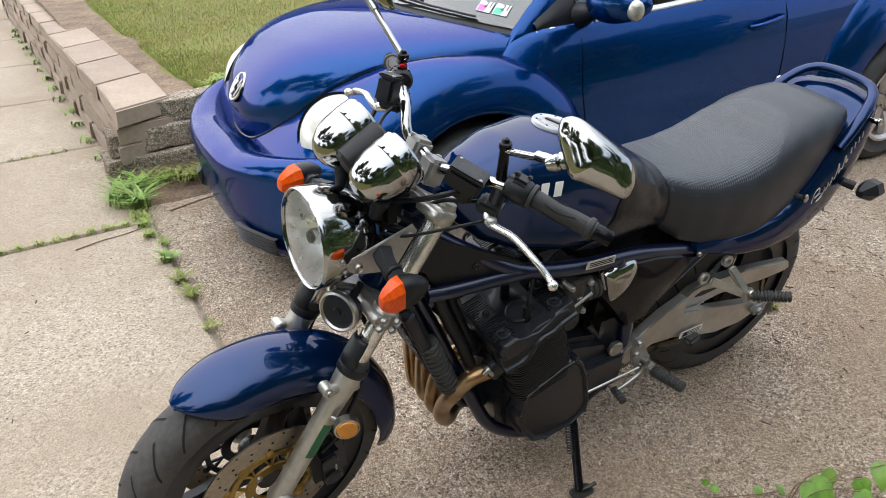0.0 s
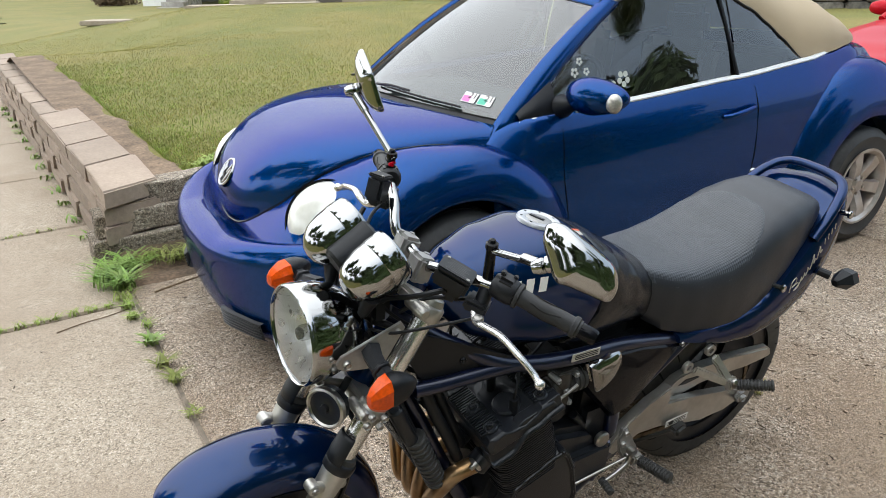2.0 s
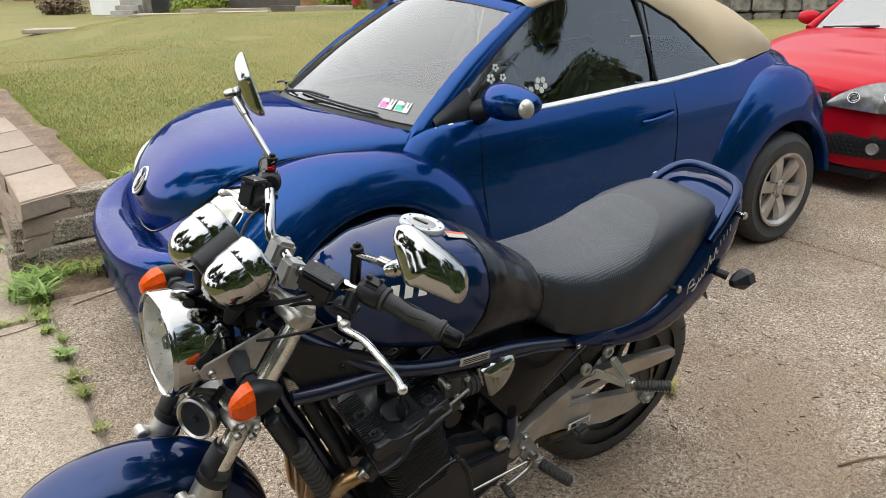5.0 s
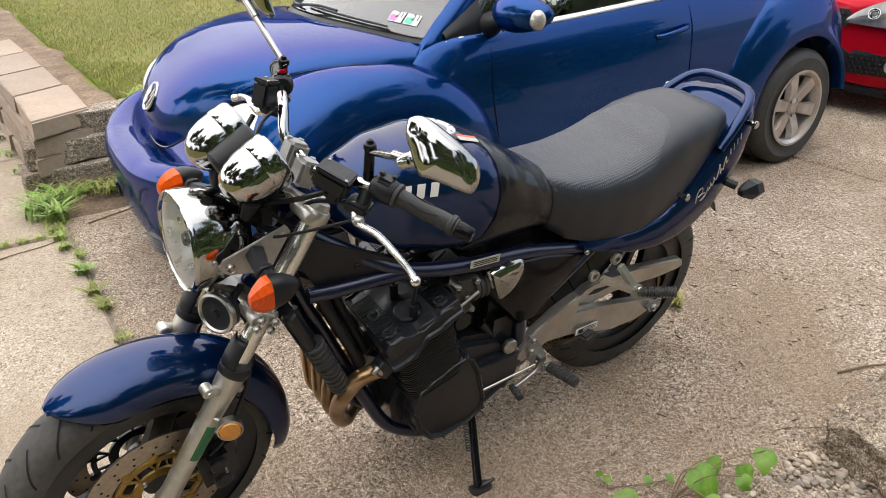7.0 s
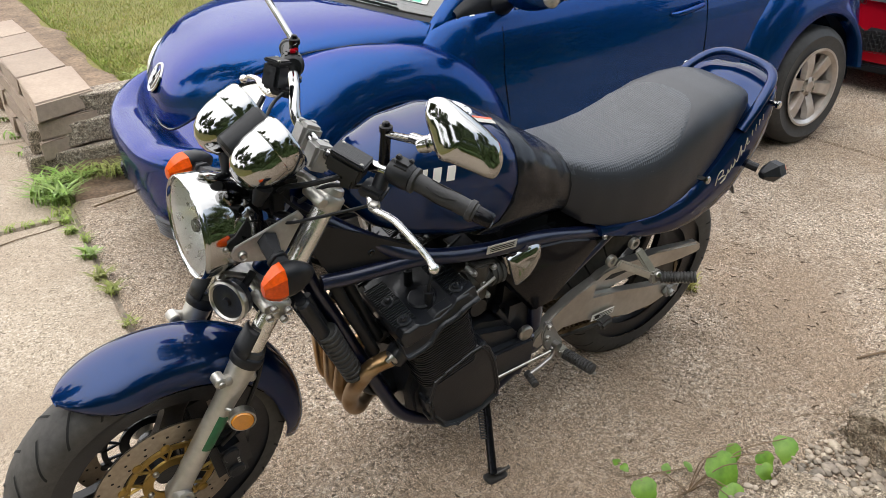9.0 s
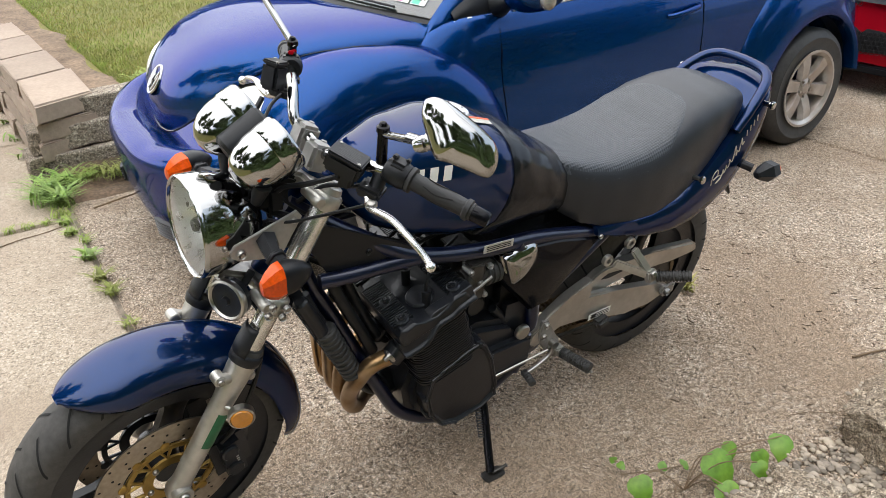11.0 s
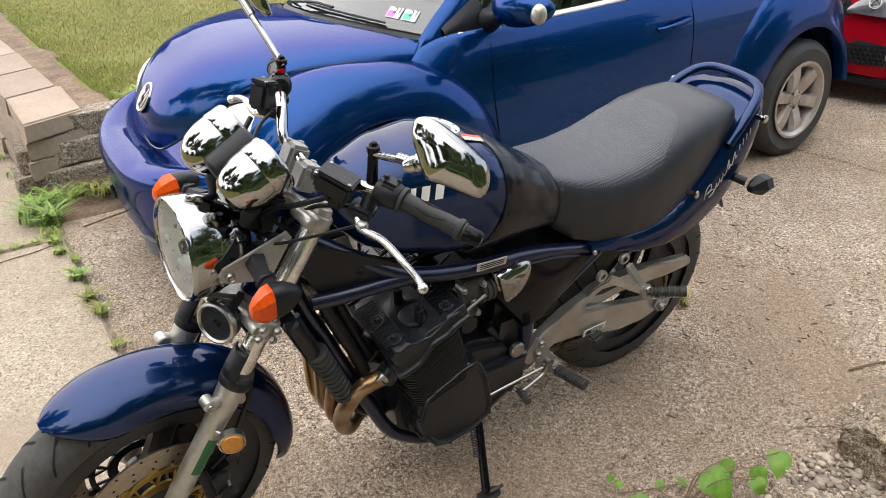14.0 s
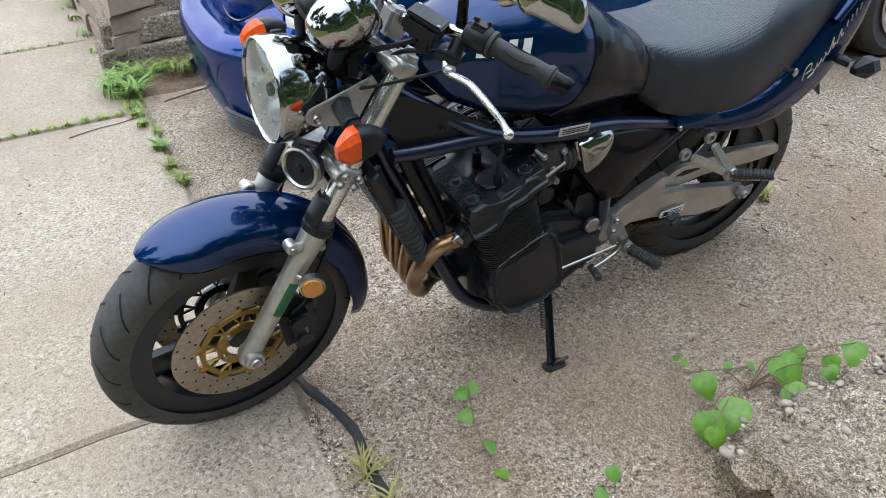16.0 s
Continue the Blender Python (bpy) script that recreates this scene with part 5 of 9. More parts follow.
for sg in (-1, 1):
    b = B()
    def lamp_pt(f, g, out=0.055):
        q = 0.30 + 0.50 * f
        lo = 0.60 - 0.03 * f
        hi = 0.628 + 0.15 * math.sin(math.pi * 0.62 * f ** 0.8)
        zz = lo + (hi - lo) * g
        return V((red_s(q, out) + 0.45 * (zz - 0.58) - 0.012 * math.sin(math.pi * g), sg * q, zz))

    grid(b, [[lamp_pt(i / 16, j / 6) for j in range(7)] for i in range(17)], closed=False)
    lamp = part("headlamp", b, mat("grey_lamp_cover", (0.2, 0.2, 0.2), 0.12, 0.3, vary=0.35, scale=25, coat=0.6) if sg < 0 else bpy.data.materials["grey_lamp_cover"], hatch, "clear wide headlamp", hard=60)
    for f, r in ((0.3, 0.036), (0.7, 0.046)):
        b = B()
        lathe(b, [(r * 0.5, 0.004), (r * 0.62, 0.008), (r * 0.86, 0.004), (r * 0.92, 0.012), (r, 0.012), (r * 1.04, 0.0)], axis(lamp_pt(f, 0.52, 0.061), (-0.84, sg * 0.35, 0.4)), 24)
        part("lamp_ring", b, M_CHROME, lamp)
    b = B()
    c = V((red_s(0.6, 0.02), sg * 0.6, 0.345))
    lathe(b, [(0, 0.012), (0.02, 0.01), (0.034, 0.016), (0.04, 0.0)], axis(c, (-0.95, sg * 0.3, 0)), 20)
    part("fog_lamp", b, M_ALUDARK, hatch, "grey-rimmed round fog lamp")
b = B()
rings = []
for k in range(11):
    t = k / 10
    rings.append([V((1.3 + 0.72 * t - 0.12 * (1 - f * f) * (1 - t), f * (0.74 - 0.16 * t), 0.955 + 0.05 * (1 - f * f) * (1 - t) + 0.46 * t + 0.03 * math.sin(math.pi * t) + 0.04 * (1 - f * f) * t)) for f in [-1 + j / 8 for j in range(17)]])
grid(b, rings, closed=False)
part("windscreen", b, thin_glass("raked_screen_glass", (0.5, 0.56, 0.55), 3.2), hatch, "steep windscreen reflecting pale sky", hard=60).visible_shadow = False
b = B()
rings = []
for k in range(14):
    t = k / 13
    s = 2.02 + 1.75 * t
    rings.append([V((s, f * (0.58 + 0.02 * math.sin(t * 3)), 1.418 + 0.05 * math.sin(math.pi * min(1, t * 1.2)) - 0.06 * t + 0.045 * (1 - f * f))) for f in [-1 + j / 8 for j in range(17)]])
grid(b, rings, closed=False)
for sg in (-1, 1):
    rod(b, (1.3, sg * 0.745, 0.96), (2.03, sg * 0.585, 1.42), 0.035, 0.03, 8)
    rod(b, (2.03, sg * 0.585, 1.42), (3.77, sg * 0.59, 1.37), 0.035, 0.035, 8)
    rod(b, (3.77, sg * 0.59, 1.37), (4.05, sg * 0.68, 1.02), 0.06, 0.06, 8)
part("roof", b, M_RED, hatch, hard=60)
b = B()
for sg in (-1, 1):
    grid(b, [[V((1.42, sg * 0.75, 0.97)), V((2.05, sg * 0.60, 1.40))], [V((2.7, sg * 0.79, 0.99)), V((2.7, sg * 0.60, 1.42))], [V((3.9, sg * 0.74, 1.03)), V((3.75, sg * 0.60, 1.37))]], closed=False)
grid(b, [[V((3.78, -0.56, 1.37)), V((3.78, 0.56, 1.37))], [V((4.08, -0.64, 1.02)), V((4.08, 0.64, 1.02))]], closed=False)
part("side_glass", b, M_GLOSSBLACK, hatch)
for sg in (-1, 1):
    b = B()
    rings = []
    for k in range(9):
        t = k / 8
        rad = math.sin(math.pi * (0.12 + 0.8 * t)) ** 0.5
        rings.append([V((1.62 + 0.05 * rad * math.cos(a), sg * (0.86 + 0.2 * t), 1.03 + 0.065 * rad * math.sin(a))) for a in (math.tau * i / 12 for i in range(12))])
    grid(b, rings)
    part("door_mirror", b, M_RED, hatch, sub=1)
b = B()
rod(b, (1.2, -0.55, 0.975), (1.3, 0.0, 1.03), 0.008)
rod(b, (1.18, 0.1, 1.02), (1.27, 0.6, 0.985), 0.008)
part("wiper", b, M_BLACK, hatch)
for cs in (0.85, 3.42):
    for sg in (-1, 1):
        alloy_wheel(hatch, (cs, sg * 0.785, 0.315), sg, 0.315, 0.22, 0.225, 5)
for cs in (0.85, 3.42):
    for sg in (-1, 1):
        b = B()
        lathe(b, [(0, 0), (0.35, 0), (0.355, 0.004)], axis((cs, sg * 0.884, 0.315), (0, sg, 0), (1, 0, 0)), 32)
        part("wheel_opening", b, M_BLACK, hatch)
b = B()
box(b, (0.1, 0, 0.17), (0.16, 1.25, 0.05), bev=0.01)
part("front_lip", b, M_BLACK, hatch)

# ---- motorcycle: x to the rear, y to its right, z up; leaning on its side stand ----
BIKE = Matrix.Translation((0, 0.045, 0)) @ Matrix.Rotation(radians(9), 4, "X")
bike = thing("motorcycle", "navy blue naked motorcycle with chrome gauges on its side stand", "motorcycle", BIKE)
AXLE = V((-0.717, 0, 0.304))
FORK = V((0.5155, 0, 0.8569))
FWD = V((-0.8569, 0, 0.5155))
ST = Matrix.Translation(AXLE - FWD * 0.035) @ Matrix.Rotation(radians(7), 4, FORK) @ Matrix.Translation(-(AXLE - FWD * 0.035))
FLIP = ST @ Matrix.Diagonal((1, -1, 1, 1)) @ ST.inverted()


def fk(d, v=0.0, n=0.0):
    """A point of the fork before steering: d up the leg from the axle, v sideways, n forwards."""
    return AXLE + FORK * d + FWD * n + V((0, v, 0))


def turned(bm):
    bm.transform(ST)
    return bm


def bpart(name, b, m, parent=None, label="", **kw):
    return part(name, b, m, parent or bike, label, **kw)


def ribs(b, a, c, r0, r1, n, seg=14):
    """A ribbed rubber sleeve from a to c."""
    a, c = V(a), V(c)
    ln = (c - a).length
    prof = [(0, 0), (r0, 0)]
    for k in range(n):
        z = ln * (k + 0.1) / n
        prof += [(r0, z), (r1, z + ln * 0.12 / n), (r1, z + ln * 0.6 / n), (r0, z + ln * 0.72 / n)]
    prof += [(r0, ln), (0, ln)]
    return lathe(b, prof, axis(a, c - a), seg)


def bolt(b, p, d, r=0.007, h=0.006):
    m = axis(p, d)
    lathe(b, [(0, h), (r * 0.45, h), (r * 0.5, h * 0.5), (r * 0.85, h), (r, h * 0.6), (r, -0.002)], m, 10)


# wheels
def bike_wheel(name, c, R, width, rim_r, m0, spokes, label):
    w = width / 2
    m = m0 @ axis(c, (0, -1, 0), (1, 0, 0))
    prof = []
    for k in range(17):
        a = math.pi * (k / 16) - math.pi / 2
        prof.append((rim_r + 0.012 + (R - rim_r - 0.012) * math.cos(a) ** 0.62 if abs(math.cos(a)) > 1e-6 else rim_r + 0.012, w * math.sin(a) * (0.86 + 0.14 * math.cos(a))))
    b = B()
    lathe(b, prof + [(rim_r, w * 0.8), (rim_r, -w * 0.8)][:0], m, 72)
    wheel = bpart(name, b, M_TYRE, None, label, hard=50)
    # tread grooves: strips laid on the tyre, the grooves' shade put into their colour
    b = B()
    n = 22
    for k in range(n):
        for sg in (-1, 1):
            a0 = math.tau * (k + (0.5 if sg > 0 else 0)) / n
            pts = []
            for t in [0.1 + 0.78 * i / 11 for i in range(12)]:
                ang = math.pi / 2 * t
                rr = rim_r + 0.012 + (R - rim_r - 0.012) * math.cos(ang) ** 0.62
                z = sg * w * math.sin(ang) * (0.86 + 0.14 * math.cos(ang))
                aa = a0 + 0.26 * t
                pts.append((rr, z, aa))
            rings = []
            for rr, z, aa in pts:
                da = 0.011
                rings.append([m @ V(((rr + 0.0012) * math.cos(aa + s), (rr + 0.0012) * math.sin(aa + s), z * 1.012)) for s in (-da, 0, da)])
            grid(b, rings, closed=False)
    bpart("tread_groove", b, M_RECESS_SHADE, wheel)
    b = B()
    rw = w * 0.72
    lathe(b, [(rim_r - 0.035, -rw), (rim_r + 0.012, -rw), (rim_r + 0.018, -rw - 0.004), (rim_r + 0.018, -rw + 0.006), (rim_r - 0.022, -rw + 0.014), (rim_r - 0.03, 0), (rim_r - 0.022, rw - 0.014), (rim_r + 0.018, rw - 0.006), (rim_r + 0.018, rw + 0.004), (rim_r + 0.012, rw), (rim_r - 0.035, rw)], m, 64)
    lathe(b, [(0, 0.055), (0.028, 0.055), (0.036, 0.03), (0.045, 0.0), (0.036, -0.03), (0.028, -0.055), (0, -0.055)], m, 24)
    for k in range(spokes):
        r = m @ Matrix.Rotation(math.tau * k / spokes + 2.78, 4, "Z")
        rings = []
        for rr, hw, th in ((0.03, 0.034, 0.022), (0.08, 0.026, 0.018), (0.14, 0.024, 0.016), (rim_r - 0.03, 0.036, 0.018), (rim_r - 0.015, 0.05, 0.02)):
            rings.append([r @ V((rr, y, z)) for y, z in ((-hw, -th * 0.6), (-hw * 0.6, -th), (hw * 0.6, -th), (hw, -th * 0.6), (hw, th * 0.6), (hw * 0.6, th), (-hw * 0.6, th), (-hw, th * 0.6))])
        grid(b, rings)
    bpart("rim", b, M_ENGINE, wheel, "black three-spoke cast rim", hard=45)
    return wheel, m


# near-black that stands for the shade inside grooves and drilled holes
M_RECESS_SHADE = mat("tread_groove", (0.006, 0.006, 0.006), 0.9, vary=0.2)
M_TYRE = mat("dusty_tyre_rubber", (0.05, 0.0485, 0.047), 0.7, vary=0.25, scale=70, bump=0.15, bump_scale=220, second=(0.075, 0.07, 0.064), stain=7, spec=0.3)
front_wheel, FW = bike_wheel("front_wheel", AXLE, 0.30, 0.122, 0.229, ST, 3, "worn black front tyre")
rear_wheel, RW = bike_wheel("rear_wheel", (0.742, 0, 0.302), 0.315, 0.178, 0.216, Matrix(), 3, "wide black rear tyre")

for z in (0.066, -0.066):
    b = B()
    lathe(b, [(0.108, z - 0.0022), (0.162, z - 0.0022), (0.162, z + 0.0022), (0.108, z + 0.0022), (0.108, z - 0.0022)], FW, 64)
    disc = bpart("brake_disc", b, M_DISC, front_wheel, "drilled steel brake disc")
    # drilled holes as flat discs on both faces, their darkness only coloured in
    b = B()
    for k in range(36):
        for j, rr in enumerate((0.118, 0.135, 0.154)):
            a = math.tau * k / 36 + j * 0.06 + (0.05 if k % 2 else 0)
            if (k + j) % 2:
                continue
            for f in (1, -1):
                lathe(b, [(0, z + f * 0.0026), (0.0032, z + f * 0.0026)], FW @ Matrix.Translation((rr * math.cos(a), rr * math.sin(a), 0)), 8)
    tagged(bpart("disc_hole", b, M_RECESS_SHADE, disc), kind="stuff")
    b = B()
    lathe(b, [(0.04, z - 0.003), (0.062, z - 0.003), (0.062, z + 0.003), (0.04, z + 0.003), (0.04, z - 0.003)], FW, 40)
    lathe(b, [(0.088, z - 0.003), (0.1, z - 0.003), (0.1, z + 0.003), (0.088, z + 0.003), (0.088, z - 0.003)], FW, 60)
    for k in range(10):
        r = FW @ Matrix.Rotation(math.tau * k / 10, 4, "Z")
        arm_b = B()
        tube(arm_b, [r @ (Matrix.Rotation(-0.14, 4, "Z") @ V((0.093, 0, z))), r @ V((0.062, 0.0, z)), r @ (Matrix.Rotation(0.14, 4, "Z") @ V((0.093, 0, z)))], 0.0042, 6)
        bpart("carrier_arm", arm_b, M_GOLD if z > 0 else M_ENGINE, disc)
    bpart("disc_carrier", b, M_GOLD if z > 0 else M_ENGINE, disc, "gold disc carrier" if z > 0 else "dark disc carrier")
    for k in range(10):
        b = B()
        lathe(b, [(0, 0.006), (0.006, 0.006), (0.0105, 0.004), (0.0105, -0.004), (0.006, -0.006), (0, -0.006)], FW @ Matrix.Rotation(math.tau * k / 10, 4, "Z") @ Matrix.Translation((0.104, 0, z)), 12)
        bpart("disc_bobbin", b, M_GOLD if z > 0 else M_ENGINE, disc)
    for k in range(5):
        b = B()
        a = math.tau * k / 5
        bolt(b, FW @ V((0.051 * math.cos(a), 0.051 * math.sin(a), z + math.copysign(0.003, z))), FW.to_3x3() @ V((0, 0, math.copysign(1, z))))
        bpart("disc_bolt", b, M_STEEL, disc)

# front fender
def fender_ring(th):
    a = radians(th)
    k, low = max(0.0, min(1.0, (th - 95) / 23)), max(0.0, (8 - th) / 25)
    side = 0.262 + 0.066 * k**2.2 + 0.03 * low
    half = 0.077 * max(0.05, (1 - k**2.3)) ** 0.55 * (1 - 0.3 * low**2)
    top = 0.340 - 0.006 * k
    pr = [(side + (top - side) * f, half * g) for f, g in ((0.0, 1.0), (0.3, 1.03), (0.62, 0.95), (0.84, 0.72), (0.96, 0.38), (1.0, 0.0))]
    out = [ST @ (AXLE + V((math.cos(a) * r, -v, math.sin(a) * r))) for r, v in pr + [(r, -v) for r, v in reversed(pr[:-1])]]
    return spline(out, 3)


b = B()
grid(b, [fender_ring(-17 + 135 * math.sin(math.pi / 2 * k / 50)) for k in range(51)], closed=False)
fender = bpart("front_fender", b, M_BIKEBLUE, None, "glossy navy front mudguard", hard=70, solid=0.004)

# fork
fork_legs = []
for sg in (-1, 1):
    v = sg * 0.102
    b = B()
    lathe(b, [(0, -0.028), (0.016, -0.028), (0.024, -0.015), (0.024, 0.012), (0.022, 0.03), (0.0235, 0.24), (0.0268, 0.29), (0.029, 0.335), (0.029, 0.35), (0.023, 0.352), (0, 0.352)], axis(fk(0, v), FORK), 24)
    rod(b, fk(0.0, v - sg * 0.02), fk(0.0, v + sg * 0.033), 0.022, bev=0.003)
    rod(b, fk(0.30, v + sg * 0.005, 0.012), fk(0.297, v + sg * 0.012, 0.045), 0.012, bev=0.003)
    rod(b, fk(0.297, v - sg * 0.01, 0.044), fk(0.297, v + sg * 0.02, 0.044), 0.013, bev=0.003)
    rod(b, fk(0.31, v + sg * 0.005, -0.01), fk(0.30, v, -0.04), 0.011, bev=0.003)
    leg = bpart("fork_leg", turned(b), M_ALU, None, "scuffed aluminium fork leg")
    b = B()
    bolt(b, fk(0.0, v + sg * 0.033), (0, sg, 0), 0.013, 0.006)
    bpart("axle_nut", turned(b), M_STEEL, leg)
    b = B()
    bolt(b, fk(0.297, v + sg * 0.02, 0.044), (0, sg, 0), 0.008, 0.004)
    bpart("leg_bolt", turned(b), M_STEEL, leg)
    b = B()
    lathe(b, [(0.022, 0.352), (0.03, 0.352), (0.03, 0.364), (0.0265, 0.373), (0.0216, 0.375)], axis(fk(0, v), FORK), 24)
    bpart("dust_seal", turned(b), M_RUBBER, leg)
    b = B()
    rod(b, fk(0.36, v), fk(0.73, v), 0.0215, seg=24)
    bpart("fork_tube", turned(b), M_TUBE, leg, "polished fork tube")
    b = B()
    lathe(b, [(0, 0.757), (0.010, 0.757), (0.012, 0.748), (0.02, 0.746), (0.0225, 0.738), (0.0225, 0.73)], axis(fk(0, v), FORK), 20)
    bpart("fork_cap", turned(b), M_ALU, leg)
    fork_legs.append(leg)
b = B()
lathe(b, [(0.0232, 0.125), (0.0237, 0.127), (0.0242, 0.213), (0.0236, 0.215)], axis(fk(0, -0.102), FORK), 20, math.pi * 1.1, math.radians(150))
bpart("paint_patch", turned(b), M_GREEN, fork_legs[0], "smear of green paint", hard=60)
for sg in (-1, 1):
    b = B()
    ring_m = axis(fk(0, sg * 0.102), FORK, (0, 1, 0))
    lathe(b, [(0.0295, 0.338), (0.033, 0.34), (0.034, 0.357), (0.031, 0.364)], ring_m, 28)
    lathe(b, [(0.033, 0.352), (0.0345, 0.38), (0.033, 0.415), (0.03, 0.425)], ring_m, 14, radians(100), radians(130))
    bpart("fork_shield", turned(b), M_BLACK, fork_legs[(sg + 1) // 2], "black fork guard", hard=60, solid=0.003)
for d0, d1, pieces in ((0.462, 0.50, "lower_clamp"), (0.70, 0.733, "top_clamp")):
    b = B()
    for sg in (-1, 1):
        rod(b, fk(d0, sg * 0.102), fk(d1, sg * 0.102), 0.029, seg=24, bev=0.004)
        rod(b, fk((d0 + d1) / 2, sg * 0.128, 0.03), fk((d0 + d1) / 2, sg * 0.07, 0.03), 0.012, bev=0.003)
    m = axis(fk((d0 + d1) / 2), FORK, (0, 1, 0))
    box(b, (0, 0, 0), (0.055, 0.19, (d1 - d0) * 0.75), axis(fk((d0 + d1) / 2, 0, -0.012), FORK, FWD) , 0.008)
    box(b, (0, 0, 0), (0.19, 0.055, (d1 - d0) * 0.75), axis(fk((d0 + d1) / 2, 0, -0.012), FORK, FWD), 0.008)
    bpart(pieces, turned(b), M_ALU, None, hard=45)
b = B()
for n in (0.028, -0.006):
    bolt(b, fk(0.47, -0.137, n), (0, -1, 0), 0.008, 0.007)
    bolt(b, fk(0.49, -0.137, n), (0, -1, 0), 0.008, 0.007)
bpart("clamp_bolt", turned(b), M_STEEL)
b = B()
rod(b, fk(0.44, 0, -0.035), fk(0.74, 0, -0.035), 0.032, seg=20)
bpart("steering_head", b, M_BIKEBLUE)

# brake calipers
for sg in (-1, 1):
    b = B()
    m = axis(AXLE + V((0.125, sg * 0.078, -0.002)), (0, sg, 0), (0, 0, 1)) @ Matrix.Rotation(radians(-8 * sg), 4, "Z")
    box(b, (0.004, 0, 0), (0.085, 0.15, 0.052), m, 0.02)
    rod(b, m @ V((0, 0.032, 0.02)), m @ V((0, 0.032, 0.034)), 0.02, bev=0.003)
    rod(b, m @ V((0, -0.03, 0.02)), m @ V((0, -0.03, 0.034)), 0.02, bev=0.003)
    box(b, (-0.03 * sg, 0.04, -0.01), (0.05, 0.03, 0.02), m, 0.005)
    cal = bpart("brake_caliper", turned(b), M_ENGINE, None, "black brake caliper")
    b = B()
    for k in range(6):
        box(b, (0.012, -0.02 + 0.008 * k, 0.0265), (0.006, 0.0035, 0.001), m)
    bpart("caliper_mark", turned(b), M_STICKER, cal)
b = B()
c = V((-0.566, -0.158, 0.488))
lathe(b, [(0, 0.01), (0.021, 0.009), (0.0235, 0.004), (0.0235, -0.006)], axis(c, (-0.25, -1, 0.05)), 28)
refl = bpart("side_reflector", b, M_AMBER, None, "round amber side reflector")
b = B()
lathe(b, [(0.0235, 0.006), (0.027, 0.005), (0.027, -0.012), (0, -0.014)], axis(c, (-0.25, -1, 0.05)), 28)
rod(b, c + V((0.0, 0.01, 0)), c + V((-0.035, 0.05, 0.02)), 0.006)
bpart("reflector_mount", b, M_STEEL, refl)

# headlight
hm = axis((-0.572, -0.003, 0.864), (-1, -0.05, 0.07), (0, 0, 1)) @ Matrix.Diagonal((0.97, 0.97, 1, 1))
b = B()
lathe(b, [(0.0, -0.138), (0.03, -0.135), (0.058, -0.124), (0.078, -0.106), (0.091, -0.082), (0.098, -0.058), (0.1, -0.05), (0.1005, -0.03), (0.1015, -0.004)], hm, 48)
headlight = bpart("headlight", b, M_CHROME, None, "round chrome headlight shell", hard=60)
b = B()
lathe(b, [(0.1005, -0.034), (0.1035, -0.033), (0.1045, -0.006), (0.1035, 0.003), (0.1005, 0.006), (0.098, 0.004), (0.097, -0.004)], hm, 48)
bpart("headlight_rim", b, M_CHROME, headlight, hard=60)
b = B()
lathe(b, [(0.0, 0.018), (0.03, 0.0165), (0.06, 0.012), (0.085, 0.005), (0.098, 0.0)], hm, 40)
lens = bpart("headlight_lens", b, M_LENS, headlight, "clear fluted lens", hard=60)
lens.visible_shadow = False
b = B()
lathe(b, [(0.0, -0.068), (0.02, -0.065), (0.04, -0.056), (0.06, -0.041), (0.08, -0.02), (0.096, -0.001)], hm, 22)
refl_bowl = bpart("headlight_reflector", b, mat("silvered_reflector", (0.96, 0.96, 0.95), 0.28, 0.75, vary=0.08, scale=60), headlight, "faceted silver reflector", hard=3)
b = B()
lathe(b, [(0, -0.008), (0.012, -0.009), (0.0165, -0.016), (0.0165, -0.045)], hm, 20)
bpart("bulb_shield", b, M_CHROME, refl_bowl)
for a in (math.pi * 0.5, 0, math.pi):
    b = B()
    bolt(b, hm @ V((0.103 * math.cos(a), 0.103 * math.sin(a), -0.03)), hm.to_3x3() @ V((math.cos(a), math.sin(a), 0)), 0.005, 0.004)
    bpart("headlight_screw", b, M_STEEL, headlight)
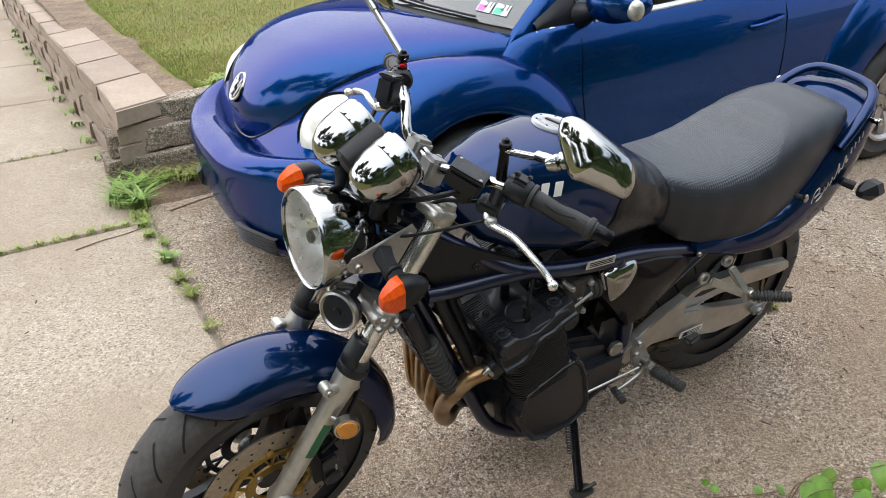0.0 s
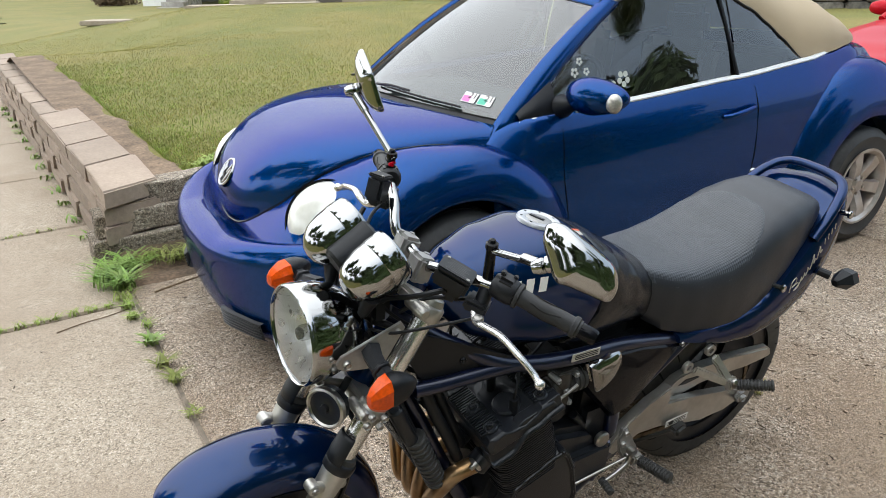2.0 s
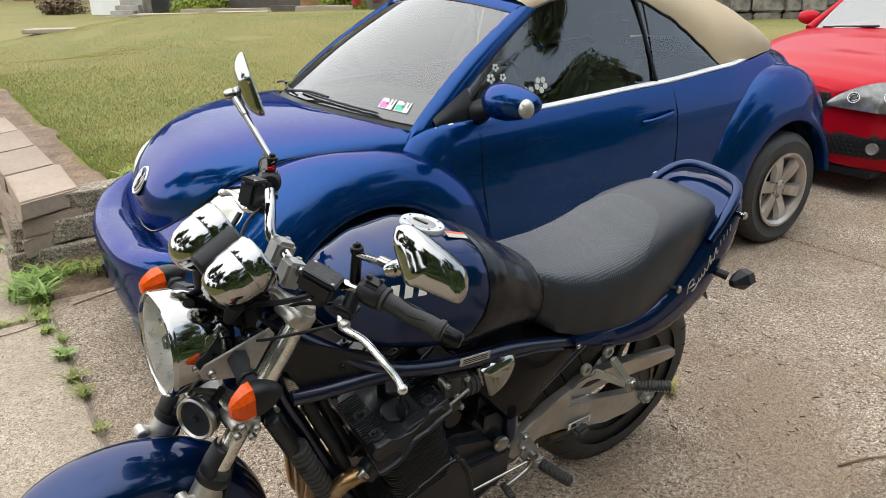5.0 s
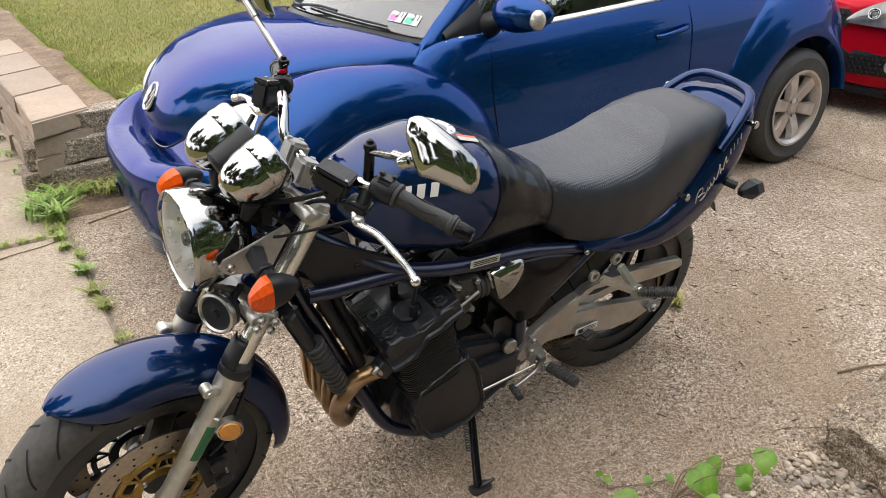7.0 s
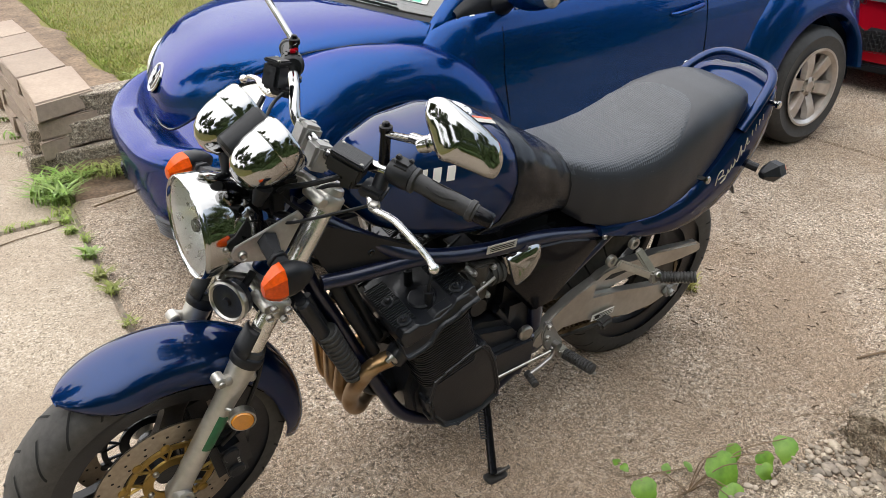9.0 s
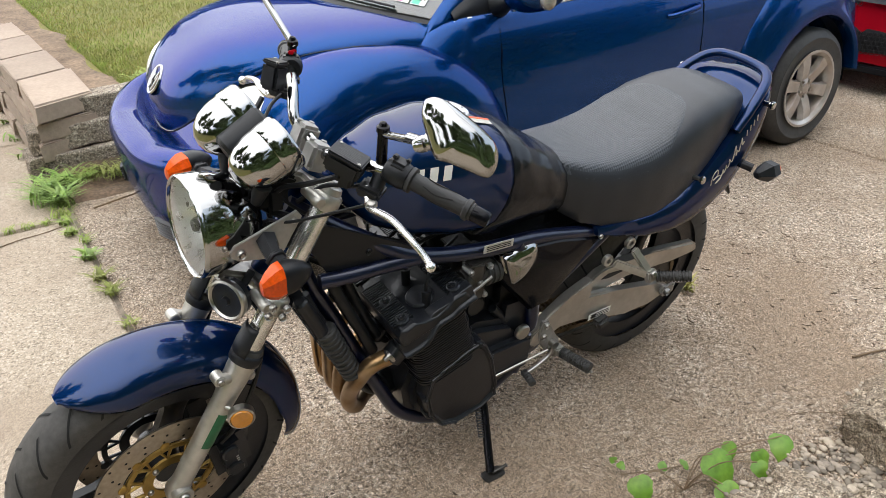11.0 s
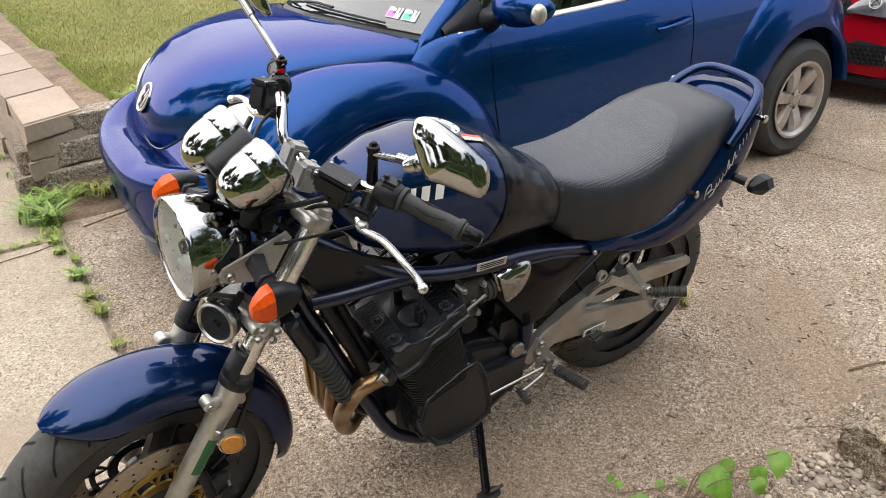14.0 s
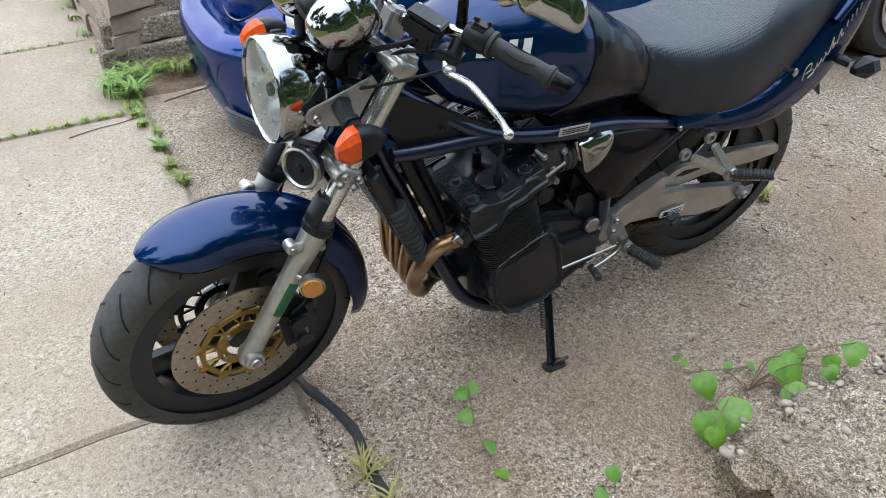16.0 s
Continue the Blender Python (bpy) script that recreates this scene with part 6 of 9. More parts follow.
for sg, f in ((-1, Matrix()), (1, FLIP)):
    b = B()
    m = Matrix.Translation((0, -0.112, 0)) @ Matrix(((1, 0, 0, 0), (0, 0, 1, 0), (0, 1, 0, 0), (0, 0, 0, 1)))
    prism(b, [(-0.533, 0.858), (-0.524, 0.871), (-0.44, 0.897), (-0.40, 0.912), (-0.39, 0.895), (-0.43, 0.83), (-0.47, 0.824), (-0.515, 0.834), (-0.53, 0.845)], -0.003, 0.003, m, 0.002)
    b.transform(f)
    br = bpart("headlight_bracket", b, M_ALUDARK, None, "grey triangular headlight bracket")
    for p_, r_ in (((-0.513, -0.116, 0.852), 0.009), ((-0.408, -0.116, 0.893), 0.006)):
        b = B()
        bolt(b, p_, (0, -1, 0), r_, r_ * 0.85)
        b.transform(f)
        bpart("bracket_bolt", b, M_STEEL, br)
    # indicator
    f = Matrix.Translation((0, 0, 0.02)) @ f if sg > 0 else f
    b = B()
    c = V((-0.475, -0.207, 0.843))
    tube(b, spline([(-0.462, -0.112, 0.866), (-0.466, -0.14, 0.86), (-0.465, -0.165, 0.853), (-0.46, -0.19, 0.848)], 4), [0.021, 0.021, 0.02, 0.019, 0.018, 0.018, 0.017, 0.017, 0.016, 0.016, 0.016, 0.016, 0.016], 6)
    rod(b, (-0.4655, -0.158, 0.855), (-0.464, -0.166, 0.853), 0.0215, seg=6, bev=0.002)
    rings = []
    for t, r in ((0, 1), (0.25, 0.98), (0.5, 0.86), (0.75, 0.62), (0.92, 0.35), (1.0, 0.12)):
        rings.append([c + V((0.058 * t, 0, 0.002 * t)) + V((0, 0.024 * r * (abs(math.cos(a)) ** 0.7) * math.copysign(1, math.cos(a)), 0.032 * r * (abs(math.sin(a)) ** 0.7) * math.copysign(1, math.sin(a)))) for a in (math.tau * k / 20 for k in range(20))])
    grid(b, rings)
    b.transform(f)
    ind = bpart("indicator", b, M_BLACK, None, "black indicator with an orange lens", hard=55)
    b = B()
    rings = []
    for t, r in ((0.0, 1.02), (0.014, 1.0), (0.03, 0.72), (0.04, 0.4), (0.041, 0.1)):
        rings.append([c + V((-t, -0.15 * t, -0.12 * t)) + V((0, 0.0245 * r * (abs(math.cos(a)) ** 0.7) * math.copysign(1, math.cos(a)), 0.0325 * r * (abs(math.sin(a)) ** 0.7) * math.copysign(1, math.sin(a)))) for a in (math.tau * k / 8 + 0.39 for k in range(8))])
    grid(b, rings)
    b.transform(f)
    bpart("indicator_lens", b, M_ORANGE, ind, "orange plastic lens", hard=25)

# horn
b = B()
m = axis((-0.535, -0.07, 0.722), (-0.85, -0.5, 0.15))
lathe(b, [(0, 0.012), (0.008, 0.012), (0.01, 0.006), (0.03, 0.004), (0.036, 0.006)], m, 32)
lathe(b, [(0.042, 0.0), (0.04, -0.02), (0.024, -0.034), (0, -0.036)], m, 32)
horn = bpart("horn", b, M_ENGINE, None, "round black horn with a bright rim")
b = B()
lathe(b, [(0.035, 0.005), (0.039, 0.01), (0.0435, 0.008), (0.0445, 0.0), (0.042, -0.006)], m, 32)
bpart("horn_rim", b, M_STEEL, horn)
b = B()
rod(b, m @ V((0, 0, -0.03)), (-0.47, -0.03, 0.74), 0.008)
bpart("horn_bracket", b, M_BLACK, horn)

# gauges
for sg in (-1, 1):
    c = V((-0.444, 0.062, 1.026)) if sg > 0 else V((-0.4235, -0.058, 1.007))
    d = ST.to_3x3() @ V((0.90, 0, 0.41)).normalized()
    m = axis(c, d)
    b = B()
    lathe(b, [(0, -0.078), (0.018, -0.075), (0.034, -0.064), (0.046, -0.045), (0.0525, -0.02), (0.054, 0.002)], m, 40)
    lathe(b, [(0.0535, 0.002), (0.0552, 0.004), (0.0552, 0.036), (0.053, 0.042), (0.049, 0.044), (0.048, 0.036)], m, 40)
    g = bpart("gauge", b, M_CHROME, None, "chrome bullet-shaped instrument", hard=60)
    b = B()
    lathe(b, [(0, 0.037), (0.0485, 0.037)], m, 32)
    face = bpart("gauge_face", b, M_BLACK, g)
    b = B()
    for k in range(25):
        r = m @ Matrix.Rotation(radians(-130 + 260 * k / 24), 4, "Z")
        box(b, (0, 0.04, 0.0375), (0.0012 if k % 4 else 0.002, 0.008, 0.0006), r)
    box(b, (0, 0.015, 0.039), (0.0015, 0.034, 0.0008), m @ Matrix.Rotation(radians(128), 4, "Z"))
    bpart("gauge_mark", b, M_WHITE, face)
b = B()
gd = ST.to_3x3() @ V((0.90, 0, 0.41)).normalized()
rod(b, V((-0.44, 0.003, 1.02)) - gd * 0.05, V((-0.44, 0.003, 1.02)) + gd * 0.045, 0.03, 0.036, seg=24, bev=0.006)
box(b, (0, 0, 0), (0.06, 0.12, 0.02), axis(ST @ V((-0.42, 0, 0.955)), (0.5, 0, 0.86), (1, 0, 0)), 0.006)
rod(b, ST @ V((-0.43, 0, 0.95)), ST @ V((-0.37, 0, 0.915)), 0.02)
for sg in (-1, 1):
    rod(b, ST @ V((-0.46, sg * 0.07, 0.97)), ST @ V((-0.47, sg * 0.06, 0.93)), 0.018, 0.01)
bpart("gauge_bracket", b, M_BLACK, None, "black instrument bracket")

# handlebar
BAR_L = [(-0.315, -0.008, 0.985), (-0.319, -0.055, 0.984), (-0.312, -0.085, 0.99), (-0.298, -0.12, 0.996), (-0.275, -0.178, 1.002), (-0.235, -0.245, 0.998), (-0.157, -0.369, 0.962)]
BAR_L = [V(p) for p in BAR_L]
FLIP_R = Matrix.Translation((0.035, -0.01, 0.02)) @ FLIP
right = [V(p) for p in ((-0.309, 0.035, 0.987), (-0.318, 0.056, 0.996), (-0.318, 0.07, 1.012), (-0.309, 0.09, 1.03), (-0.297, 0.115, 1.043), (-0.28, 0.16, 1.046), (-0.262, 0.2, 1.05))]
b = B()
tube(b, spline([FLIP_R @ BAR_L[5]] + list(reversed(right)) + BAR_L[:-1], 6), 0.0112, 14)
bpart("handlebar", b, M_CHROME, None, "chrome tubular handlebar", hard=60)
for sg, f in ((-1, Matrix()), (1, FLIP)):
    b = B()
    p = V((-0.321, -0.048, 0.986)) if sg < 0 else V((-0.308, 0.034, 0.988))
    m = axis(p, (0.42, 0, 0.9), FWD)
    box(b, (0, 0, -0.012), (0.046, 0.044, 0.054), m, 0.007)
    rod(b, m @ V((0.013, 0.013, 0.012)), m @ V((0.013, 0.013, 0.0165)), 0.006, seg=10)
    rod(b, m @ V((0.013, -0.013, 0.012)), m @ V((0.013, -0.013, 0.0165)), 0.006, seg=10)
    f = FLIP_R if sg > 0 else f
    bpart("bar_clamp", b, M_ALUDARK, None, "grey handlebar clamp", hard=50)
    b = B()
    a0, a1 = BAR_L[5], BAR_L[6]
    d = (a1 - a0).normalized()
    g0, g1 = a0 + d * 0.0, a0 + d * 0.135
    lathe(b, [(0.011, -0.004), (0.024, -0.004), (0.024, 0.003), (0.0168, 0.005), (0.0165, 0.036), (0.0172, 0.063), (0.0165, 0.106), (0.020, 0.109), (0.020, 0.117), (0.0165, 0.119), (0.0165, 0.123), (0, 0.123)], axis(g0, d), 24)
    b.transform(f)
    grip = bpart("grip", b, M_GRIP, None, "black rubber handlebar grip", hard=45)
    b = B()
    # grip grooves as thin raised lines, the shade in them given by colour
    for k in range(5):
        mm = axis(g0, d) @ Matrix.Rotation(math.tau * k / 5, 4, "Z")
        tube(b, spline([mm @ V((0.0168, 0, 0.027)), mm @ V((0.0172, 0.004, 0.054)), mm @ V((0.0168, -0.003, 0.085))], 4), 0.0012, 5)
    b.transform(f)
    bpart("grip_groove", b, M_RECESS_SHADE, grip)
    b = B()
    lathe(b, [(0.0, 0.155), (0.012, 0.155), (0.0148, 0.151), (0.0152, 0.126), (0.0148, 0.122), (0, 0.122)], axis(g0, d), 24)
    b.transform(f)
    bpart("bar_end", b, M_GLOSSBLACK, grip, "dark polished bar end weight")
    # switch housing
    b = B()
    s0 = a0 - d * 0.052
    lathe(b, [(0, 0), (0.018, 0), (0.0235, 0.006), (0.025, 0.02), (0.025, 0.036), (0.022, 0.046), (0, 0.047)], axis(s0, d), 20)
    box(b, (0.0, 0.016, 0.024), (0.032, 0.024, 0.036), axis(s0, d, (0, 0, 1)), 0.006)
    b.transform(f)
    sw = bpart("switch_housing", b, M_BLACK, None, "black handlebar switch housing", hard=45)
    b = B()
    box(b, (0.0, 0.03, 0.012), (0.012, 0.008, 0.01), axis(s0, d, (0, 0, 1)), 0.002)
    box(b, (0.008, 0.028, 0.034), (0.01, 0.008, 0.008), axis(s0, d, (0, 0, 1)), 0.002)
    b.transform(f)
    bpart("switch_button", b, M_BLACK if sg < 0 else M_RED, sw)
    # fluid reservoir
    b = B()
    top = V((-0.3128, -0.1595, 1.026)) if sg < 0 else V((-0.328, -0.162, 1.06))
    ex = (V((0.077, -0.093, -0.046)) if sg < 0 else V((0.077, -0.03, -0.03))).normalized()
    ez = V((0.2, -0.10, 0.97))
    ez = (ez - ex * ez.dot(ex)).normalized()
    ey = ez.cross(ex)
    rm = Matrix.Translation(top) @ Matrix((ex, ey, ez)).transposed().to_4x4()
    wide, deep = (0.068, 0.053) if sg < 0 else (0.044, 0.036)
    box(b, (0, 0, -0.019 if sg < 0 else -0.028), (wide, deep, 0.034 if sg < 0 else 0.052), rm, 0.006)
    box(b, (0, 0, 0.0), (wide + 0.0015, deep + 0.0015, 0.008), rm, 0.003)
    box(b, (0.012, 0.0, -0.045), (0.03, 0.03, 0.03), rm, 0.006)
    b.transform(f)
    rs = bpart("fluid_reservoir", b, M_BLACK, None, "black fluid reservoir with a screwed lid", hard=45)
    for x in (-0.38 * wide, 0.38 * wide):
        b = B()
        bolt(b, rm @ V((x, 0.36 * deep * (1 if x < 0 else -1), 0.004)), rm.to_3x3() @ V((0, 0, 1)), 0.0035, 0.0012)
        b.transform(f)
        bpart("lid_screw", b, M_STEEL, rs)
    b = B()
    for k in range(7 if sg < 0 else 0):
        box(b, (0.0, -0.016 + 0.0052 * k, 0.0041), (0.044 - 0.006 * (k % 3), 0.0011, 0.0004), rm)
    if sg < 0:
        bpart("lid_writing", b, M_CARBGREY, rs)
    # lever
    b = B()
    piv, ball = V((-0.303, -0.221, 0.95)), V((-0.272, -0.373, 0.904))
    path = spline([(-0.292, -0.193, 0.972), tuple(piv), (-0.306, -0.245, 0.955), (-0.294, -0.28, 0.952), (-0.283, -0.325, 0.934), (-0.272, -0.355, 0.913), tuple(ball)], 6)
    n = len(path)
    rings = []
    for i, p in enumerate(path):
        t = i / (n - 1)
        dd = (path[min(i + 1, n - 1)] - path[max(i - 1, 0)]).normalized()
        sd = dd.cross(V((0.5, 0.2, 0.85))).normalized()
        up = sd.cross(dd)
        w, h = 0.0145 - 0.0065 * t, 0.0075 - 0.0015 * t
        rings.append([p + sd * (w * math.cos(a)) + up * (h * math.sin(a)) for a in (math.tau * k / 12 for k in range(12))])
    grid(b, rings)
    bmesh.ops.create_uvsphere(b, u_segments=16, v_segments=10, radius=0.0098, matrix=Matrix.Translation(ball))
    b.transform(f)
    lv = bpart("lever", b, mat("polished_lever", (0.72, 0.71, 0.69), 0.25, 0.9, vary=0.08, scale=60) if sg < 0 else bpy.data.materials["polished_lever"], None, "bright aluminium hand lever", hard=60)
    b = B()
    lathe(b, [(0, 0.008), (0.008, 0.0075), (0.0115, 0.004), (0.012, 0)], axis(piv + V((0, 0, 0.004)), (-0.1, -0.25, 1)), 16)
    b.transform(f)
    bpart("lever_pivot", b, M_STEEL, lv)
    b = B()
    box(b, (0, 0, 0), (0.05, 0.045, 0.02), axis(V((-0.288, -0.195, 0.968)), (0.2, -0.15, 1), ex), 0.005)
    rod(b, (-0.262, -0.19, 1.0), (-0.285, -0.2, 0.965), 0.014)
    b.transform(f)
    bpart("lever_perch", b, M_BLACK, lv)
    # mirror
    b = B()
    st, base = (V((-0.258, -0.182, 1.074)), V((-0.263, -0.186, 1.01))) if sg < 0 else (V((-0.244, 0.228, 1.091)), V((-0.252, 0.222, 1.05)))
    f = Matrix()
    rod(b, base, st + V((0, 0, 0.006)), 0.0105, 0.009)
    lathe(b, [(0, 0.016), (0.006, 0.014), (0.008, 0.008), (0.012, 0.006), (0.012, -0.004)], axis(st, (0, 0, 1)), 14)
    b.transform(f)
    stem = bpart("mirror_stem", b, M_GLOSSBLACK, None, "mirror on a black and chrome stem")
    joint = V((-0.277, -0.345, 1.127)) if sg < 0 else V((-0.272, 0.369, 1.199))
    b = B()
    rod(b, st + V((0.0, -0.008, -0.006)), joint, 0.007, seg=14)
    rod(b, joint + (st - joint).normalized() * 0.06, joint + (st - joint).normalized() * 0.01, 0.0095, bev=0.002)
    lathe(b, [(0, -0.02), (0.010, -0.018), (0.0135, -0.008), (0.0135, 0.0), (0.011, 0.003), (0.0145, 0.006), (0.0145, 0.014), (0.01, 0.02), (0, 0.021)], axis(joint, (0.45, -0.5, 0.35) if sg < 0 else (0.9, -0.3, 0.2)), 20)
    b.transform(f)
    bpart("mirror_arm", b, M_CHROME, stem)
    if sg < 0:
        mc, ex2, ey2 = V((-0.249, -0.395, 1.149)), V((0.406, -0.718, -0.565)), V((0.788, -0.038, 0.614))
    else:
        mc, ex2, ey2 = V((-0.238, 0.345, 1.222)), V((0.06, -0.62, -0.78)), V((0.41, 0.75, -0.5))
        f = Matrix()
    ex2.normalize()
    ey2 = (ey2 - ex2 * ey2.dot(ex2)).normalized()
    nn = ex2.cross(ey2)
    mm = Matrix.Translation(mc) @ Matrix((ex2, ey2, nn)).transposed().to_4x4()
    outline = spline([(-0.08, 0.004, 0), (-0.073, 0.017, 0), (-0.057, 0.026, 0), (-0.018, 0.033, 0), (0.027, 0.037, 0), (0.049, 0.032, 0), (0.066, 0.017, 0), (0.073, -0.003, 0), (0.066, -0.014, 0), (0.045, -0.023, 0), (0.013, -0.037, 0), (-0.007, -0.046, 0), (-0.039, -0.031, 0), (-0.066, -0.016, 0), (-0.08, 0.004, 0)], 4)[:-1]
    cen = V((0.0, -0.002, 0))
    facing = 1 if nn.dot(V((-0.5, -1, 0.3)) if sg < 0 else V((-1, 0, 0.2))) > 0 else -1
    b = B()
    rings = []
    for sc, z in ((0.94, -0.008), (0.995, -0.006), (1.0, 0.0), (0.975, 0.006), (0.91, 0.0115), (0.79, 0.018), (0.64, 0.0235), (0.45, 0.028), (0.25, 0.0305), (0.08, 0.031)):
        rings.append([mm @ V((cen.x + (q.x - cen.x) * sc, cen.y + (q.y - cen.y) * sc + 0.014 * (1 - sc), facing * z)) for q in outline])
    grid(b, rings)
    b.transform(f)
    bpart("mirror_shell", b, M_CHROME, stem, "chrome mirror shell", hard=60, sub=1)

# cables and hoses
def cable(name, pts, r, m=M_BLACK):
    b = B()
    tube(b, spline(pts, 8), r, 8)
    return bpart(name, b, m)


cable("clutch_hose", [(-0.335, -0.16, 0.99), (-0.38, -0.12, 0.965), (-0.41, -0.06, 0.93), (-0.42, -0.02, 0.86), (-0.38, -0.02, 0.76), (-0.28, -0.05, 0.68)], 0.0055)
cable("choke_cable", [(-0.305, -0.205, 0.945), (-0.36, -0.165, 0.92), (-0.42, -0.12, 0.895), (-0.44, -0.06, 0.87), (-0.40, -0.03, 0.8)], 0.0032)
cable("throttle_cable", [(-0.26, 0.17, 1.03), (-0.34, 0.14, 1.0), (-0.40, 0.05, 0.95), (-0.40, -0.04, 0.9), (-0.30, -0.07, 0.82), (-0.1, -0.06, 0.7)], 0.0038)
cable("brake_hose", [(-0.35, 0.15, 1.02), (-0.42, 0.11, 0.95), (-0.47, 0.05, 0.85), (-0.49, 0.02, 0.74), (-0.5, 0.0, 0.70)], 0.0055)
cable("brake_hose", [(-0.5, 0.0, 0.70), (-0.47, -0.06, 0.64), (-0.50, -0.085, 0.52), (-0.56, -0.09, 0.40), (-0.60, -0.09, 0.36)], 0.0055)
cable("speedometer_cable", [(-0.46, 0.05, 0.95), (-0.5, 0.07, 0.8), (-0.52, 0.085, 0.62), (-0.6, 0.09, 0.45), (-0.7, 0.08, 0.33)], 0.0042)
cable("wiring_loom", [(-0.44, -0.02, 0.84), (-0.40, -0.05, 0.80), (-0.36, -0.06, 0.84), (-0.34, -0.05, 0.78)], 0.011)
cable("wiring_loom", [(-0.46, 0.02, 0.9), (-0.42, -0.03, 0.87), (-0.39, -0.06, 0.86), (-0.35, -0.06, 0.80), (-0.3, -0.05, 0.76)], 0.008)
cable("switch_wire", [(-0.27, -0.2, 0.985), (-0.30, -0.16, 0.96), (-0.34, -0.11, 0.945), (-0.38, -0.07, 0.9)], 0.0045)
b = B()
box(b, (-0.415, -0.02, 0.905), (0.06, 0.08, 0.08), bev=0.02)
bpart("wiring_connector", b, M_BLACK, None, hard=45)

# tank
TANK = [(-0.285, 0.905, 0.03, 0.86), (-0.262, 0.93, 0.06, 0.83), (-0.215, 0.958, 0.094, 0.785), (-0.13, 0.985, 0.125, 0.75), (-0.03, 0.992, 0.143, 0.728), (0.06, 0.97, 0.147, 0.716), (0.14, 0.93, 0.138, 0.712), (0.22, 0.878, 0.124, 0.705), (0.29, 0.838, 0.11, 0.69), (0.33, 0.812, 0.096, 0.69)]
SHAPE = [(0, 1.0), (0.28, 0.992), (0.55, 0.962), (0.78, 0.885), (0.93, 0.75), (1.0, 0.56), (0.99, 0.36), (0.955, 0.17), (0.88, 0.04), (0.5, 0.0)]


def tank_ring(u, grow=0.0):
    h, w, l = lerp_table(TANK, u)
    half = [V((u, -f * (w + grow), l + (h + grow - l) * g)) for f, g in SHAPE]
    return half + [V((p.x, -p.y, p.z)) for p in reversed(half[1:])]


def tank_side(u, z, grow=0.001):
    h, w, l = lerp_table(TANK, u)
    gs = [g for _, g in reversed(SHAPE)]
    fs = [f for f, _ in reversed(SHAPE)]
    return V((u, -(w * float(np.interp((z - l) / (h - l), gs, fs)) + grow), z))


b = B()
grid(b, [tank_ring(-0.285 + 0.615 * k / 40) for k in range(41)])
tank = bpart("fuel_tank", b, M_BIKEBLUE, None, "glossy navy fuel tank", hard=70, sub=1)
M_VINYL = mat("black_vinyl", (0.0085, 0.0095, 0.013), 0.22, vary=0.2, scale=40, bump=0.35, bump_scale=28, spec=0.3)
b = B()
rings = []
for k in range(24):
    r0 = tank_ring(0.0, 0.004)
    ring = []
    for i, p in enumerate(r0):
        g = SHAPE[min(i, 18 - i)][1] if i < 19 else 0
        start = 0.10 - 0.12 * (1 - g) ** 6
        u = start + (0.345 - start) * k / 23
        q = tank_ring(min(u, 0.33), 0.0045 + 0.0025 * noise.noise(V((u * 22, i * 0.9, 0))) + (0.0 if k else -0.003))[i]
        q.x = u
        ring.append(q)
    rings.append(ring)
grid(b, rings)
bpart("tank_cover", b, M_VINYL, None, "wrinkled black vinyl tank cover", hard=70)
b = B()
cm = axis((0.003, 0, 0.983), (0.2, 0, 0.98))
lathe(b, [(0.030, 0.0045), (0.0335, 0.0065), (0.0485, 0.006), (0.051, 0.002), (0.051, -0.006)], cm, 40)
cap = bpart("fuel_cap", b, mat("light_grey_cap", (0.5, 0.51, 0.53), 0.35, 0.5, vary=0.08), tank, "pale metal fuel cap ring")
b = B()
lathe(b, [(0, 0.0055), (0.028, 0.0055), (0.0305, 0.004), (0.031, 0)], cm, 32)
bpart("cap_lid", b, M_ALUDARK, cap)
for k in range(7):
    b = B()
    a = math.tau * k / 7 + 0.2
    bolt(b, cm @ V((0.041 * math.cos(a), 0.041 * math.sin(a), 0.006)), (0.26, 0, 0.97), 0.0028, 0.0015)
    bpart("cap_bolt", b, M_ENGINE, cap)
b = B()
box(b, (0.006, 0, 0.007), (0.036, 0.010, 0.003), cm @ Matrix.Rotation(0.4, 4, "Z"), 0.001)
bpart("cap_lock", b, M_ENGINE, cap)
# maker's mark as plain slanted bars
for k in range(2, 6):
    b = B()
    u0 = -0.238 + 0.0305 * k
    rows = []
    for i in range(4):
        t = i / 3
        rows.append([tank_side(u0 + dx + 0.006 * t, 0.897 + 0.031 * t, 0.0016) for dx in (0.0, 0.009, 0.018)])
    grid(b, rows, closed=False)
    bpart("mark_bar", b, M_WHITE, tank, hard=80)
b = B()
m = axis((0.06, -0.05, 0.968), (0.33, -0.2, 0.92), (1, 0, 0))
box(b, (0, 0, 0.0), (0.022, 0.06, 0.001), m)
lab = bpart("warning_label", b, M_STICKER, tank, "small faded warning label")
b = B()
box(b, (-0.007, 0, 0.0008), (0.006, 0.06, 0.0008), m)
bpart("label_stripe", b, M_ORANGE, lab)

# seat
SEAT = [(0.265, 0.842, 0.075, 0.74), (0.30, 0.832, 0.112, 0.685), (0.36, 0.820, 0.138, 0.652), (0.44, 0.813, 0.155, 0.628), (0.53, 0.82, 0.166, 0.612), (0.60, 0.838, 0.168, 0.604), (0.66, 0.866, 0.164, 0.61), (0.72, 0.888, 0.158, 0.632), (0.80, 0.902, 0.146, 0.69), (0.87, 0.906, 0.13, 0.752), (0.93, 0.895, 0.108, 0.80), (0.965, 0.873, 0.08, 0.825), (0.98, 0.85, 0.05, 0.83)]
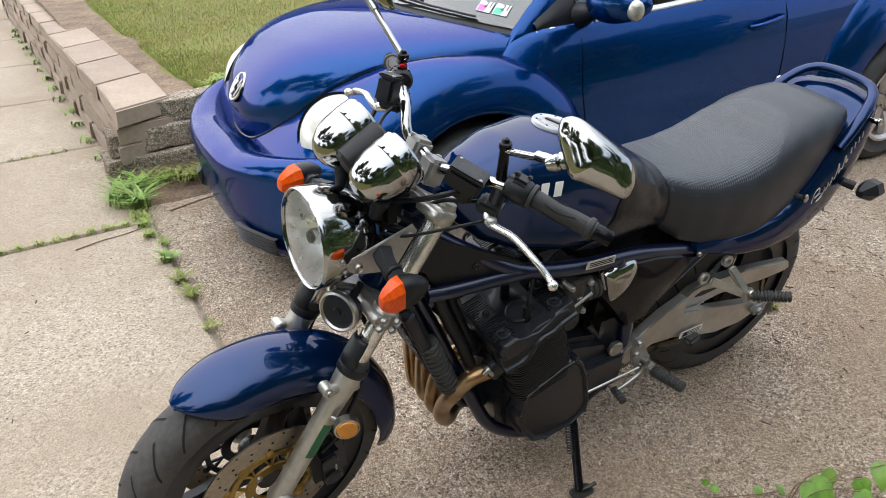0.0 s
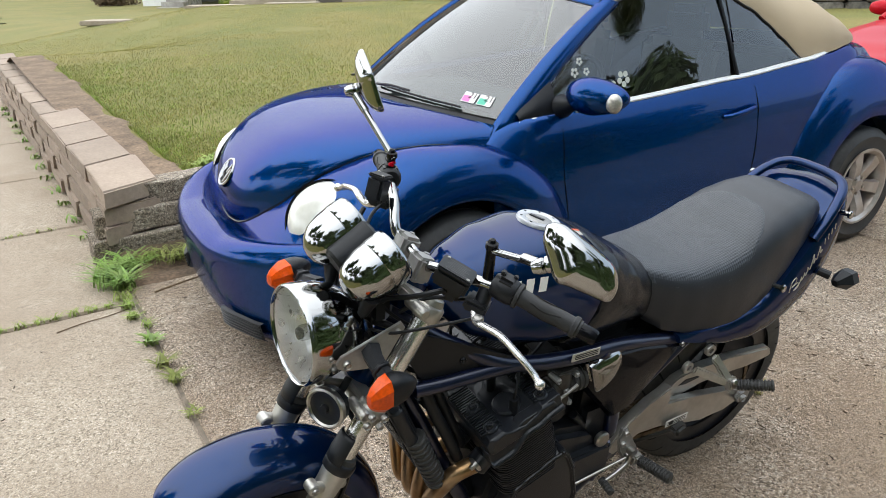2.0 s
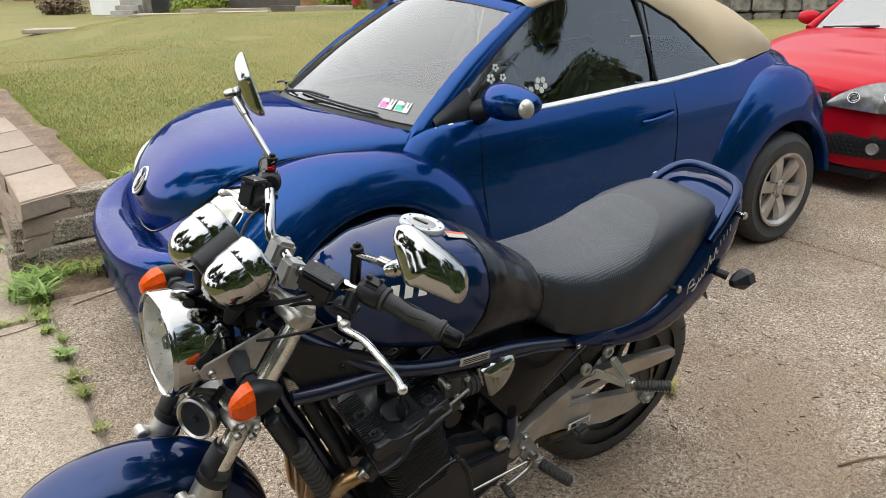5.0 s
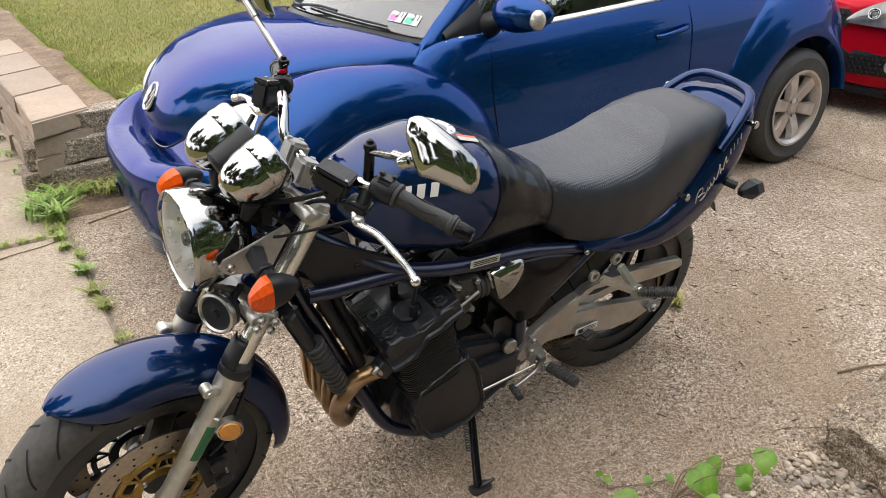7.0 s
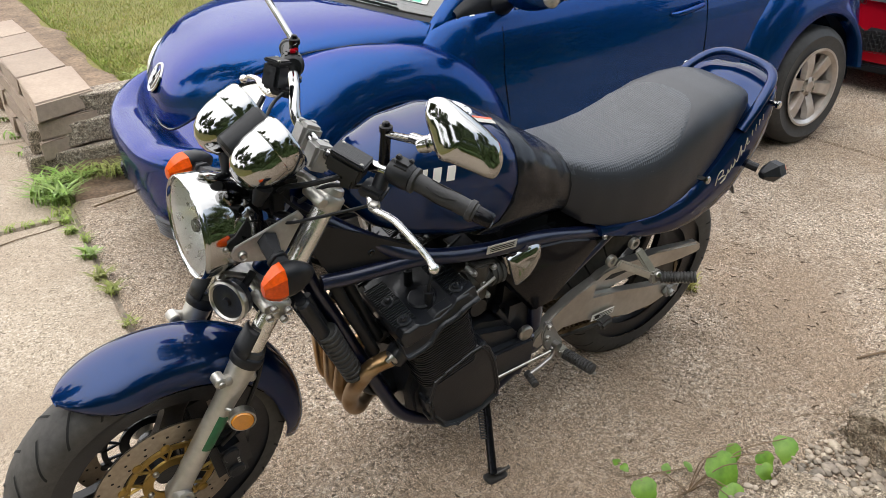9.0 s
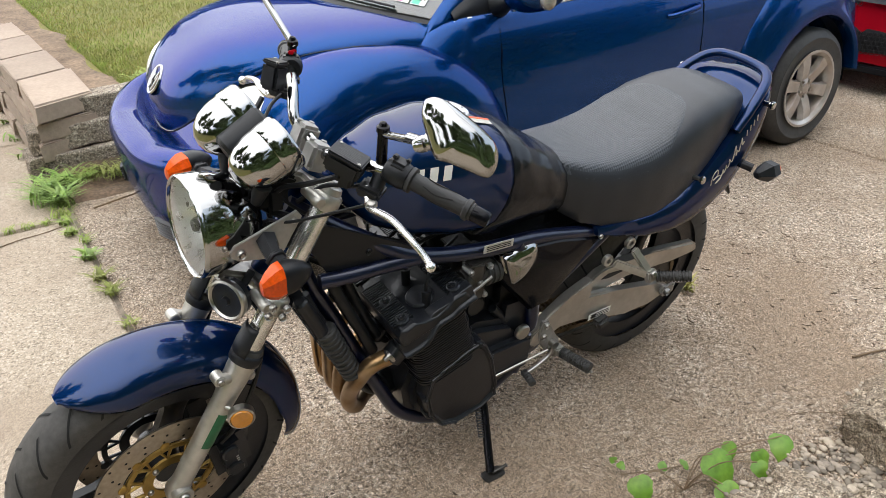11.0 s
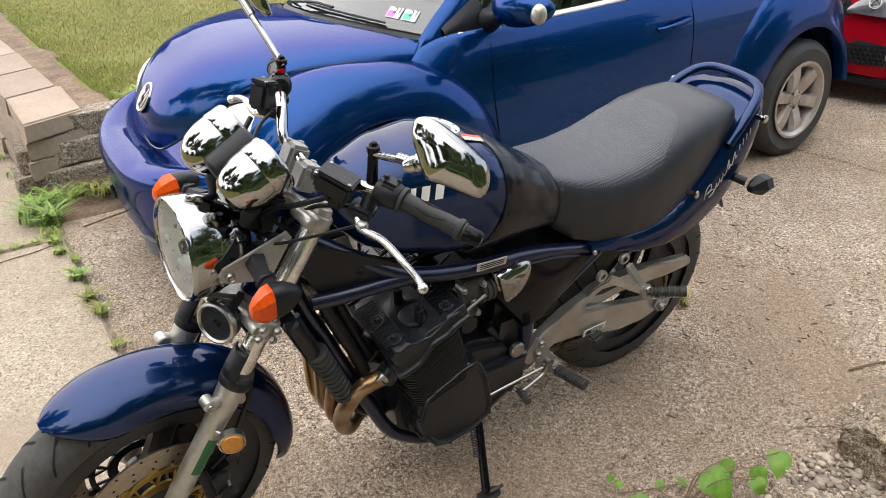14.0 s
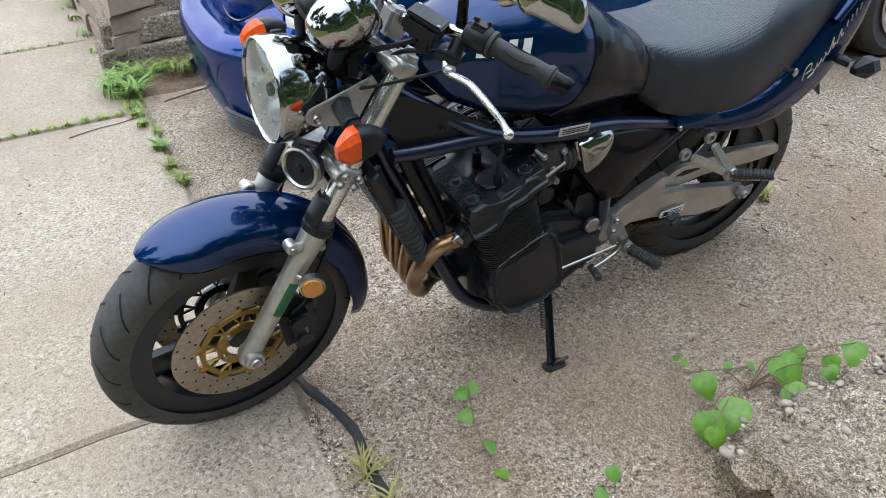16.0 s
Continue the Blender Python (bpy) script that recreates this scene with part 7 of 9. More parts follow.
SSH = [(0, 1.0), (0.35, 0.998), (0.62, 0.985), (0.8, 0.945), (0.92, 0.86), (0.985, 0.7), (1.0, 0.45), (0.97, 0.2), (0.93, 0.0)]


def seat_ring(u, grow=0.0):
    h, w, l = lerp_table(SEAT, u)
    half = [V((u, -f * (w + grow), l + (h + grow - l) * g)) for f, g in SSH]
    return half + [V((p.x, -p.y, p.z)) for p in reversed(half[1:])]


def vinyl_dots(name, color, rough, bump_d):
    m = mat(name, color, rough, vary=0.1, scale=60)
    nd, ln = m.node_tree.nodes, m.node_tree.links
    co = nd["Texture Coordinate"]
    vo = nd.new("ShaderNodeTexVoronoi")
    vo.voronoi_dimensions = "2D"
    vo.inputs["Scale"].default_value, vo.inputs["Randomness"].default_value = 150, 0.0
    ln.new(co.outputs["Object"], vo.inputs["Vector"])
    bp = nd.new("ShaderNodeBump")
    bp.inputs["Strength"].default_value, bp.inputs["Distance"].default_value = bump_d, 0.002
    ln.new(vo.outputs["Distance"], bp.inputs["Height"])
    ln.new(bp.outputs["Normal"], nd["Principled BSDF"].inputs["Normal"])
    return m


M_SEAT = mat("seat_vinyl", (0.019, 0.0215, 0.028), 0.45, spec=0.5, vary=0.12, scale=90, bump=0.12, bump_scale=500)
M_DOTS = vinyl_dots("dotted_seat_vinyl", (0.04, 0.045, 0.054), 0.42, 0.9)
b = B()
grid(b, [seat_ring(0.265 + 0.715 * k / 48) for k in range(49)])
seat = bpart("seat", b, M_SEAT, None, "black vinyl dual seat with a dotted front panel", hard=70)
b = B()
rows = []
for k in range(36):
    t = k / 35
    row = []
    for j in range(25):
        f = -0.955 + 1.91 * j / 24
        u = 0.285 + t * (0.43 + 0.03 * (1 - f * f) - 0.16 * abs(f) ** 3.2 + (-0.02 if abs(f) > 0.9 else 0))
        h, w, l = lerp_table(SEAT, u)
        fs, gs = [a for a, _ in SSH], [g for _, g in SSH]
        ff = abs(f)
        g = float(np.interp(ff, fs[:7], gs[:7]))
        edge = 0.0 if (k in (0, 35) or j in (0, 24)) else 0.0022
        row.append(V((u, f * (w + edge), l + (h + edge - l) * g)))
    rows.append(row)
grid(b, rows, closed=False)
bpart("seat_panel", b, M_DOTS, seat, "finely dotted vinyl panel", hard=80)

# tail
TAIL = [(0.40, 0.635, 0.612, 0.148), (0.48, 0.632, 0.59, 0.158), (0.58, 0.63, 0.563, 0.165), (0.68, 0.645, 0.552, 0.168), (0.76, 0.685, 0.557, 0.165), (0.83, 0.74, 0.575, 0.160), (0.90, 0.80, 0.612, 0.156), (0.96, 0.852, 0.672, 0.149), (1.01, 0.882, 0.755, 0.136), (1.045, 0.892, 0.825, 0.112), (1.065, 0.893, 0.855, 0.08)]
for sg in (-1, 1):
    b = B()
    rings = []
    for k in range(34):
        u = 0.40 + 0.665 * k / 33
        hi, lo, w = lerp_table(TAIL, u)
        mid_ = (hi + lo) / 2
        th = 0.03
        ring = [V((u, sg * (w - 0.012), hi)), V((u, sg * (w - 0.002), hi - 0.1 * (hi - lo))), V((u, sg * (w + 0.004), mid_)), V((u, sg * (w + 0.005), lo + 0.18 * (hi - lo))), V((u, sg * (w - 0.002), lo)), V((u, sg * (w - 0.04), lo + 0.004)), V((u, sg * (w - 0.04), hi))]
        rings.append(ring)
    grid(b, rings)
    tp = bpart("tail_panel", b, M_BIKEBLUE, None, "navy tail panel", hard=45)
    b = B()
    pts = [(0.745, 0.672), (0.765, 0.715), (0.785, 0.725), (0.78, 0.7), (0.76, 0.69), (0.785, 0.69), (0.782, 0.668), (0.762, 0.664), (0.79, 0.68), (0.803, 0.706), (0.8, 0.685), (0.812, 0.7), (0.817, 0.716), (0.818, 0.695), (0.83, 0.713), (0.834, 0.73), (0.838, 0.71), (0.852, 0.735), (0.868, 0.775), (0.858, 0.725), (0.868, 0.745), (0.872, 0.735), (0.882, 0.758), (0.896, 0.79), (0.89, 0.755), (0.9, 0.765)]
    seq = []
    for p in spline([(u, 0, z) for u, z in pts], 4):
        along, off = (p.x - 0.745) / 0.225, p.z - 0.685 - 0.63 * (p.x - 0.745)
        u, z = 0.8 + 0.15 * along - 0.5 * off, 0.668 + 0.165 * along + 0.6 * off
        seq.append((u, sg * (lerp_table(TAIL, u)[2] + 0.0052), z))
    tube(b, seq, 0.0013, 5)
    for k in range(4):
        u, z = 0.912 + 0.0115 * k, 0.796 + 0.0125 * k
        w = lerp_table(TAIL, u)[2]
        rod(b, (u + 0.004, sg * (w + 0.005), z - 0.009), (u - 0.002, sg * (w + 0.005), z + 0.009), 0.0013, seg=5)
    bpart("tail_mark", b, M_STICKER, tp, "silver scribbled mark")
b = B()
rows = []
for k in range(12):
    u = 0.90 + 0.17 * k / 11
    hi, lo, w = lerp_table(TAIL, u)
    rows.append([V((u, f * (w - 0.008), hi + 0.012 * (1 - f * f) - 0.002)) for f in (-1, -0.6, -0.2, 0.2, 0.6, 1)])
grid(b, rows, closed=False)
bpart("tail_top", b, M_BIKEBLUE, None, hard=60)
b = B()
RAIL = [(0.885, -0.14, 0.80), (0.925, -0.138, 0.85), (0.965, -0.128, 0.885), (1.005, -0.111, 0.911), (1.031, -0.085, 0.925), (1.041, -0.05, 0.93), (1.043, 0, 0.932)]
rail = spline(RAIL + [(u, -v, w) for u, v, w in reversed(RAIL[:-1])], 6)
rings = []
for i, p in enumerate(rail):
    d = (rail[min(i + 1, len(rail) - 1)] - rail[max(i - 1, 0)]).normalized()
    s = d.cross(V((0, 0, 1))).normalized()
    up = s.cross(d)
    rings.append([p + s * (0.0145 * math.cos(a)) + up * (0.012 * math.sin(a)) for a in (math.tau * k / 12 for k in range(12))])
grid(b, rings)
bpart("grab_rail", b, M_BIKEBLUE, None, "navy grab rail", hard=60)
for p, d in (((0.985, -0.14, 0.862), (0.1, -1, 0.1)), ((0.985, 0.14, 0.862), (0.1, 1, 0.1)), ((0.715, -0.17, 0.712), (0.15, -1, 0.15)), ((0.697, 0.166, 0.722), (0.15, 1, 0.15))):
    b = B()
    lathe(b, [(0.007, -0.004), (0.007, 0.018), (0.0105, 0.02), (0.0115, 0.026), (0.009, 0.029), (0, 0.029)], axis(p, d), 16)
    bpart("luggage_stud", b, M_CHROME)
b = B()
rings = []
for u, hw, lo, hi in ((1.045, 0.085, 0.72, 0.87), (1.08, 0.08, 0.73, 0.87), (1.10, 0.068, 0.75, 0.855)):
    rings.append([V((u, y, z)) for y, z in ((-hw, lo), (-hw, hi), (hw, hi), (hw, lo))])
grid(b, rings)
bpart("tail_lamp", b, mat("red_lens", (0.35, 0.01, 0.01), 0.2, coat=0.5), None, "red tail lamp", sub=0, bev=0.01)
b = B()
rings = []
for u, z, hw in ((0.80, 0.62, 0.06), (0.9, 0.64, 0.06), (0.97, 0.66, 0.055), (1.02, 0.64, 0.05), (1.05, 0.59, 0.05), (1.085, 0.55, 0.05), (1.115, 0.5, 0.05)):
    rings.append([V((u, y, z - 0.012 * (y / hw) ** 2)) for y in (-hw, -hw * 0.5, 0, hw * 0.5, hw)])
grid(b, rings, closed=False)
bpart("rear_mudguard", b, M_BLACK, None, hard=60, solid=0.006)
for sg in (-1, 1):
    b = B()
    tube(b, [(0.925, sg * 0.10, 0.69), (0.945, sg * 0.14, 0.688), (0.965, sg * 0.18, 0.682)], [0.013, 0.012, 0.013], 10)
    c = V((1.0, sg * 0.207, 0.676))
    rings = []
    for t, r in ((-0.052, 0.3), (-0.048, 0.42), (-0.005, 1), (0.024, 0.92), (0.034, 0.6), (0.036, 0.3)):
        rings.append([c + V((t, 0, 0)) + V((0, 0.032 * r * math.cos(a), 0.03 * r * math.sin(a))) for a in (math.tau * k / 6 for k in range(6))])
    grid(b, rings)
    ri = bpart("rear_indicator", b, M_BLACK, None, "black faceted rear indicator on a stalk", hard=18)
    b = B()
    rings = []
    for t, r in ((0.03, 0.8), (0.036, 0.7), (0.039, 0.3)):
        rings.append([c + V((t, 0, 0)) + V((0, 0.028 * r * math.cos(a), 0.026 * r * math.sin(a))) for a in (math.tau * k / 14 for k in range(14))])
    grid(b, rings)
    bpart("indicator_lens", b, M_ORANGE, ri)

# frame
M_FRAME = mat("dark_blue_frame_paint", (0.005, 0.009, 0.035), 0.3, 0.3, vary=0.1, scale=200, coat=0.5)
for sg in (-1, 1):
    b = B()
    tube(b, spline([(-0.385, sg * 0.03, 0.875), (-0.33, sg * 0.055, 0.835), (-0.24, sg * 0.085, 0.775), (-0.13, sg * 0.115, 0.715), (0.03, sg * 0.13, 0.682), (0.22, sg * 0.125, 0.655), (0.45, sg * 0.12, 0.598), (0.62, sg * 0.115, 0.575), (0.85, sg * 0.10, 0.65)], 6), 0.0185, 14)
    tube(b, spline([(-0.355, sg * 0.1, 0.716), (-0.29, sg * 0.108, 0.714), (-0.2, sg * 0.114, 0.713), (-0.11, sg * 0.12, 0.71)], 6), 0.0165, 14)
    tube(b, spline([(-0.372, sg * 0.03, 0.76), (-0.355, sg * 0.05, 0.68), (-0.315, sg * 0.065, 0.585), (-0.26, sg * 0.08, 0.45), (-0.212, sg * 0.10, 0.335), (-0.16, sg * 0.11, 0.235), (-0.07, sg * 0.115, 0.165), (0.0, sg * 0.118, 0.155), (0.08, sg * 0.12, 0.16), (0.2, sg * 0.12, 0.22)], 6), 0.0175, 14)
    tube(b, spline([(0.14, sg * 0.13, 0.665), (0.2, sg * 0.132, 0.55), (0.235, sg * 0.125, 0.42), (0.235, sg * 0.12, 0.30), (0.2, sg * 0.12, 0.21)], 6), 0.02, 14)
    tube(b, spline([(0.25, sg * 0.125, 0.44), (0.35, sg * 0.13, 0.52), (0.47, sg * 0.128, 0.60)], 6), 0.013, 12)
    rod(b, (0.235, sg * 0.10, 0.315), (0.235, sg * 0.15, 0.315), 0.035, bev=0.004)
    bpart("frame_rail", b, M_FRAME, None, "gloss dark blue frame tubes", hard=60)
    b = B()
    m = Matrix.Translation((0, sg * 0.135, 0)) @ Matrix.Rotation(radians(8 * sg), 4, "Z") @ Matrix(((1, 0, 0, 0), (0, 0, 1, 0), (0, 1, 0, 0), (0, 0, 0, 1)))
    prism(b, [(-0.375, 0.80), (-0.36, 0.855), (-0.30, 0.825), (-0.2, 0.775), (-0.125, 0.735), (-0.128, 0.718), (-0.335, 0.722)], -0.004, 0.004, m, 0.002)
    bolt(b, m @ V((-0.245, 0.757, sg * 0.004)), (0, sg, 0), 0.008, 0.004)
    bpart("frame_cover", b, M_BLACK, None, "black triangular frame cover")
b = B()
rod(b, (0.195, -0.135, 0.37), (0.195, -0.152, 0.37), 0.023, bev=0.004)
bpart("pivot_plug", b, M_STEEL)
b = B()
box(b, (0, 0, 0), (0.085, 0.002, 0.021), Matrix.Translation((0.07, -0.1505, 0.694)) @ Matrix.Rotation(radians(4), 4, "Y"))
fl = bpart("frame_label", b, M_STICKER, None, "worn white frame label")
b = B()
for k in range(3):
    box(b, (0, -0.0014, -0.005 + 0.005 * k), (0.07, 0.001, 0.0018), Matrix.Translation((0.07, -0.1505, 0.694)) @ Matrix.Rotation(radians(4), 4, "Y"))
bpart("label_writing", b, M_BLACK, fl)
b = B()
for k in range(3):
    box(b, (0, 0, -0.006 + 0.006 * k), (0.045, 0.001, 0.0028), Matrix.Translation((-0.285, -0.0925, 0.79)) @ Matrix.Rotation(radians(26), 4, "Y") @ Matrix.Rotation(radians(-16), 4, "Z"))
bpart("frame_writing", b, M_ALUDARK)

# side covers
for sg in (-1, 1):
    b = B()
    poly = [(0.095, 0.665), (0.28, 0.642), (0.43, 0.602), (0.36, 0.53), (0.27, 0.44), (0.215, 0.43), (0.13, 0.53), (0.085, 0.585)]
    rings = []
    for sc, y in ((1.0, 0.115), (1.0, 0.132), (0.9, 0.146), (0.6, 0.153), (0.2, 0.156)):
        cu, cw = 0.24, 0.56
        rings.append([V((cu + (u - cu) * sc, sg * y, cw + (w - cw) * sc)) for u, w in poly])
    grid(b, rings)
    bpart("side_cover", b, M_GLOSSBLACK, None, "gloss black side cover", hard=25, sub=0)
b = B()
bolt(b, (0.41, -0.152, 0.611), (0, -1, 0), 0.007, 0.006)
bpart("cover_bolt", b, M_STEEL)
for sg in (-1, 1):
    b = B()
    bell = spline([(0.093, 0, 0.648), (0.108, 0, 0.60), (0.126, 0, 0.553), (0.15, 0, 0.549), (0.178, 0, 0.566), (0.198, 0, 0.592), (0.208, 0, 0.625), (0.2, 0, 0.655), (0.172, 0, 0.664), (0.13, 0, 0.659), (0.093, 0, 0.648)], 4)[:-1]
    rings = []
    for sc, y in ((1.0, 0.105), (1.0, 0.128), (0.985, 0.136), (0.93, 0.145), (0.8, 0.153), (0.5, 0.159), (0.1, 0.161)):
        rings.append([V((0.145 + (p.x - 0.145) * sc, sg * y, 0.608 + (p.z - 0.608) * sc)) for p in bell])
    grid(b, rings)
    tube(b, [V((u, sg * y, w)) for u, y, w in ((0.094, 0.135, 0.65), (0.108, 0.142, 0.602), (0.126, 0.135, 0.551))], 0.006, 8)
    bpart("chrome_cover", b, M_CHROME, None, "domed chrome cover", hard=60)

# ---- engine ----
UP = V((-0.29, 0, 0.957)).normalized()
EM = Matrix.Translation((-0.02, 0, 0.278)) @ Matrix((V((UP.z, 0, -UP.x)), V((0, 1, 0)), UP)).transposed().to_4x4()


def rrect(hx, hy, r, n=3):
    """A rectangle with rounded corners."""
    out = []
    for cx, cy, a0 in ((hx - r, hy - r, 0), (-hx + r, hy - r, 90), (-hx + r, -hy + r, 180), (hx - r, -hy + r, 270)):
        for k in range(n + 1):
            a = radians(a0 + 90 * k / n)
            out.append((cx + r * math.cos(a), cy + r * math.sin(a)))
    return out


b = B()
prism(b, rrect(0.068, 0.168, 0.03), 0.06, 0.30, EM)
cyl = bpart("cylinder_block", b, M_ENGINE, None, "black finned air-cooled cylinder block")
for k in range(23):
    b = B()
    z = 0.105 + 0.0078 * k
    d = 0.004 * math.sin(k * 1.3)
    prism(b, rrect(0.086 + d * 0.5, 0.182, 0.035), z, z + 0.0032, EM)
    bpart("fin", b, M_ENGINE, cyl)
b = B()
prism(b, rrect(0.092, 0.166, 0.03), 0.238, 0.29, EM, 0.004)
for y in (-0.135, -0.045, 0.045, 0.135):
    rod(b, EM @ V((-0.09, y, 0.245)), EM @ V((-0.125, y, 0.225)), 0.027, bev=0.004)
head = bpart("cylinder_head", b, M_ENGINE, None, "black cylinder head")
b = B()
rings = []
for y, sc in ((-0.184, 0.9), (-0.177, 1.0), (0.165, 1.0), (0.172, 0.9)):
    prof = [(-0.10, 0.292), (-0.10, 0.318), (-0.088, 0.334), (-0.055, 0.338), (-0.035, 0.326), (0.0, 0.318), (0.035, 0.326), (0.055, 0.338), (0.088, 0.334), (0.10, 0.318), (0.10, 0.292)]
    rings.append([EM @ V((x * sc, y, 0.292 + (z - 0.292) * sc)) for x, z in prof])
grid(b, rings)
for sg in (-1, 1):
    wave = spline([(-0.104, 0, 0.262), (-0.09, 0, 0.256), (-0.045, 0, 0.258), (-0.022, 0, 0.275), (0.0, 0, 0.288), (0.035, 0, 0.288), (0.06, 0, 0.296), (0.104, 0, 0.3)], 4)
    lip = [[EM @ V((p.x, sg * y, p.z + dz)) for y, dz in ((0.15, 0.0), (0.19, 0.0), (0.194, 0.004), (0.19, 0.011), (0.183, 0.013), (0.178, 0.04), (0.15, 0.04))] for p in wave]
    grid(b, lip)
bpart("valve_cover", b, M_ENGINE, head, "black ribbed valve cover", hard=30, bev=0.004)
for x0 in (-0.072, 0.072):
    b = B()
    for k in range(22):
        y = -0.158 + 0.0068 * k
        box(b, (x0, y, 0.337), (0.052, 0.0026, 0.009), EM)
    for k in range(22):
        y = 0.158 - 0.0068 * k
        box(b, (x0, y, 0.337), (0.052, 0.0026, 0.009), EM)
    tagged(bpart("cover_rib", b, M_ENGINE, head), kind="stuff")
for x in (-0.07, 0.07):
    for y in (-0.15, -0.08, 0.08, 0.14):
        b = B()
        rod(b, EM @ V((x, y, 0.325)), EM @ V((x, y, 0.343)), 0.017, bev=0.003)
        bolt(b, EM @ V((x, y, 0.343)), UP, 0.009, 0.006)
        bpart("cover_bolt", b, M_ENGINE, head)
for y in (-0.11, 0.11):
    b = B()
    rod(b, EM @ V((0, y, 0.32)), EM @ V((0, y, 0.332)), 0.034, bev=0.004)
    bpart("plug_cover", b, M_ENGINE, head)
b = B()
for y in (-0.135, -0.045, 0.045, 0.135):
    rod(b, EM @ V((0.0, y, 0.315)), EM @ V((0.01, y, 0.36)), 0.011)
    tube(b, spline([EM @ V((0.01, y, 0.36)), EM @ V((0.02, y, 0.385)), EM @ V((0.06, y * 0.8, 0.40)), (0.02, y * 0.4, 0.68)], 5), 0.0042, 6)
bpart("spark_plug_cap", b, M_BLACK, head)

# crankcase and covers
SIDEVIEW = Matrix(((1, 0, 0, 0), (0, 0, 1, 0), (0, 1, 0, 0), (0, 0, 0, 1)))
b = B()
prism(b, [(-0.135, 0.385), (-0.158, 0.31), (-0.145, 0.23), (-0.10, 0.185), (-0.02, 0.165), (0.09, 0.165), (0.17, 0.20), (0.215, 0.27), (0.22, 0.35), (0.17, 0.41), (0.06, 0.44), (-0.03, 0.42)], -0.135, 0.135, SIDEVIEW, 0.02)
case_ = bpart("crankcase", b, M_ENGINE, None, "black crankcase")
COVER = [(-0.128, 0.315), (-0.114, 0.38), (-0.09, 0.395), (-0.01, 0.432), (0.025, 0.44), (0.045, 0.425), (0.07, 0.37), (0.098, 0.26), (0.095, 0.225), (0.055, 0.195), (-0.03, 0.182), (-0.075, 0.195), (-0.115, 0.25)]
for sg in (-1, 1):
    b = B()
    cu, cw = -0.01, 0.305
    rings = []
    for sc, y in ((1.0, 0.13), (1.0, 0.168), (0.975, 0.177), (0.9, 0.183), (0.86, 0.178), (0.6, 0.180), (0.2, 0.181)):
        rings.append([V((cu + (u - cu) * sc, sg * y, cw + (w - cw) * sc)) for u, w in COVER])
    grid(b, rings)
    cv = bpart("engine_cover", b, M_ENGINE, case_, "smooth black engine side cover", hard=28)
    b = B()
    for u, w in COVER[::2]:
        p = V((cu + (u - cu) * 0.965, sg * 0.176, cw + (w - cw) * 0.965))
        rod(b, p - V((0, sg * 0.03, 0)), p + V((0, sg * 0.004, 0)), 0.0095, bev=0.002)
        bolt(b, p + V((0, sg * 0.004, 0)), (0, sg, 0), 0.0055, 0.005)
    tube(b, [V((cu + (u - cu) * 0.955, sg * 0.180, cw + (w - cw) * 0.955)) for u, w in COVER], 0.0045, 8, loop=True)
    bpart("cover_screw", b, M_ENGINE, cv)
b = B()
prism(b, rrect(0.075, 0.055, 0.02), 0.125, 0.158, Matrix.Translation((0.15, 0, 0.30)) @ Matrix.Rotation(radians(-90), 4, "X") @ Matrix.Diagonal((1, 1, -1, 1)), 0.008)
bpart("sprocket_cover", b, M_ENGINE, case_)
b = B()
rod(b, (0.065, -0.1, 0.475), (0.065, 0.1, 0.475), 0.035, bev=0.01)
rod(b, (0.12, -0.1, 0.45), (0.16, -0.11, 0.40), 0.012)
bpart("starter_motor", b, M_ENGINE, None)

# carburettors
M_CARB = mat("dull_carburettor_metal", (0.09, 0.088, 0.085), 0.45, 0.7, vary=0.3, scale=50, second=(0.05, 0.045, 0.04), stain=20)
for y in (-0.12, -0.045, 0.045, 0.12):
    b = B()
    rod(b, (-0.005, y, 0.60), (0.06, y, 0.60), 0.027, bev=0.004)
    box(b, (0.03, y, 0.565), (0.05, 0.05, 0.05), bev=0.01)
    rod(b, (0.028, y, 0.60), (0.028, y, 0.655), 0.029, bev=0.006)
    box(b, (0.028, y, 0.655), (0.06, 0.058, 0.008), bev=0.003)
    carb = bpart("carburettor", b, M_CARB, None, "dull metal carburettor", hard=40)
b = B()
for p in ((0.0, -0.15, 0.64), (0.055, -0.15, 0.64), (0.03, -0.148, 0.60), (0.01, -0.15, 0.575), (0.05, -0.146, 0.555)):
    rod(b, (p[0], -0.12, p[2]), p, 0.008)
    bolt(b, p, (0, -1, 0), 0.006, 0.004)
rod(b, (-0.005, -0.15, 0.575), (0.06, -0.152, 0.61), 0.004)
bpart("carb_linkage", b, M_ALUDARK, carb)
for y in (-0.12, -0.045, 0.045, 0.12):
    for p0_, p1_ in (((0.055, y, 0.60), (0.10, y, 0.60)), ((-0.04, y, 0.575), (0.0, y, 0.598))):
        b = B()
        ribs(b, p0_, p1_, 0.028, 0.032, 3)
        bpart("intake_boot", b, M_RUBBER, carb)
b = B()
box(b, (0.2, 0, 0.60), (0.2, 0.22, 0.16), bev=0.03)
box(b, (0.19, 0, 0.47), (0.16, 0.2, 0.2), bev=0.03)
bpart("air_box", b, M_BLACK)
b = B()
box(b, (0.19, -0.02, 0.37), (0.12, 0.2, 0.22), bev=0.02)
bpart("transmission_case", b, M_ENGINE, case_)

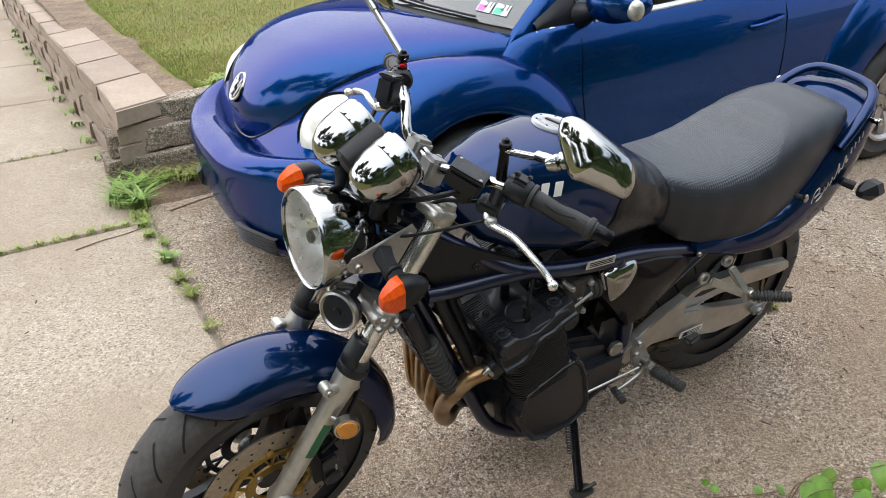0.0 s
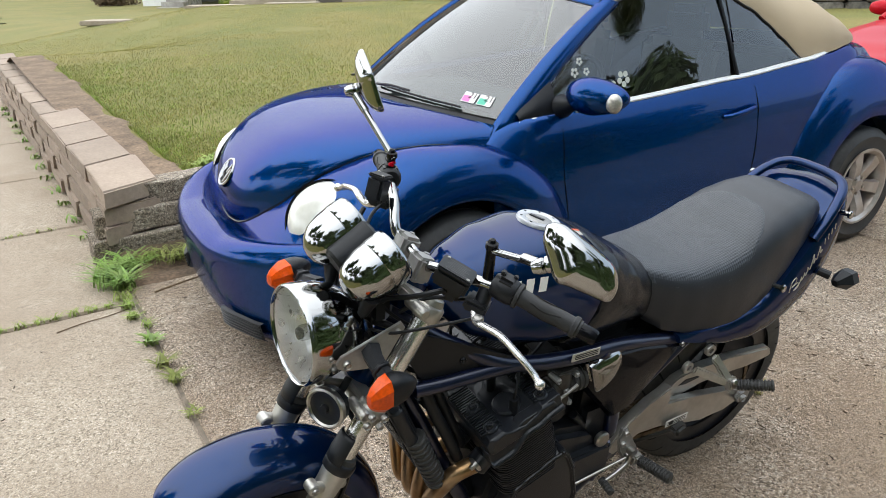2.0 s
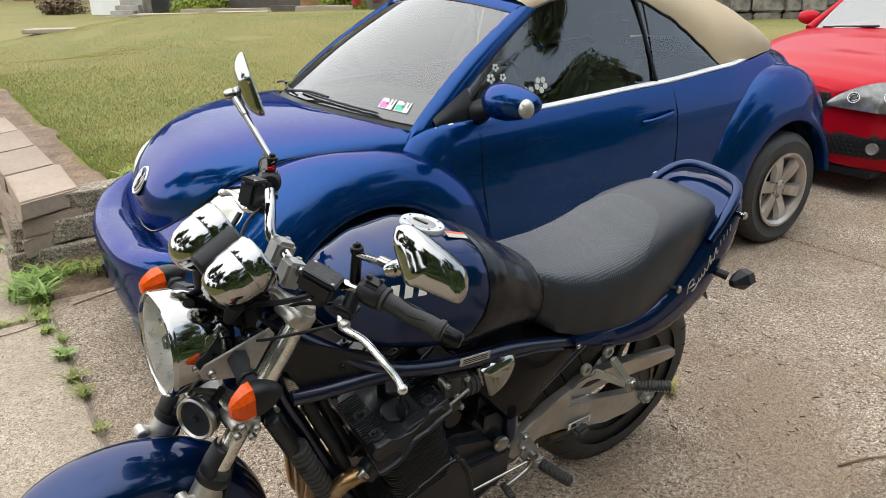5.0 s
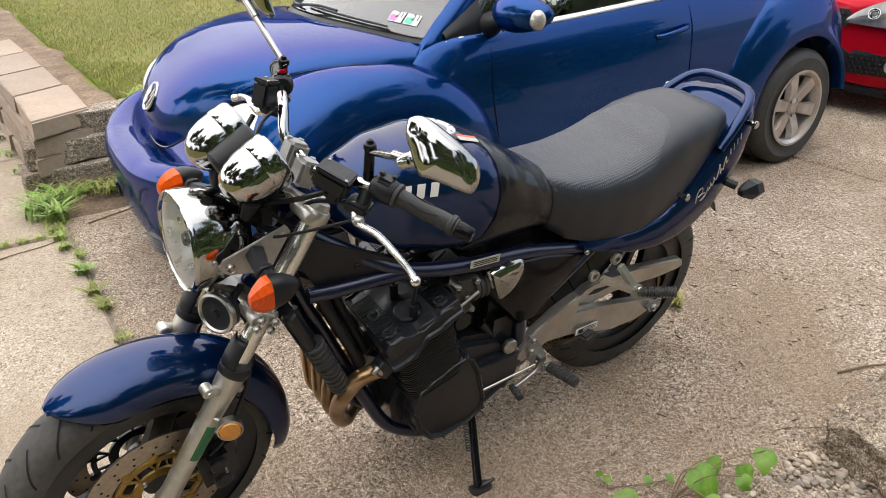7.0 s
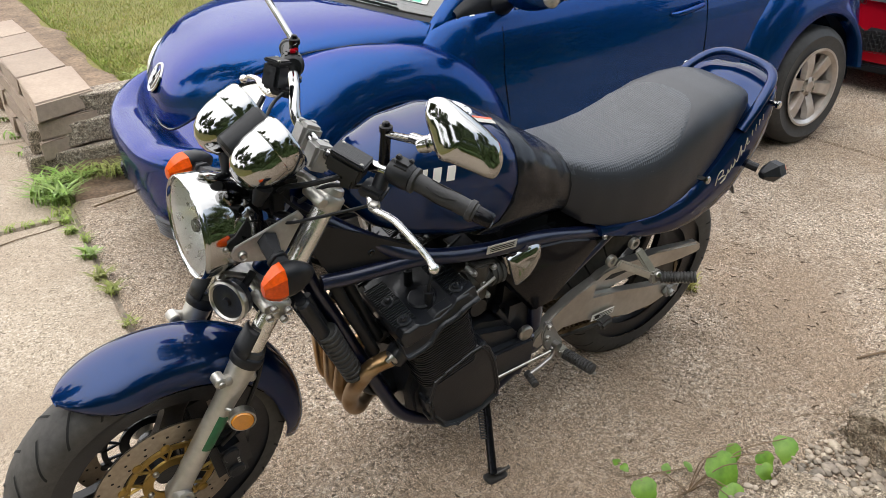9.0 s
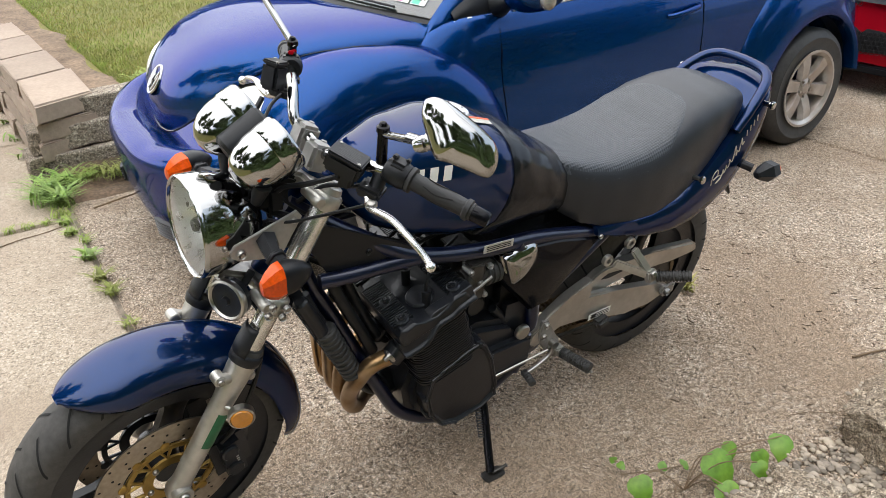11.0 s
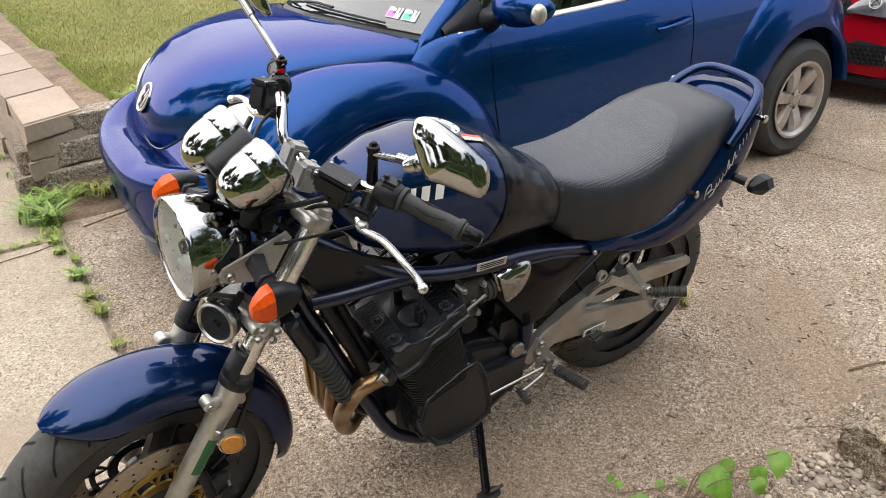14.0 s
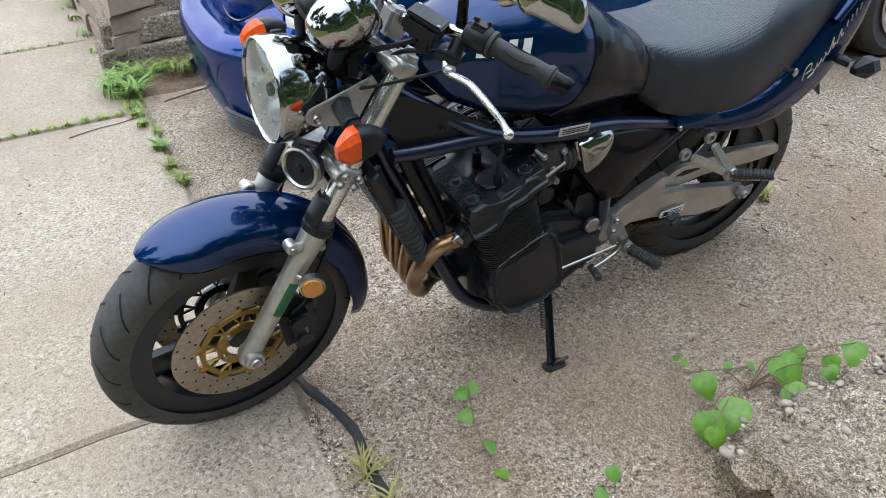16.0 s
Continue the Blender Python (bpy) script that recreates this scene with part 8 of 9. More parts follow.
# exhaust headers
PORTS = (-0.135, -0.045, 0.045, 0.135)
ELBOW = (-0.055, -0.012, 0.035, 0.085)
for vp, ve in zip(PORTS, ELBOW):
    p0 = EM @ V((-0.115, vp, 0.232))
    pts = spline([p0, (-0.25, vp * 0.9 + ve * 0.1, 0.452), (-0.272, vp * 0.6 + ve * 0.4, 0.395), (-0.276, vp * 0.2 + ve * 0.8, 0.33), (-0.272, ve, 0.275), (-0.243, ve + 0.015, 0.236), (-0.18, ve * 0.8 + 0.05, 0.218), (-0.05, ve * 0.6 + 0.07, 0.18), (0.1, ve * 0.5 + 0.07, 0.15)], 8)
    b = B()
    tube(b, pts, 0.0205, 18)
    pipe = bpart("exhaust_header", b, M_EXH, None, "heat-browned exhaust header pipe", hard=60)
    b = B()
    m = axis(p0 + V((-0.004, 0, -0.003)), V((-0.8, 0, -0.55)))
    prism(b, [(0.034 * math.cos(a), 0.022 * math.sin(a)) for a in (math.tau * k / 16 for k in range(16))], -0.005, 0.005, m @ Matrix.Rotation(radians(60), 4, "Z"), 0.002)
    for s in (-1, 1):
        q = m @ Matrix.Rotation(radians(60), 4, "Z") @ V((0.028 * s, 0, 0.005))
        bolt(b, q, V((-0.8, 0, -0.55)), 0.007, 0.01)
    bpart("pipe_flange", b, M_CARB if vp > -0.1 else M_STEEL, pipe)
b = B()
rod(b, (0.08, 0.07, 0.14), (0.32, 0.12, 0.17), 0.045, bev=0.01)
rod(b, (0.32, 0.13, 0.18), (0.95, 0.21, 0.36), 0.052, bev=0.012)
bpart("silencer", b, M_ENGINE, None, "dark exhaust silencer")

# oil cooler and hose
b = B()
om = axis((-0.355, 0.02, 0.575), (-0.92, 0, -0.39), (0, 0, 1))
box(b, (0, 0, 0), (0.24, 0.24, 0.03), om, 0.006)
cooler = bpart("oil_cooler", b, M_ENGINE, None, "black finned oil cooler")
for k in range(18):
    b = B()
    box(b, (0, -0.102 + 0.012 * k, 0.016), (0.21, 0.003, 0.006), om)
    bpart("cooler_fin", b, M_ENGINE, cooler)
for sg in (-1, 1):
    b = B()
    rod(b, om @ V((sg * 0.12, -0.12, 0)), om @ V((sg * 0.12, 0.12, 0)), 0.017, bev=0.005)
    bpart("cooler_tank", b, M_ENGINE, cooler)
b = B()
ribs(b, (-0.35, -0.1, 0.585), (-0.283, -0.1, 0.42), 0.021, 0.0255, 11)
bpart("oil_hose", b, M_RUBBER, None, "ribbed black oil hose")
b = B()
tube(b, spline([(-0.385, -0.08, 0.68), (-0.372, -0.092, 0.64), (-0.357, -0.095, 0.60)], 5), 0.014, 10)
tube(b, spline([(-0.292, -0.095, 0.43), (-0.265, -0.085, 0.38), (-0.22, -0.06, 0.30), (-0.15, -0.05, 0.25)], 5), 0.012, 10)
tube(b, spline([(-0.30, -0.03, 0.62), (-0.25, -0.04, 0.55), (-0.22, -0.04, 0.48), (-0.16, -0.04, 0.42)], 5), 0.009, 8)
tube(b, spline([(-0.325, -0.085, 0.70), (-0.295, -0.092, 0.62), (-0.262, -0.1, 0.545), (-0.235, -0.105, 0.475)], 5), 0.014, 12)
tube(b, spline([(-0.29, -0.05, 0.70), (-0.262, -0.06, 0.62), (-0.235, -0.07, 0.55), (-0.21, -0.08, 0.49)], 5), 0.013, 12)
bpart("oil_line", b, M_BLACK)
b = B()
rod(b, (-0.185, -0.05, 0.29), (-0.145, -0.04, 0.29), 0.038, bev=0.004)
bpart("oil_filter", b, M_ENGINE)

# swingarm
M_ARM = mat("silver_grey_arm_paint", (0.5, 0.485, 0.45), 0.3, 0.8, vary=0.1, scale=50, second=(0.38, 0.355, 0.32), stain=9)
for sg in (-1, 1):
    b = B()
    m = Matrix.Translation((0, sg * 0.137, 0)) @ SIDEVIEW
    if sg < 0:
        prism(b, [(0.26, 0.31), (0.32, 0.34), (0.414, 0.321), (0.512, 0.29), (0.60, 0.265), (0.648, 0.257), (0.70, 0.262), (0.765, 0.272), (0.785, 0.295), (0.765, 0.318), (0.721, 0.332), (0.552, 0.374), (0.43, 0.402), (0.34, 0.40)], -0.01, 0.014, m, 0.008)
        prism(b, [(0.225, 0.345), (0.277, 0.397), (0.343, 0.433), (0.412, 0.462), (0.424, 0.458), (0.425, 0.405), (0.394, 0.386), (0.329, 0.338), (0.24, 0.298), (0.215, 0.32)], -0.017, 0.012, m, 0.004)
    else:
        prism(b, [(0.225, 0.345), (0.30, 0.368), (0.40, 0.37), (0.66, 0.35), (0.775, 0.335), (0.79, 0.30), (0.775, 0.272), (0.62, 0.287), (0.42, 0.302), (0.24, 0.298), (0.215, 0.32)], -0.017, 0.017, m, 0.006)
    arm = bpart("swingarm", b, M_ARM, None, "silver-grey swingarm", hard=45)
    b = B()
    rod(b, (0.752, sg * 0.15, 0.302), (0.752, sg * 0.163, 0.302), 0.02, seg=6)
    bolt(b, (0.752, sg * 0.163, 0.302), (0, sg, 0), 0.012, 0.01)
    box(b, (0.772, sg * 0.156, 0.302), (0.045, 0.006, 0.04), bev=0.003)
    bolt(b, (0.785, sg * 0.157, 0.315), (0, sg, 0), 0.005, 0.005)
    bpart("axle_nut", b, M_ALUDARK, arm)
b = B()
box(b, (0.475, -0.1552, 0.325), (0.085, 0.0015, 0.022), bev=0)
al = bpart("swingarm_label", b, M_WHITE, None, "pale label on the swingarm")
b = B()
for k in range(3):
    box(b, (0.475, -0.1563, 0.319 + 0.006 * k), (0.07, 0.0008, 0.0018))
box(b, (0.452, -0.1565, 0.325), (0.016, 0.0008, 0.014))
bpart("label_writing", b, M_CARB, al)
b = B()
m = Matrix.Translation((0, -0.108, 0)) @ SIDEVIEW
prism(b, [(0.418, 0.405), (0.48, 0.44), (0.511, 0.452), (0.595, 0.447), (0.693, 0.44), (0.885, 0.415), (0.905, 0.4), (0.91, 0.38), (0.89, 0.372), (0.793, 0.376), (0.734, 0.382), (0.60, 0.397), (0.54, 0.39), (0.483, 0.37), (0.44, 0.385)], -0.014, 0.014, m, 0.006)
guard = bpart("chain_guard", b, M_ARM, None, "silver-grey chain guard", hard=45)
b = B()
prism(b, [(0.488, 0.418), (0.515, 0.43), (0.57, 0.424), (0.58, 0.417), (0.52, 0.412)], 0.012, 0.0155, Matrix.Translation((0, -0.108, 0)) @ SIDEVIEW @ Matrix.Diagonal((1, 1, -1, 1)), 0.001)
bpart("guard_slot", b, M_BLACK, guard)

# chain and sprocket
b = B()
R1, R2, c1, c2 = 0.042, 0.098, V((0.185, -0.095, 0.325)), V((0.742, -0.095, 0.302))
path = []
for k in range(9):
    a = radians(95 + 170 * k / 8)
    path.append(c1 + V((math.cos(a) * R1, 0, math.sin(a) * R1)))
for k in range(13):
    a = radians(-84 + 170 * k / 12)
    path.append(c2 + V((math.cos(a) * R2, 0, math.sin(a) * R2)))
dense = []
for p, q in zip(path, path[1:] + path[:1]):
    n = max(1, int((q - p).length / 0.0159))
    dense += [p.lerp(q, i / n) for i in range(n)]
for i, (p, q) in enumerate(zip(dense, dense[1:] + dense[:1])):
    d = (q - p)
    m = Matrix.Translation((p + q) / 2) @ Matrix.Rotation(-math.atan2(d.z, d.x), 4, "Y")
    for y in (-0.0065, 0.0065):
        box(b, (0, y + (0.0016 if i % 2 else 0) * (1 if y > 0 else -1), 0), (0.019, 0.0016, 0.0145 if i % 2 else 0.012), m)
    rod(b, p + V((0, -0.009, 0)), p + V((0, 0.009, 0)), 0.005, seg=8)
tagged(bpart("chain", b, mat("oily_chain", (0.16, 0.12, 0.07), 0.4, 0.9, vary=0.3), None, "oily drive chain"), kind="")
b = B()
lathe(b, [(0.05, -0.004), (0.096, -0.004), (0.096, 0.004), (0.05, 0.004), (0.05, -0.004)], axis(c2, (0, -1, 0), (1, 0, 0)), 48)
lathe(b, [(0, -0.04), (0.055, -0.04), (0.06, 0.0), (0, 0.01)], axis(c2, (0, -1, 0), (1, 0, 0)), 32)
bpart("rear_sprocket", b, M_CARB, rear_wheel)

# shock, battery tray, seat underside
b = B()
tube(b, [V((0.33 + 0.012 * math.cos(a) * 1.6 - 0.03 * k / 60, 0.028 * math.sin(a), 0.36 + 0.2 * k / 60)) for k, a in enumerate(0.55 * i for i in range(61))], 0.006, 6)
rod(b, (0.345, 0, 0.34), (0.30, 0, 0.58), 0.018)
bpart("shock_absorber", b, M_ENGINE)
b = B()
box(b, (0.45, 0, 0.60), (0.36, 0.2, 0.05), bev=0.015)
box(b, (0.70, 0, 0.62), (0.3, 0.2, 0.06), bev=0.02)
rings = []
for th in range(60, 150, 10):
    a = radians(th)
    rings.append([V((0.742 + 0.35 * math.cos(a), y, 0.302 + 0.33 * math.sin(a))) for y in (-0.09, -0.05, 0, 0.05, 0.09)])
grid(b, rings, closed=False)
bpart("inner_mudguard", b, M_BLACK, None, hard=50)

# passenger footrest bracket
for sg in (-1, 1):
    b = B()
    j = V((0.568, sg * 0.222, 0.47))
    for p in ((0.453, sg * 0.158, 0.522), (0.523, sg * 0.162, 0.558)):
        pv = V(p)
        m = axis(pv, j - pv, (0, 1, 0))
        ln = (j - pv).length
        box(b, (0, 0, 0.01 + ln / 2), (0.025, 0.013, ln - 0.02), m, 0.005)
        lathe(b, [(0.0085, -0.006), (0.0165, -0.006), (0.0175, 0.0), (0.0165, 0.006), (0.0085, 0.006), (0.0085, -0.006)], axis(pv, (0, sg, 0), (1, 0, 0)), 20)
    box(b, (0, 0, 0), (0.036, 0.036, 0.02), axis(j, (0.1, sg, 0.2)), 0.005)
    fb = bpart("passenger_footrest", b, M_ALU, None, "grey passenger footrest bracket", hard=45)
    b = B()
    lathe(b, [(0, 0.006), (0.006, 0.006), (0.009, 0.003), (0.009, 0)], axis(j + V((-0.004, sg * 0.012, 0.014)), (-0.2, sg * 0.8, 0.5)), 12)
    bpart("footrest_bolt", b, M_STEEL, fb)
    b = B()
    ribs(b, j + V((0.008, sg * 0.012, 0.003)), (0.634, sg * 0.302, 0.497), 0.0125, 0.0155, 11)
    bpart("footrest_rubber", b, M_RUBBER, fb)
    b = B()
    tube(b, [j + V((0.01, sg * 0.014, -0.012)), (0.62, sg * 0.285, 0.474), (0.638, sg * 0.304, 0.484)], 0.004, 8)
    bpart("footrest_bar", b, M_STEEL, fb)
    # rider footrest
    b = B()
    m = Matrix.Translation((0, sg * 0.152, 0)) @ SIDEVIEW
    prism(b, [(0.255, 0.385), (0.275, 0.385), (0.29, 0.345), (0.325, 0.30), (0.335, 0.265), (0.31, 0.25), (0.285, 0.265), (0.255, 0.31), (0.245, 0.35)], -0.008, 0.008, m, 0.004)
    rb = bpart("rider_footrest", b, M_ALUDARK, None, "grey rider footrest hanger", hard=45)
    for u, w in ((0.265, 0.372), (0.262, 0.335), (0.29, 0.285)):
        b = B()
        bolt(b, (u, sg * 0.16, w), (0, sg, 0), 0.009, 0.007)
        bpart("hanger_bolt", b, M_STEEL, rb)
    b = B()
    box(b, (0, 0, 0), (0.032, 0.03, 0.028), Matrix.Translation((0.313, sg * 0.172, 0.274)), 0.005)
    bpart("footrest_joint", b, M_ALU, rb)
    b = B()
    ribs(b, (0.316, sg * 0.186, 0.274), (0.336, sg * 0.278, 0.280), 0.013, 0.016, 11)
    bpart("footrest_rubber", b, M_RUBBER, rb)
    b = B()
    tube(b, [(0.318, sg * 0.186, 0.258), (0.334, sg * 0.27, 0.262), (0.339, sg * 0.284, 0.272)], 0.0042, 8)
    bpart("footrest_bar", b, M_STEEL, rb)
b = B()
tube(b, spline([(0.296, -0.168, 0.30), (0.285, -0.172, 0.268), (0.25, -0.172, 0.248), (0.212, -0.168, 0.228)], 6), 0.0065, 10)
rod(b, (0.296, -0.15, 0.30), (0.296, -0.178, 0.30), 0.012)
lever = bpart("gear_lever", b, M_STEEL, None, "worn steel gear lever")
b = B()
ribs(b, (0.212, -0.158, 0.228), (0.208, -0.205, 0.222), 0.0095, 0.011, 5)
bpart("lever_rubber", b, M_RUBBER, lever)
b = B()
rod(b, (0.278, -0.168, 0.285), (0.062, -0.16, 0.262), 0.0038, seg=8)
rod(b, (0.062, -0.14, 0.262), (0.062, -0.165, 0.262), 0.008)
bpart("gear_linkage", b, M_STEEL, lever)
b = B()
box(b, (0.474, -0.168, 0.305), (0.045, 0.032, 0.03), Matrix.Translation((0.474, 0, 0.305)) @ Matrix.Rotation(radians(-20), 4, "Y") @ Matrix.Translation((-0.474, 0, -0.305)), 0.008)
rod(b, (0.40, -0.09, 0.22), (0.472, -0.16, 0.298), 0.006)
bpart("centre_stand_pedal", b, M_RUBBER, None, "black stand pedal")

# side stand
b = B()
foot = BIKE.inverted() @ V((0.026, -0.245, 0.0))
top = V((0.075, -0.135, 0.215))
mid_p = V((0.072, -0.165, 0.19))
tube(b, spline([top, mid_p, mid_p.lerp(foot, 0.5), foot + V((0, 0.004, 0.012))], 5), 0.0115, 12)
rod(b, (0.075, -0.11, 0.215), (0.075, -0.15, 0.215), 0.02, bev=0.003)
stand = bpart("side_stand", b, M_GLOSSBLACK, None, "black side stand carrying the lean", hard=60)
b = B()
prism(b, rrect(0.032, 0.02, 0.012), 0.0, 0.006, BIKE.inverted() @ Matrix.Translation((0.032, -0.245, 0.0)), 0.002)
tube(b, [foot + V((0.004, 0, 0.012)), foot + V((0.028, -0.006, 0.022)), foot + V((0.042, -0.01, 0.03))], 0.005, 8)
bpart("stand_foot", b, M_CARB, stand)
b = B()
p0, p1 = V((0.055, -0.15, 0.225)), mid_p.lerp(foot, 0.45) + V((-0.018, 0, 0))
d = p1 - p0
sd = d.cross(V((0, 1, 0))).normalized()
ud = sd.cross(d).normalized()
tube(b, [p0 + d * (i / 120) + sd * (0.0075 * math.cos(i * 0.9)) + ud * (0.0075 * math.sin(i * 0.9)) for i in range(121)], 0.0018, 5)
bpart("stand_spring", b, M_ENGINE, stand)

# ---- across the lawn: houses in a frame that faces the drive ----
STREET = Matrix.Translation((-0.85, -1.33, -0.24)) @ Matrix.Rotation(radians(-35.9), 4, "Z")
M_REDBRICK = mat("red_brick", (0.25, 0.1, 0.075), 0.85, vary=0.3, scale=8, piece=0.25, second=(0.13, 0.05, 0.045), stain=2)
M_YELBRICK = mat("yellow_brick", (0.42, 0.24, 0.09), 0.85, vary=0.2, scale=8, piece=0.2, second=(0.34, 0.18, 0.07), stain=2)
M_MORTAR = mat("mortar", (0.3, 0.26, 0.22), 0.95, vary=0.15)
M_SIDING = mat("grey_siding", (0.16, 0.165, 0.17), 0.6, vary=0.08)
M_DECK = mat("weathered_deck_wood", (0.13, 0.11, 0.095), 0.85, vary=0.25, scale=30, second=(0.09, 0.075, 0.06))
M_FENCE = mat("orange_stained_fence", (0.42, 0.2, 0.07), 0.75, vary=0.2, piece=0.1)
M_SHRUB = mat("yellow_green_shrub", (0.3, 0.34, 0.03), 0.7, vary=0.35, scale=9, second=(0.1, 0.16, 0.015), stain=4)
M_TREELEAF = mat("tree_leaf", (0.05, 0.09, 0.02), 0.6, vary=0.35, scale=6, second=(0.08, 0.13, 0.03), stain=2)
M_BARK = mat("bark", (0.12, 0.09, 0.065), 0.9, vary=0.3, scale=20, bump=0.8, bump_scale=30)
M_CONC = mat("grey_concrete", (0.42, 0.39, 0.34), 0.9, vary=0.2, scale=15, second=(0.3, 0.275, 0.24))
M_FARSTONE = mat("dark_rubble_stone", (0.3, 0.275, 0.235), 0.9, vary=0.3, scale=18, piece=0.35, bump=0.8, bump_scale=25, second=(0.11, 0.1, 0.085), stain=6)
M_ROOF = mat("roof_shingle", (0.08, 0.075, 0.07), 0.9, vary=0.2, scale=6)
M_TAN = mat("tan_brick", (0.36, 0.29, 0.2), 0.85, vary=0.2, scale=6, second=(0.28, 0.22, 0.15))
M_PANE = mat("dark_window_pane", (0.02, 0.024, 0.028), 0.06, vary=0.1, coat=1.0)


def spart(name, b, m, parent, label="", **kw):
    return part(name, b, m, parent, label, **kw)


def house(label, x0, x1, y0, depth, top, base, wall_m, roof_h=1.6):
    root = thing("house", label, "house", STREET)
    b = B()
    box(b, ((x0 + x1) / 2, y0 + depth / 2, (top + base) / 2), (x1 - x0, depth, top - base))
    wall = spart("wall", b, wall_m, root)
    b = B()
    xm = (x0 + x1) / 2
    rings = [[V((x, y0 - 0.3, top)), V((x, y0 + depth / 2, top + roof_h)), V((x, y0 + depth + 0.3, top)), V((x, y0 + depth + 0.3, top - 0.12)), V((x, y0 - 0.3, top - 0.12))] for x in (x0 - 0.3, x1 + 0.3)]
    grid(b, rings)
    spart("roof", b, M_ROOF, root)
    return root, wall


def window_at(root, x, z, w, h, y, sill=M_WHITE):
    b = B()
    for c, s in (((x, y - 0.03, z + h / 2 + 0.04), (w + 0.16, 0.06, 0.08)), ((x, y - 0.03, z - h / 2 - 0.04), (w + 0.16, 0.06, 0.08)), ((x - w / 2 - 0.04, y - 0.03, z), (0.08, 0.06, h)), ((x + w / 2 + 0.04, y - 0.03, z), (0.08, 0.06, h)), ((x, y - 0.02, z), (w, 0.04, 0.05))):
        box(b, c, s)
    win = spart("window", b, sill, root)
    b = B()
    box(b, (x, y + 0.0, z), (w, 0.03, h))
    spart("pane", b, M_PANE, win)


def brick_face(parent, x0, x1, z0, z1, y, m, holes=(), bw=0.235, bh=0.078):
    """The visible bricks of a far wall, joined."""
    vs, fs = [], []
    rnd = random.Random(int(x0 * 10) + 99)
    row = 0
    z = z0
    while z < z1:
        x = x0 + (bw / 2 if row % 2 else 0)
        while x < x1 - 0.03:
            xe = min(x + bw - 0.012, x1)
            if not any(a < (x + xe) / 2 < b_ and c < z + bh / 2 < d for a, b_, c, d in holes):
                p = y - 0.012 - rnd.random() * 0.008
                n = len(vs)
                zt = z + bh - 0.012
                vs += [(x, p, z), (xe, p, z), (xe, p, zt), (x, p, zt), (x, y, z), (xe, y, z), (xe, y, zt), (x, y, zt)]
                fs += [(n, n + 1, n + 2, n + 3), (n, n + 3, n + 7, n + 4), (n + 1, n + 5, n + 6, n + 2), (n + 3, n + 2, n + 6, n + 7), (n, n + 4, n + 5, n + 1)]
            x += bw
        z += bh
        row += 1
    me = bpy.data.meshes.new("brick")
    me.from_pydata(vs, [], fs)
    me.materials.append(m)
    ob = new("brick", me)
    ob.parent = parent
    tagged(ob, kind="stuff")


def random_island(m, amount=0.45):
    """Gives each joined brick its own tone."""
    nd, ln = m.node_tree.nodes, m.node_tree.links
    b = nd["Principled BSDF"]
    src = b.inputs["Base Color"].links[0].from_socket
    g, mr, mx = nd.new("ShaderNodeNewGeometry"), nd.new("ShaderNodeMapRange"), nd.new("ShaderNodeMix")
    mr.inputs["To Min"].default_value, mr.inputs["To Max"].default_value = 1 - amount, 1 + amount
    ln.new(g.outputs["Random Per Island"], mr.inputs["Value"])
    mx.data_type, mx.blend_type = "RGBA", "MULTIPLY"
    mx.inputs["Factor"].default_value = 1
    ln.new(src, mx.inputs["A"])
    ln.new(mr.outputs["Result"], mx.inputs["B"])
    ln.new(mx.outputs["Result"], b.inputs["Base Color"])


for m_ in (M_REDBRICK, M_YELBRICK):
    random_island(m_)
random_island(M_PEBBLE, 0.5)
for m_ in (M_GRASS, M_DRYGRASS, M_WEED):
    random_island(m_, 0.3)

# red brick house with the garage
red_house, red_wall = house("red brick house with a white garage door", -3.75, 13.0, 30.0, 9, 7.0, 0.0, M_MORTAR)
brick_face(red_wall, -3.75, 12.0, 0.5, 3.6, 30.0, M_REDBRICK, [(-3.15, -1.2, 0.0, 2.72)])
b = B()
for k in range(4):
    box(b, (-2.18, 29.97, 0.95 + 0.475 * k), (1.82, 0.05, 0.455), bev=0.02)
spart("garage_door", b, M_WHITE, red_house, "white panelled garage door")
b = B()
for x in (-3.14, -1.21):
    box(b, (x, 29.95, 1.7), (0.1, 0.1, 2.0))
box(b, (-2.18, 29.95, 2.68), (2.05, 0.1, 0.1))
spart("garage_frame", b, M_WHITE, red_house)
b = B()
box(b, (-0.95, 29.9, 2.45), (0.3, 0.2, 0.12), bev=0.03)
rod(b, (-1.05, 29.9, 2.4), (-1.2, 29.75, 2.3), 0.08, 0.1)
rod(b, (-0.85, 29.9, 2.4), (-0.8, 29.75, 2.3), 0.08, 0.1)
spart("wall_lamp", b, M_WHITE, red_house)
b = B()
rod(b, (-3.9, 29.85, 6), (-3.8, 29.85, 0.8), 0.075)
rod(b, (-3.8, 29.85, 0.8), (-3.75, 29.7, 0.5), 0.075)
spart("downpipe", b, M_WHITE, red_house)
window_at(red_house, 8.9, 3.4, 1.2, 1.4, 29.98)

